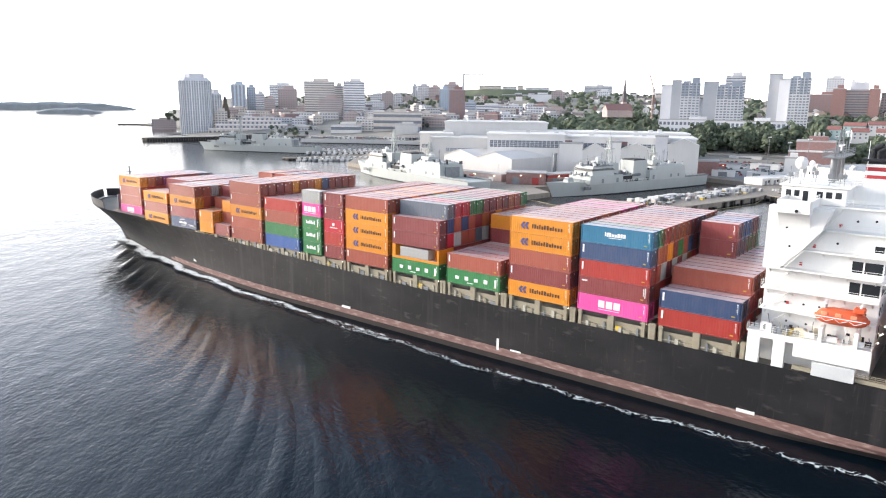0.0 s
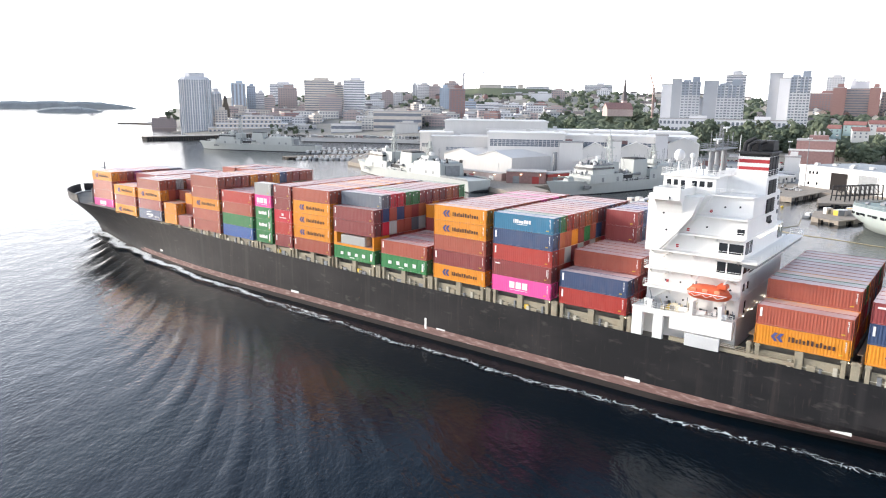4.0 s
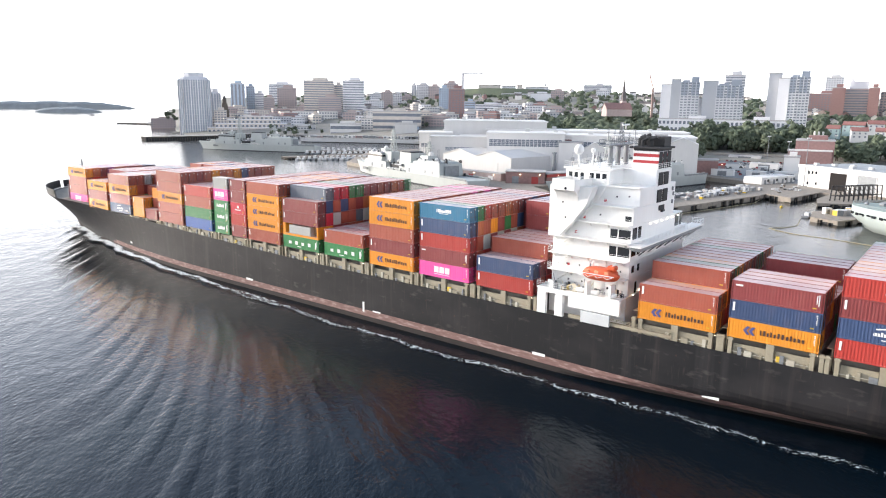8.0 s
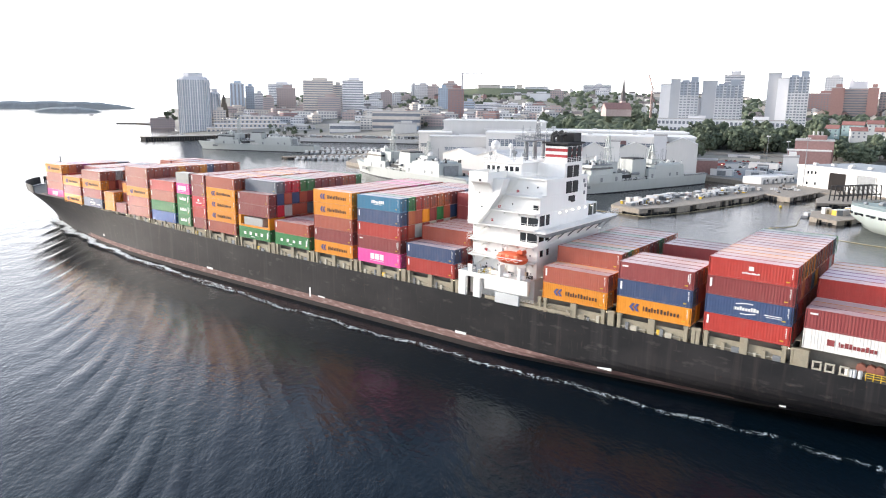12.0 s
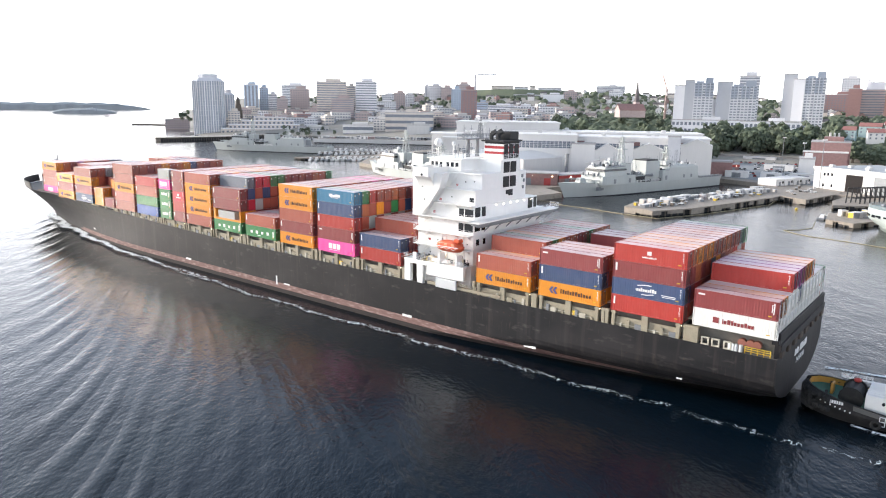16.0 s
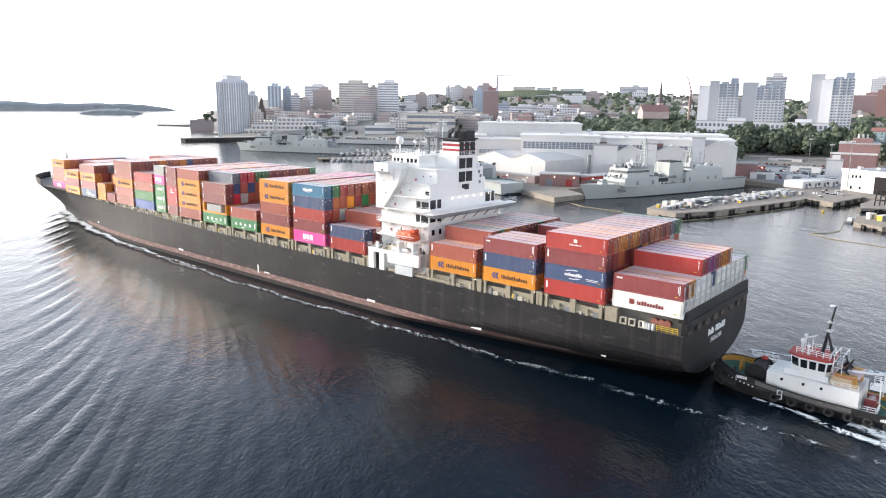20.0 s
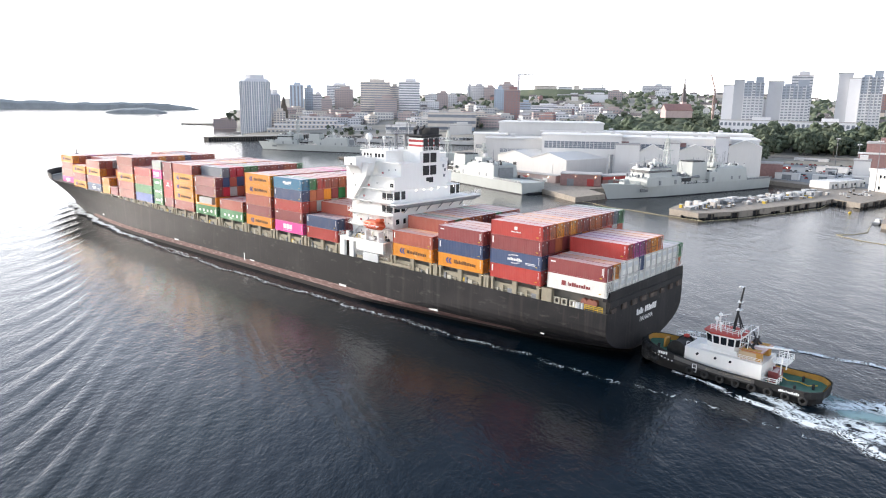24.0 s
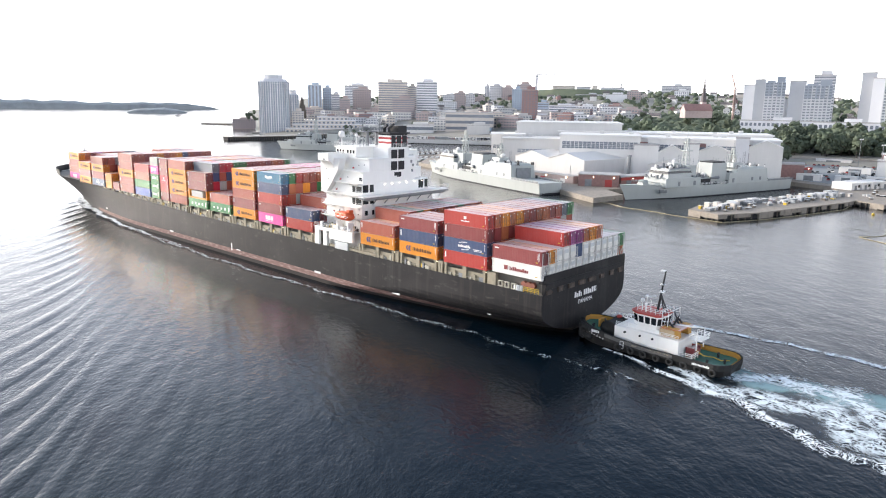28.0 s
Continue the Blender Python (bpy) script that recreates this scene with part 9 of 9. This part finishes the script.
def tower_crane(x, y, z, h, jib, turn, mat=TOWER_GREY, reach=34):
    c = tagged(new("tower_crane"), "tall lattice construction crane above the roofs", "crane")
    c.matrix_basis = pose(x, y, z, 0, 0, turn)
    bm = bmesh.new()
    for sx in (-0.9, 0.9):
        for sy in (-0.9, 0.9):
            rod(bm, (sx, sy, 0), (sx, sy, h), 0.7, 4)
    n = int(h / 3)
    for k in range(n):
        s = 1 if k % 2 else -1
        rod(bm, (-0.9 * s, -0.9, h * k / n), (0.9 * s, -0.9, h * (k + 1) / n), 0.1, 4)
        rod(bm, (-0.9, -0.9 * s, h * k / n), (-0.9, 0.9 * s, h * (k + 1) / n), 0.1, 4)
    part("mast", bm, mat, c)
    bm = bmesh.new()
    end = Vector((math.cos(radians(jib)), 0, math.sin(radians(jib)))) * reach
    for a in (-1.0, 1.0):
        rod(bm, (0, a, h), Vector((0, a, h)) + end, 0.75, 4)
    for k in range(12):
        s = 1 if k % 2 else -1
        rod(bm, Vector((0, -s, h)) + end * (k / 12), Vector((0, s, h)) + end * ((k + 1) / 12), 0.3, 4)
    rod(bm, (0, 0, h + 1.6), Vector((0, 0, h + 1.0)) + end, 0.26, 4)
    rod(bm, (0, 0, h), (-9, 0, h + 0.6), 0.4, 4)
    part("jib", bm, mat, c)


tower_crane(28, 1085, 33.9, 60, 2, 20)
tower_crane(282, 960, 28.1, 44, 72, 170, reach=19, mat=material("crane_red_lead", (0.36, 0.25, 0.22), 0.6, vary=0.15))
tower_crane(260, 1832, 81.8, 22, 0, 90)


rnd_town = random.Random(23)
for k in range(120):            # low town blocks along the waterfront and up the slope
    b = rnd_town.uniform(-17.5, 9)
    d = (1010 if b > -6 else 1140) + 330 * rnd_town.random() ** 1.3
    x, y = d * math.sin(radians(b)), d * math.cos(radians(b))
    z = ground_z(x, y)
    mt = rnd_town.choice([BEIGE, BROWN, BRICK, TOWER_WHITE, TOWER_GREY, CLAD_WHITE, CLAD_GREY, BEIGE])
    block(x, y, -b + rnd_town.uniform(-25, 25), rnd_town.uniform(12, 34), rnd_town.uniform(12, 22), z - 4, z + rnd_town.uniform(6, 17), mt, "grid", name="town_block", label="low town building with a flat roof", top=rnd_town.random() < 0.4)


def town_house(seed):
    r = random.Random(seed)
    h = tagged(new("house"), "small gabled town house among trees", "house", group="town houses on the hill")
    w, d, e = r.uniform(8, 12), r.uniform(9, 16), r.uniform(6, 9)
    bm = bmesh.new()
    lofted(bm, [[(px, yy, pz) for px, pz in ((-w / 2, -3), (w / 2, -3), (w / 2, e), (0, e + 3.5), (-w / 2, e))] for yy in (-d / 2, d / 2)])
    part("wall", bm, r.choice([CLAD_WHITE, BRICK, BEIGE, TOWER_GREY, CLAD_WHITE]), h)
    for s in (1, -1):
        bm = bmesh.new()
        lofted(bm, [[(s * (w / 2 + 0.4), yy, e - 0.2), (0, yy, e + 3.6), (0, yy, e + 3.95), (s * (w / 2 + 0.4), yy, e + 0.15)] for yy in (-d / 2 - 0.4, d / 2 + 0.4)])
        part("roof_slope", bm, SHINGLE, h)
    for k in range(2):
        for j in range(2):
            bm = bmesh.new()
            box(bm, -w / 4 + j * w / 2 - 0.7, -w / 4 + j * w / 2 + 0.7, -d / 2 - 0.06, -d / 2 + 0.05, 1.2 + 3 * k, 2.8 + 3 * k)
            part("window", bm, GLASS_BAND, h)
    return h


HOUSES = [town_house(k) for k in range(7)]
count = 0
for _ in range(210):
    b = SMALL.uniform(-14, 36)
    d = SMALL.uniform(880 if b > 8 else 1180, 2100)
    x, y = d * math.sin(radians(b)), d * math.cos(radians(b))
    m = pose(x, y, ground_z(x, y), 0, 0, -b + SMALL.choice([0, 90, 20, 70]))
    if count < 7:
        HOUSES[count].matrix_basis = m
    else:
        copy_thing(HOUSES[SMALL.randrange(7)], m)
    count += 1



WAVE_STEP, WAVE_START = 14.2, 3.5


# ---- wake and foam that travel with the ship ----
def bow_waves():
    """The ship's diverging waves on her port side, as a ruffled sheet of water."""
    nx, ny = 560, 240
    xs, ys = np.linspace(-120, 262, nx), np.linspace(4, 150, ny)
    X, Y = np.meshgrid(xs, ys, indexing="ij")
    # main crests: bowed arcs strung along the edge of the wake, one every WAVE_STEP metres
    XQ = X.copy()
    for _ in range(14):
        off = np.clip(Y - 15 - 0.374 * (225 - XQ), -40, 34)
        XQ = X + off - 0.012 * off ** 2
    off = np.clip(Y - 15 - 0.374 * (225 - XQ), -60, 60)
    behind = np.clip(258 - XQ, 0, None)
    grown = 0.30 + 0.70 * np.clip(behind / 130, 0, 1)
    reach = np.where(off < 0, 13.0, 11.0) * grown
    phase = math.tau * (XQ - WAVE_START) / WAVE_STEP
    height = 0.19 + 0.20 * np.exp(-behind / 70)
    Z = height * np.exp(-(off / reach) ** 2) * np.cos(phase) * np.clip(behind / 14, 0, 1)
    # finer feathering inside them, towards the hull
    k0 = 9.81 / 4.5 ** 2
    for a in np.radians(np.arange(44, 67, 0.6)):
        k = k0 / np.cos(a) ** 2
        Z += 0.0032 * np.cos(k * (Y * np.sin(a) - (262 - X) * np.cos(a))) * np.clip((262 - X - 20) / 40, 0, 1)
    inner = np.clip((Y - np.minimum(17, (258 - X) * 0.24 + 2)) / 4, 0, 1)
    fade = np.clip((X + 120) / 60, 0, 1) * np.clip((150 - Y) / 25, 0, 1)
    Z = Z * inner * fade
    patch = np.array([0.75 + 0.5 * (0.5 + 0.5 * noise.noise((x * 0.035, y * 0.05, 7.0))) for x, y in zip(X.ravel(), Y.ravel())]).reshape(X.shape)
    Z *= patch
    verts = np.stack([X.ravel(), Y.ravel(), (Z + 0.02).ravel()], 1)
    idx = np.arange(nx * ny).reshape(nx, ny)
    quads = np.stack([idx[:-1, :-1].ravel(), idx[1:, :-1].ravel(), idx[1:, 1:].ravel(), idx[:-1, 1:].ravel()], 1)
    me = bpy.data.meshes.new("bow_waves")
    me.from_pydata((verts + [0, 0, 0.45]).tolist(), [], quads.tolist())
    me.materials.append(WATER)
    me.polygons.foreach_set("use_smooth", [True] * len(me.polygons))
    ob = new("bow_waves", me)
    tagged(ob, "smooth dark bow waves fanning out from the ship", "waves", kind="stuff")
    aboard(ob, Matrix.Translation((0, 0, -0.45)))


bow_waves()


def foam_strip(name, label, line, mat, z=0.10, seed=1):
    """A strip of foam along a line of (x, y, width) in the ship's space, a little ruffled."""
    rnd = random.Random(seed)
    pts = []
    for (xa, ya, wa), (xb, yb, wb) in zip(line, line[1:]):
        n = max(2, int(math.hypot(xb - xa, yb - ya) / 1.5))
        pts += [(xa + (xb - xa) * i / n, ya + (yb - ya) * i / n, wa + (wb - wa) * i / n) for i in range(n)]
    pts.append(line[-1])
    across = 7
    verts, uv_m, uv_n, run = [], [], [], 0.0
    for i, (x, y, w) in enumerate(pts):
        a, b = pts[max(0, i - 1)], pts[min(len(pts) - 1, i + 1)]
        d = Vector((b[0] - a[0], b[1] - a[1])).normalized()
        if i:
            run += math.hypot(x - pts[i - 1][0], y - pts[i - 1][1])
        sway = 0.18 * w * math.sin(run * 0.21 + seed) + 0.10 * w * math.sin(run * 0.57 + 2 * seed)
        for j in range(across):
            v = j / (across - 1)
            o = (v - 0.5) * w + sway
            px, py = x - d.y * o, y + d.x * o
            verts.append((px, py, z + 0.12 * noise.noise((px * 0.5, py * 0.5, seed)) * (1 - abs(2 * v - 1))))
            uv_m.append((run, o))
            uv_n.append((i / (len(pts) - 1), v))
    faces = [(i * across + j, (i + 1) * across + j, (i + 1) * across + j + 1, i * across + j + 1) for i in range(len(pts) - 1) for j in range(across - 1)]
    me = bpy.data.meshes.new(name)
    me.from_pydata(verts, [], faces)
    for layer, src in (("metres", uv_m), ("unit", uv_n)):
        lay = me.uv_layers.new(name=layer)
        for k, loop in enumerate(me.loops):
            lay.data[k].uv = src[loop.vertex_index]
    me.polygons.foreach_set("use_smooth", [True] * len(me.polygons))
    me.materials.append(mat)
    ob = tagged(new(name, me), label, "foam", kind="stuff")
    aboard(ob)
    return ob


foam_strip("bow_foam", "white foam spilling from the bow along the hull", [(258, 0.4, 3.0), (250, 2.6, 5.6), (240, 5.0, 7.2), (222, 9.4, 6.4), (205, 12.8, 4.8), (184, 16.0, 3.4), (169, 18.2, 3.0), (140, 20.0, 2.4), (110, 21.4, 2.0)], BOW_FOAM, 0.62, 3)
foam_strip("hull_foam", "thin lacy line of foam along the ship's side", [(180, 16.6, 2.6), (135, 20.2, 2.8), (98, 21.9, 3.0), (70, 22.3, 3.0), (33, 21.5, 3.2), (0, 20.6, 3.4), (-27, 19.6, 3.4), (-60, 18.8, 3.8), (-150, 18.6, 5.0)], FOAM, 0.22, 5)
foam_strip("tug_side_wave", "white breaking wave along the tug's side", [(-38, 8.2, 1.4), (-50, 10.5, 3.0), (-64, 15.2, 5.0), (-82, 21.0, 7.0), (-120, 34.0, 9.0)], FOAM_THICK, 0.20, 8)
foam_strip("tug_wash_edge", "lacy white foam between the tug's wake lines", [(-52, 8.0, 5.0), (-66, 11.0, 13.0), (-90, 14.0, 22.0), (-150, 22.0, 36.0)], WASH, 0.16, 9)
foam_strip("tug_churned_water", "pale green churned water behind the tug", [(-61, 1.5, 10.0), (-80, 2.5, 15.0), (-120, 5.0, 22.0), (-220, 10.0, 30.0)], CHURNED, 0.08, 10)
foam_strip("tug_wash", "white churned wash streaming behind the tug", [(-60, 1.5, 9.0), (-78, 2.5, 15.0), (-110, 4.5, 22.0), (-200, 9.0, 30.0)], WASH, 0.15, 11)
foam_strip("far_side_foam", "thin foam trails beyond the tug", [(-30, -16, 2.0), (-47, -19.5, 2.8), (-70, -20.5, 3.6), (-100, -22, 4.2), (-200, -26, 6.0)], FOAM_THICK, 0.12, 13)


# ---- movement ----
def motions():
    rows = [(t, pose(x, y, 0, 0, 0, a)) for t, x, y, a in SHIP_ROWS]
    for thing, m in MOVING:
        walk(thing, [(t, p @ m) for t, p in rows])


motions()
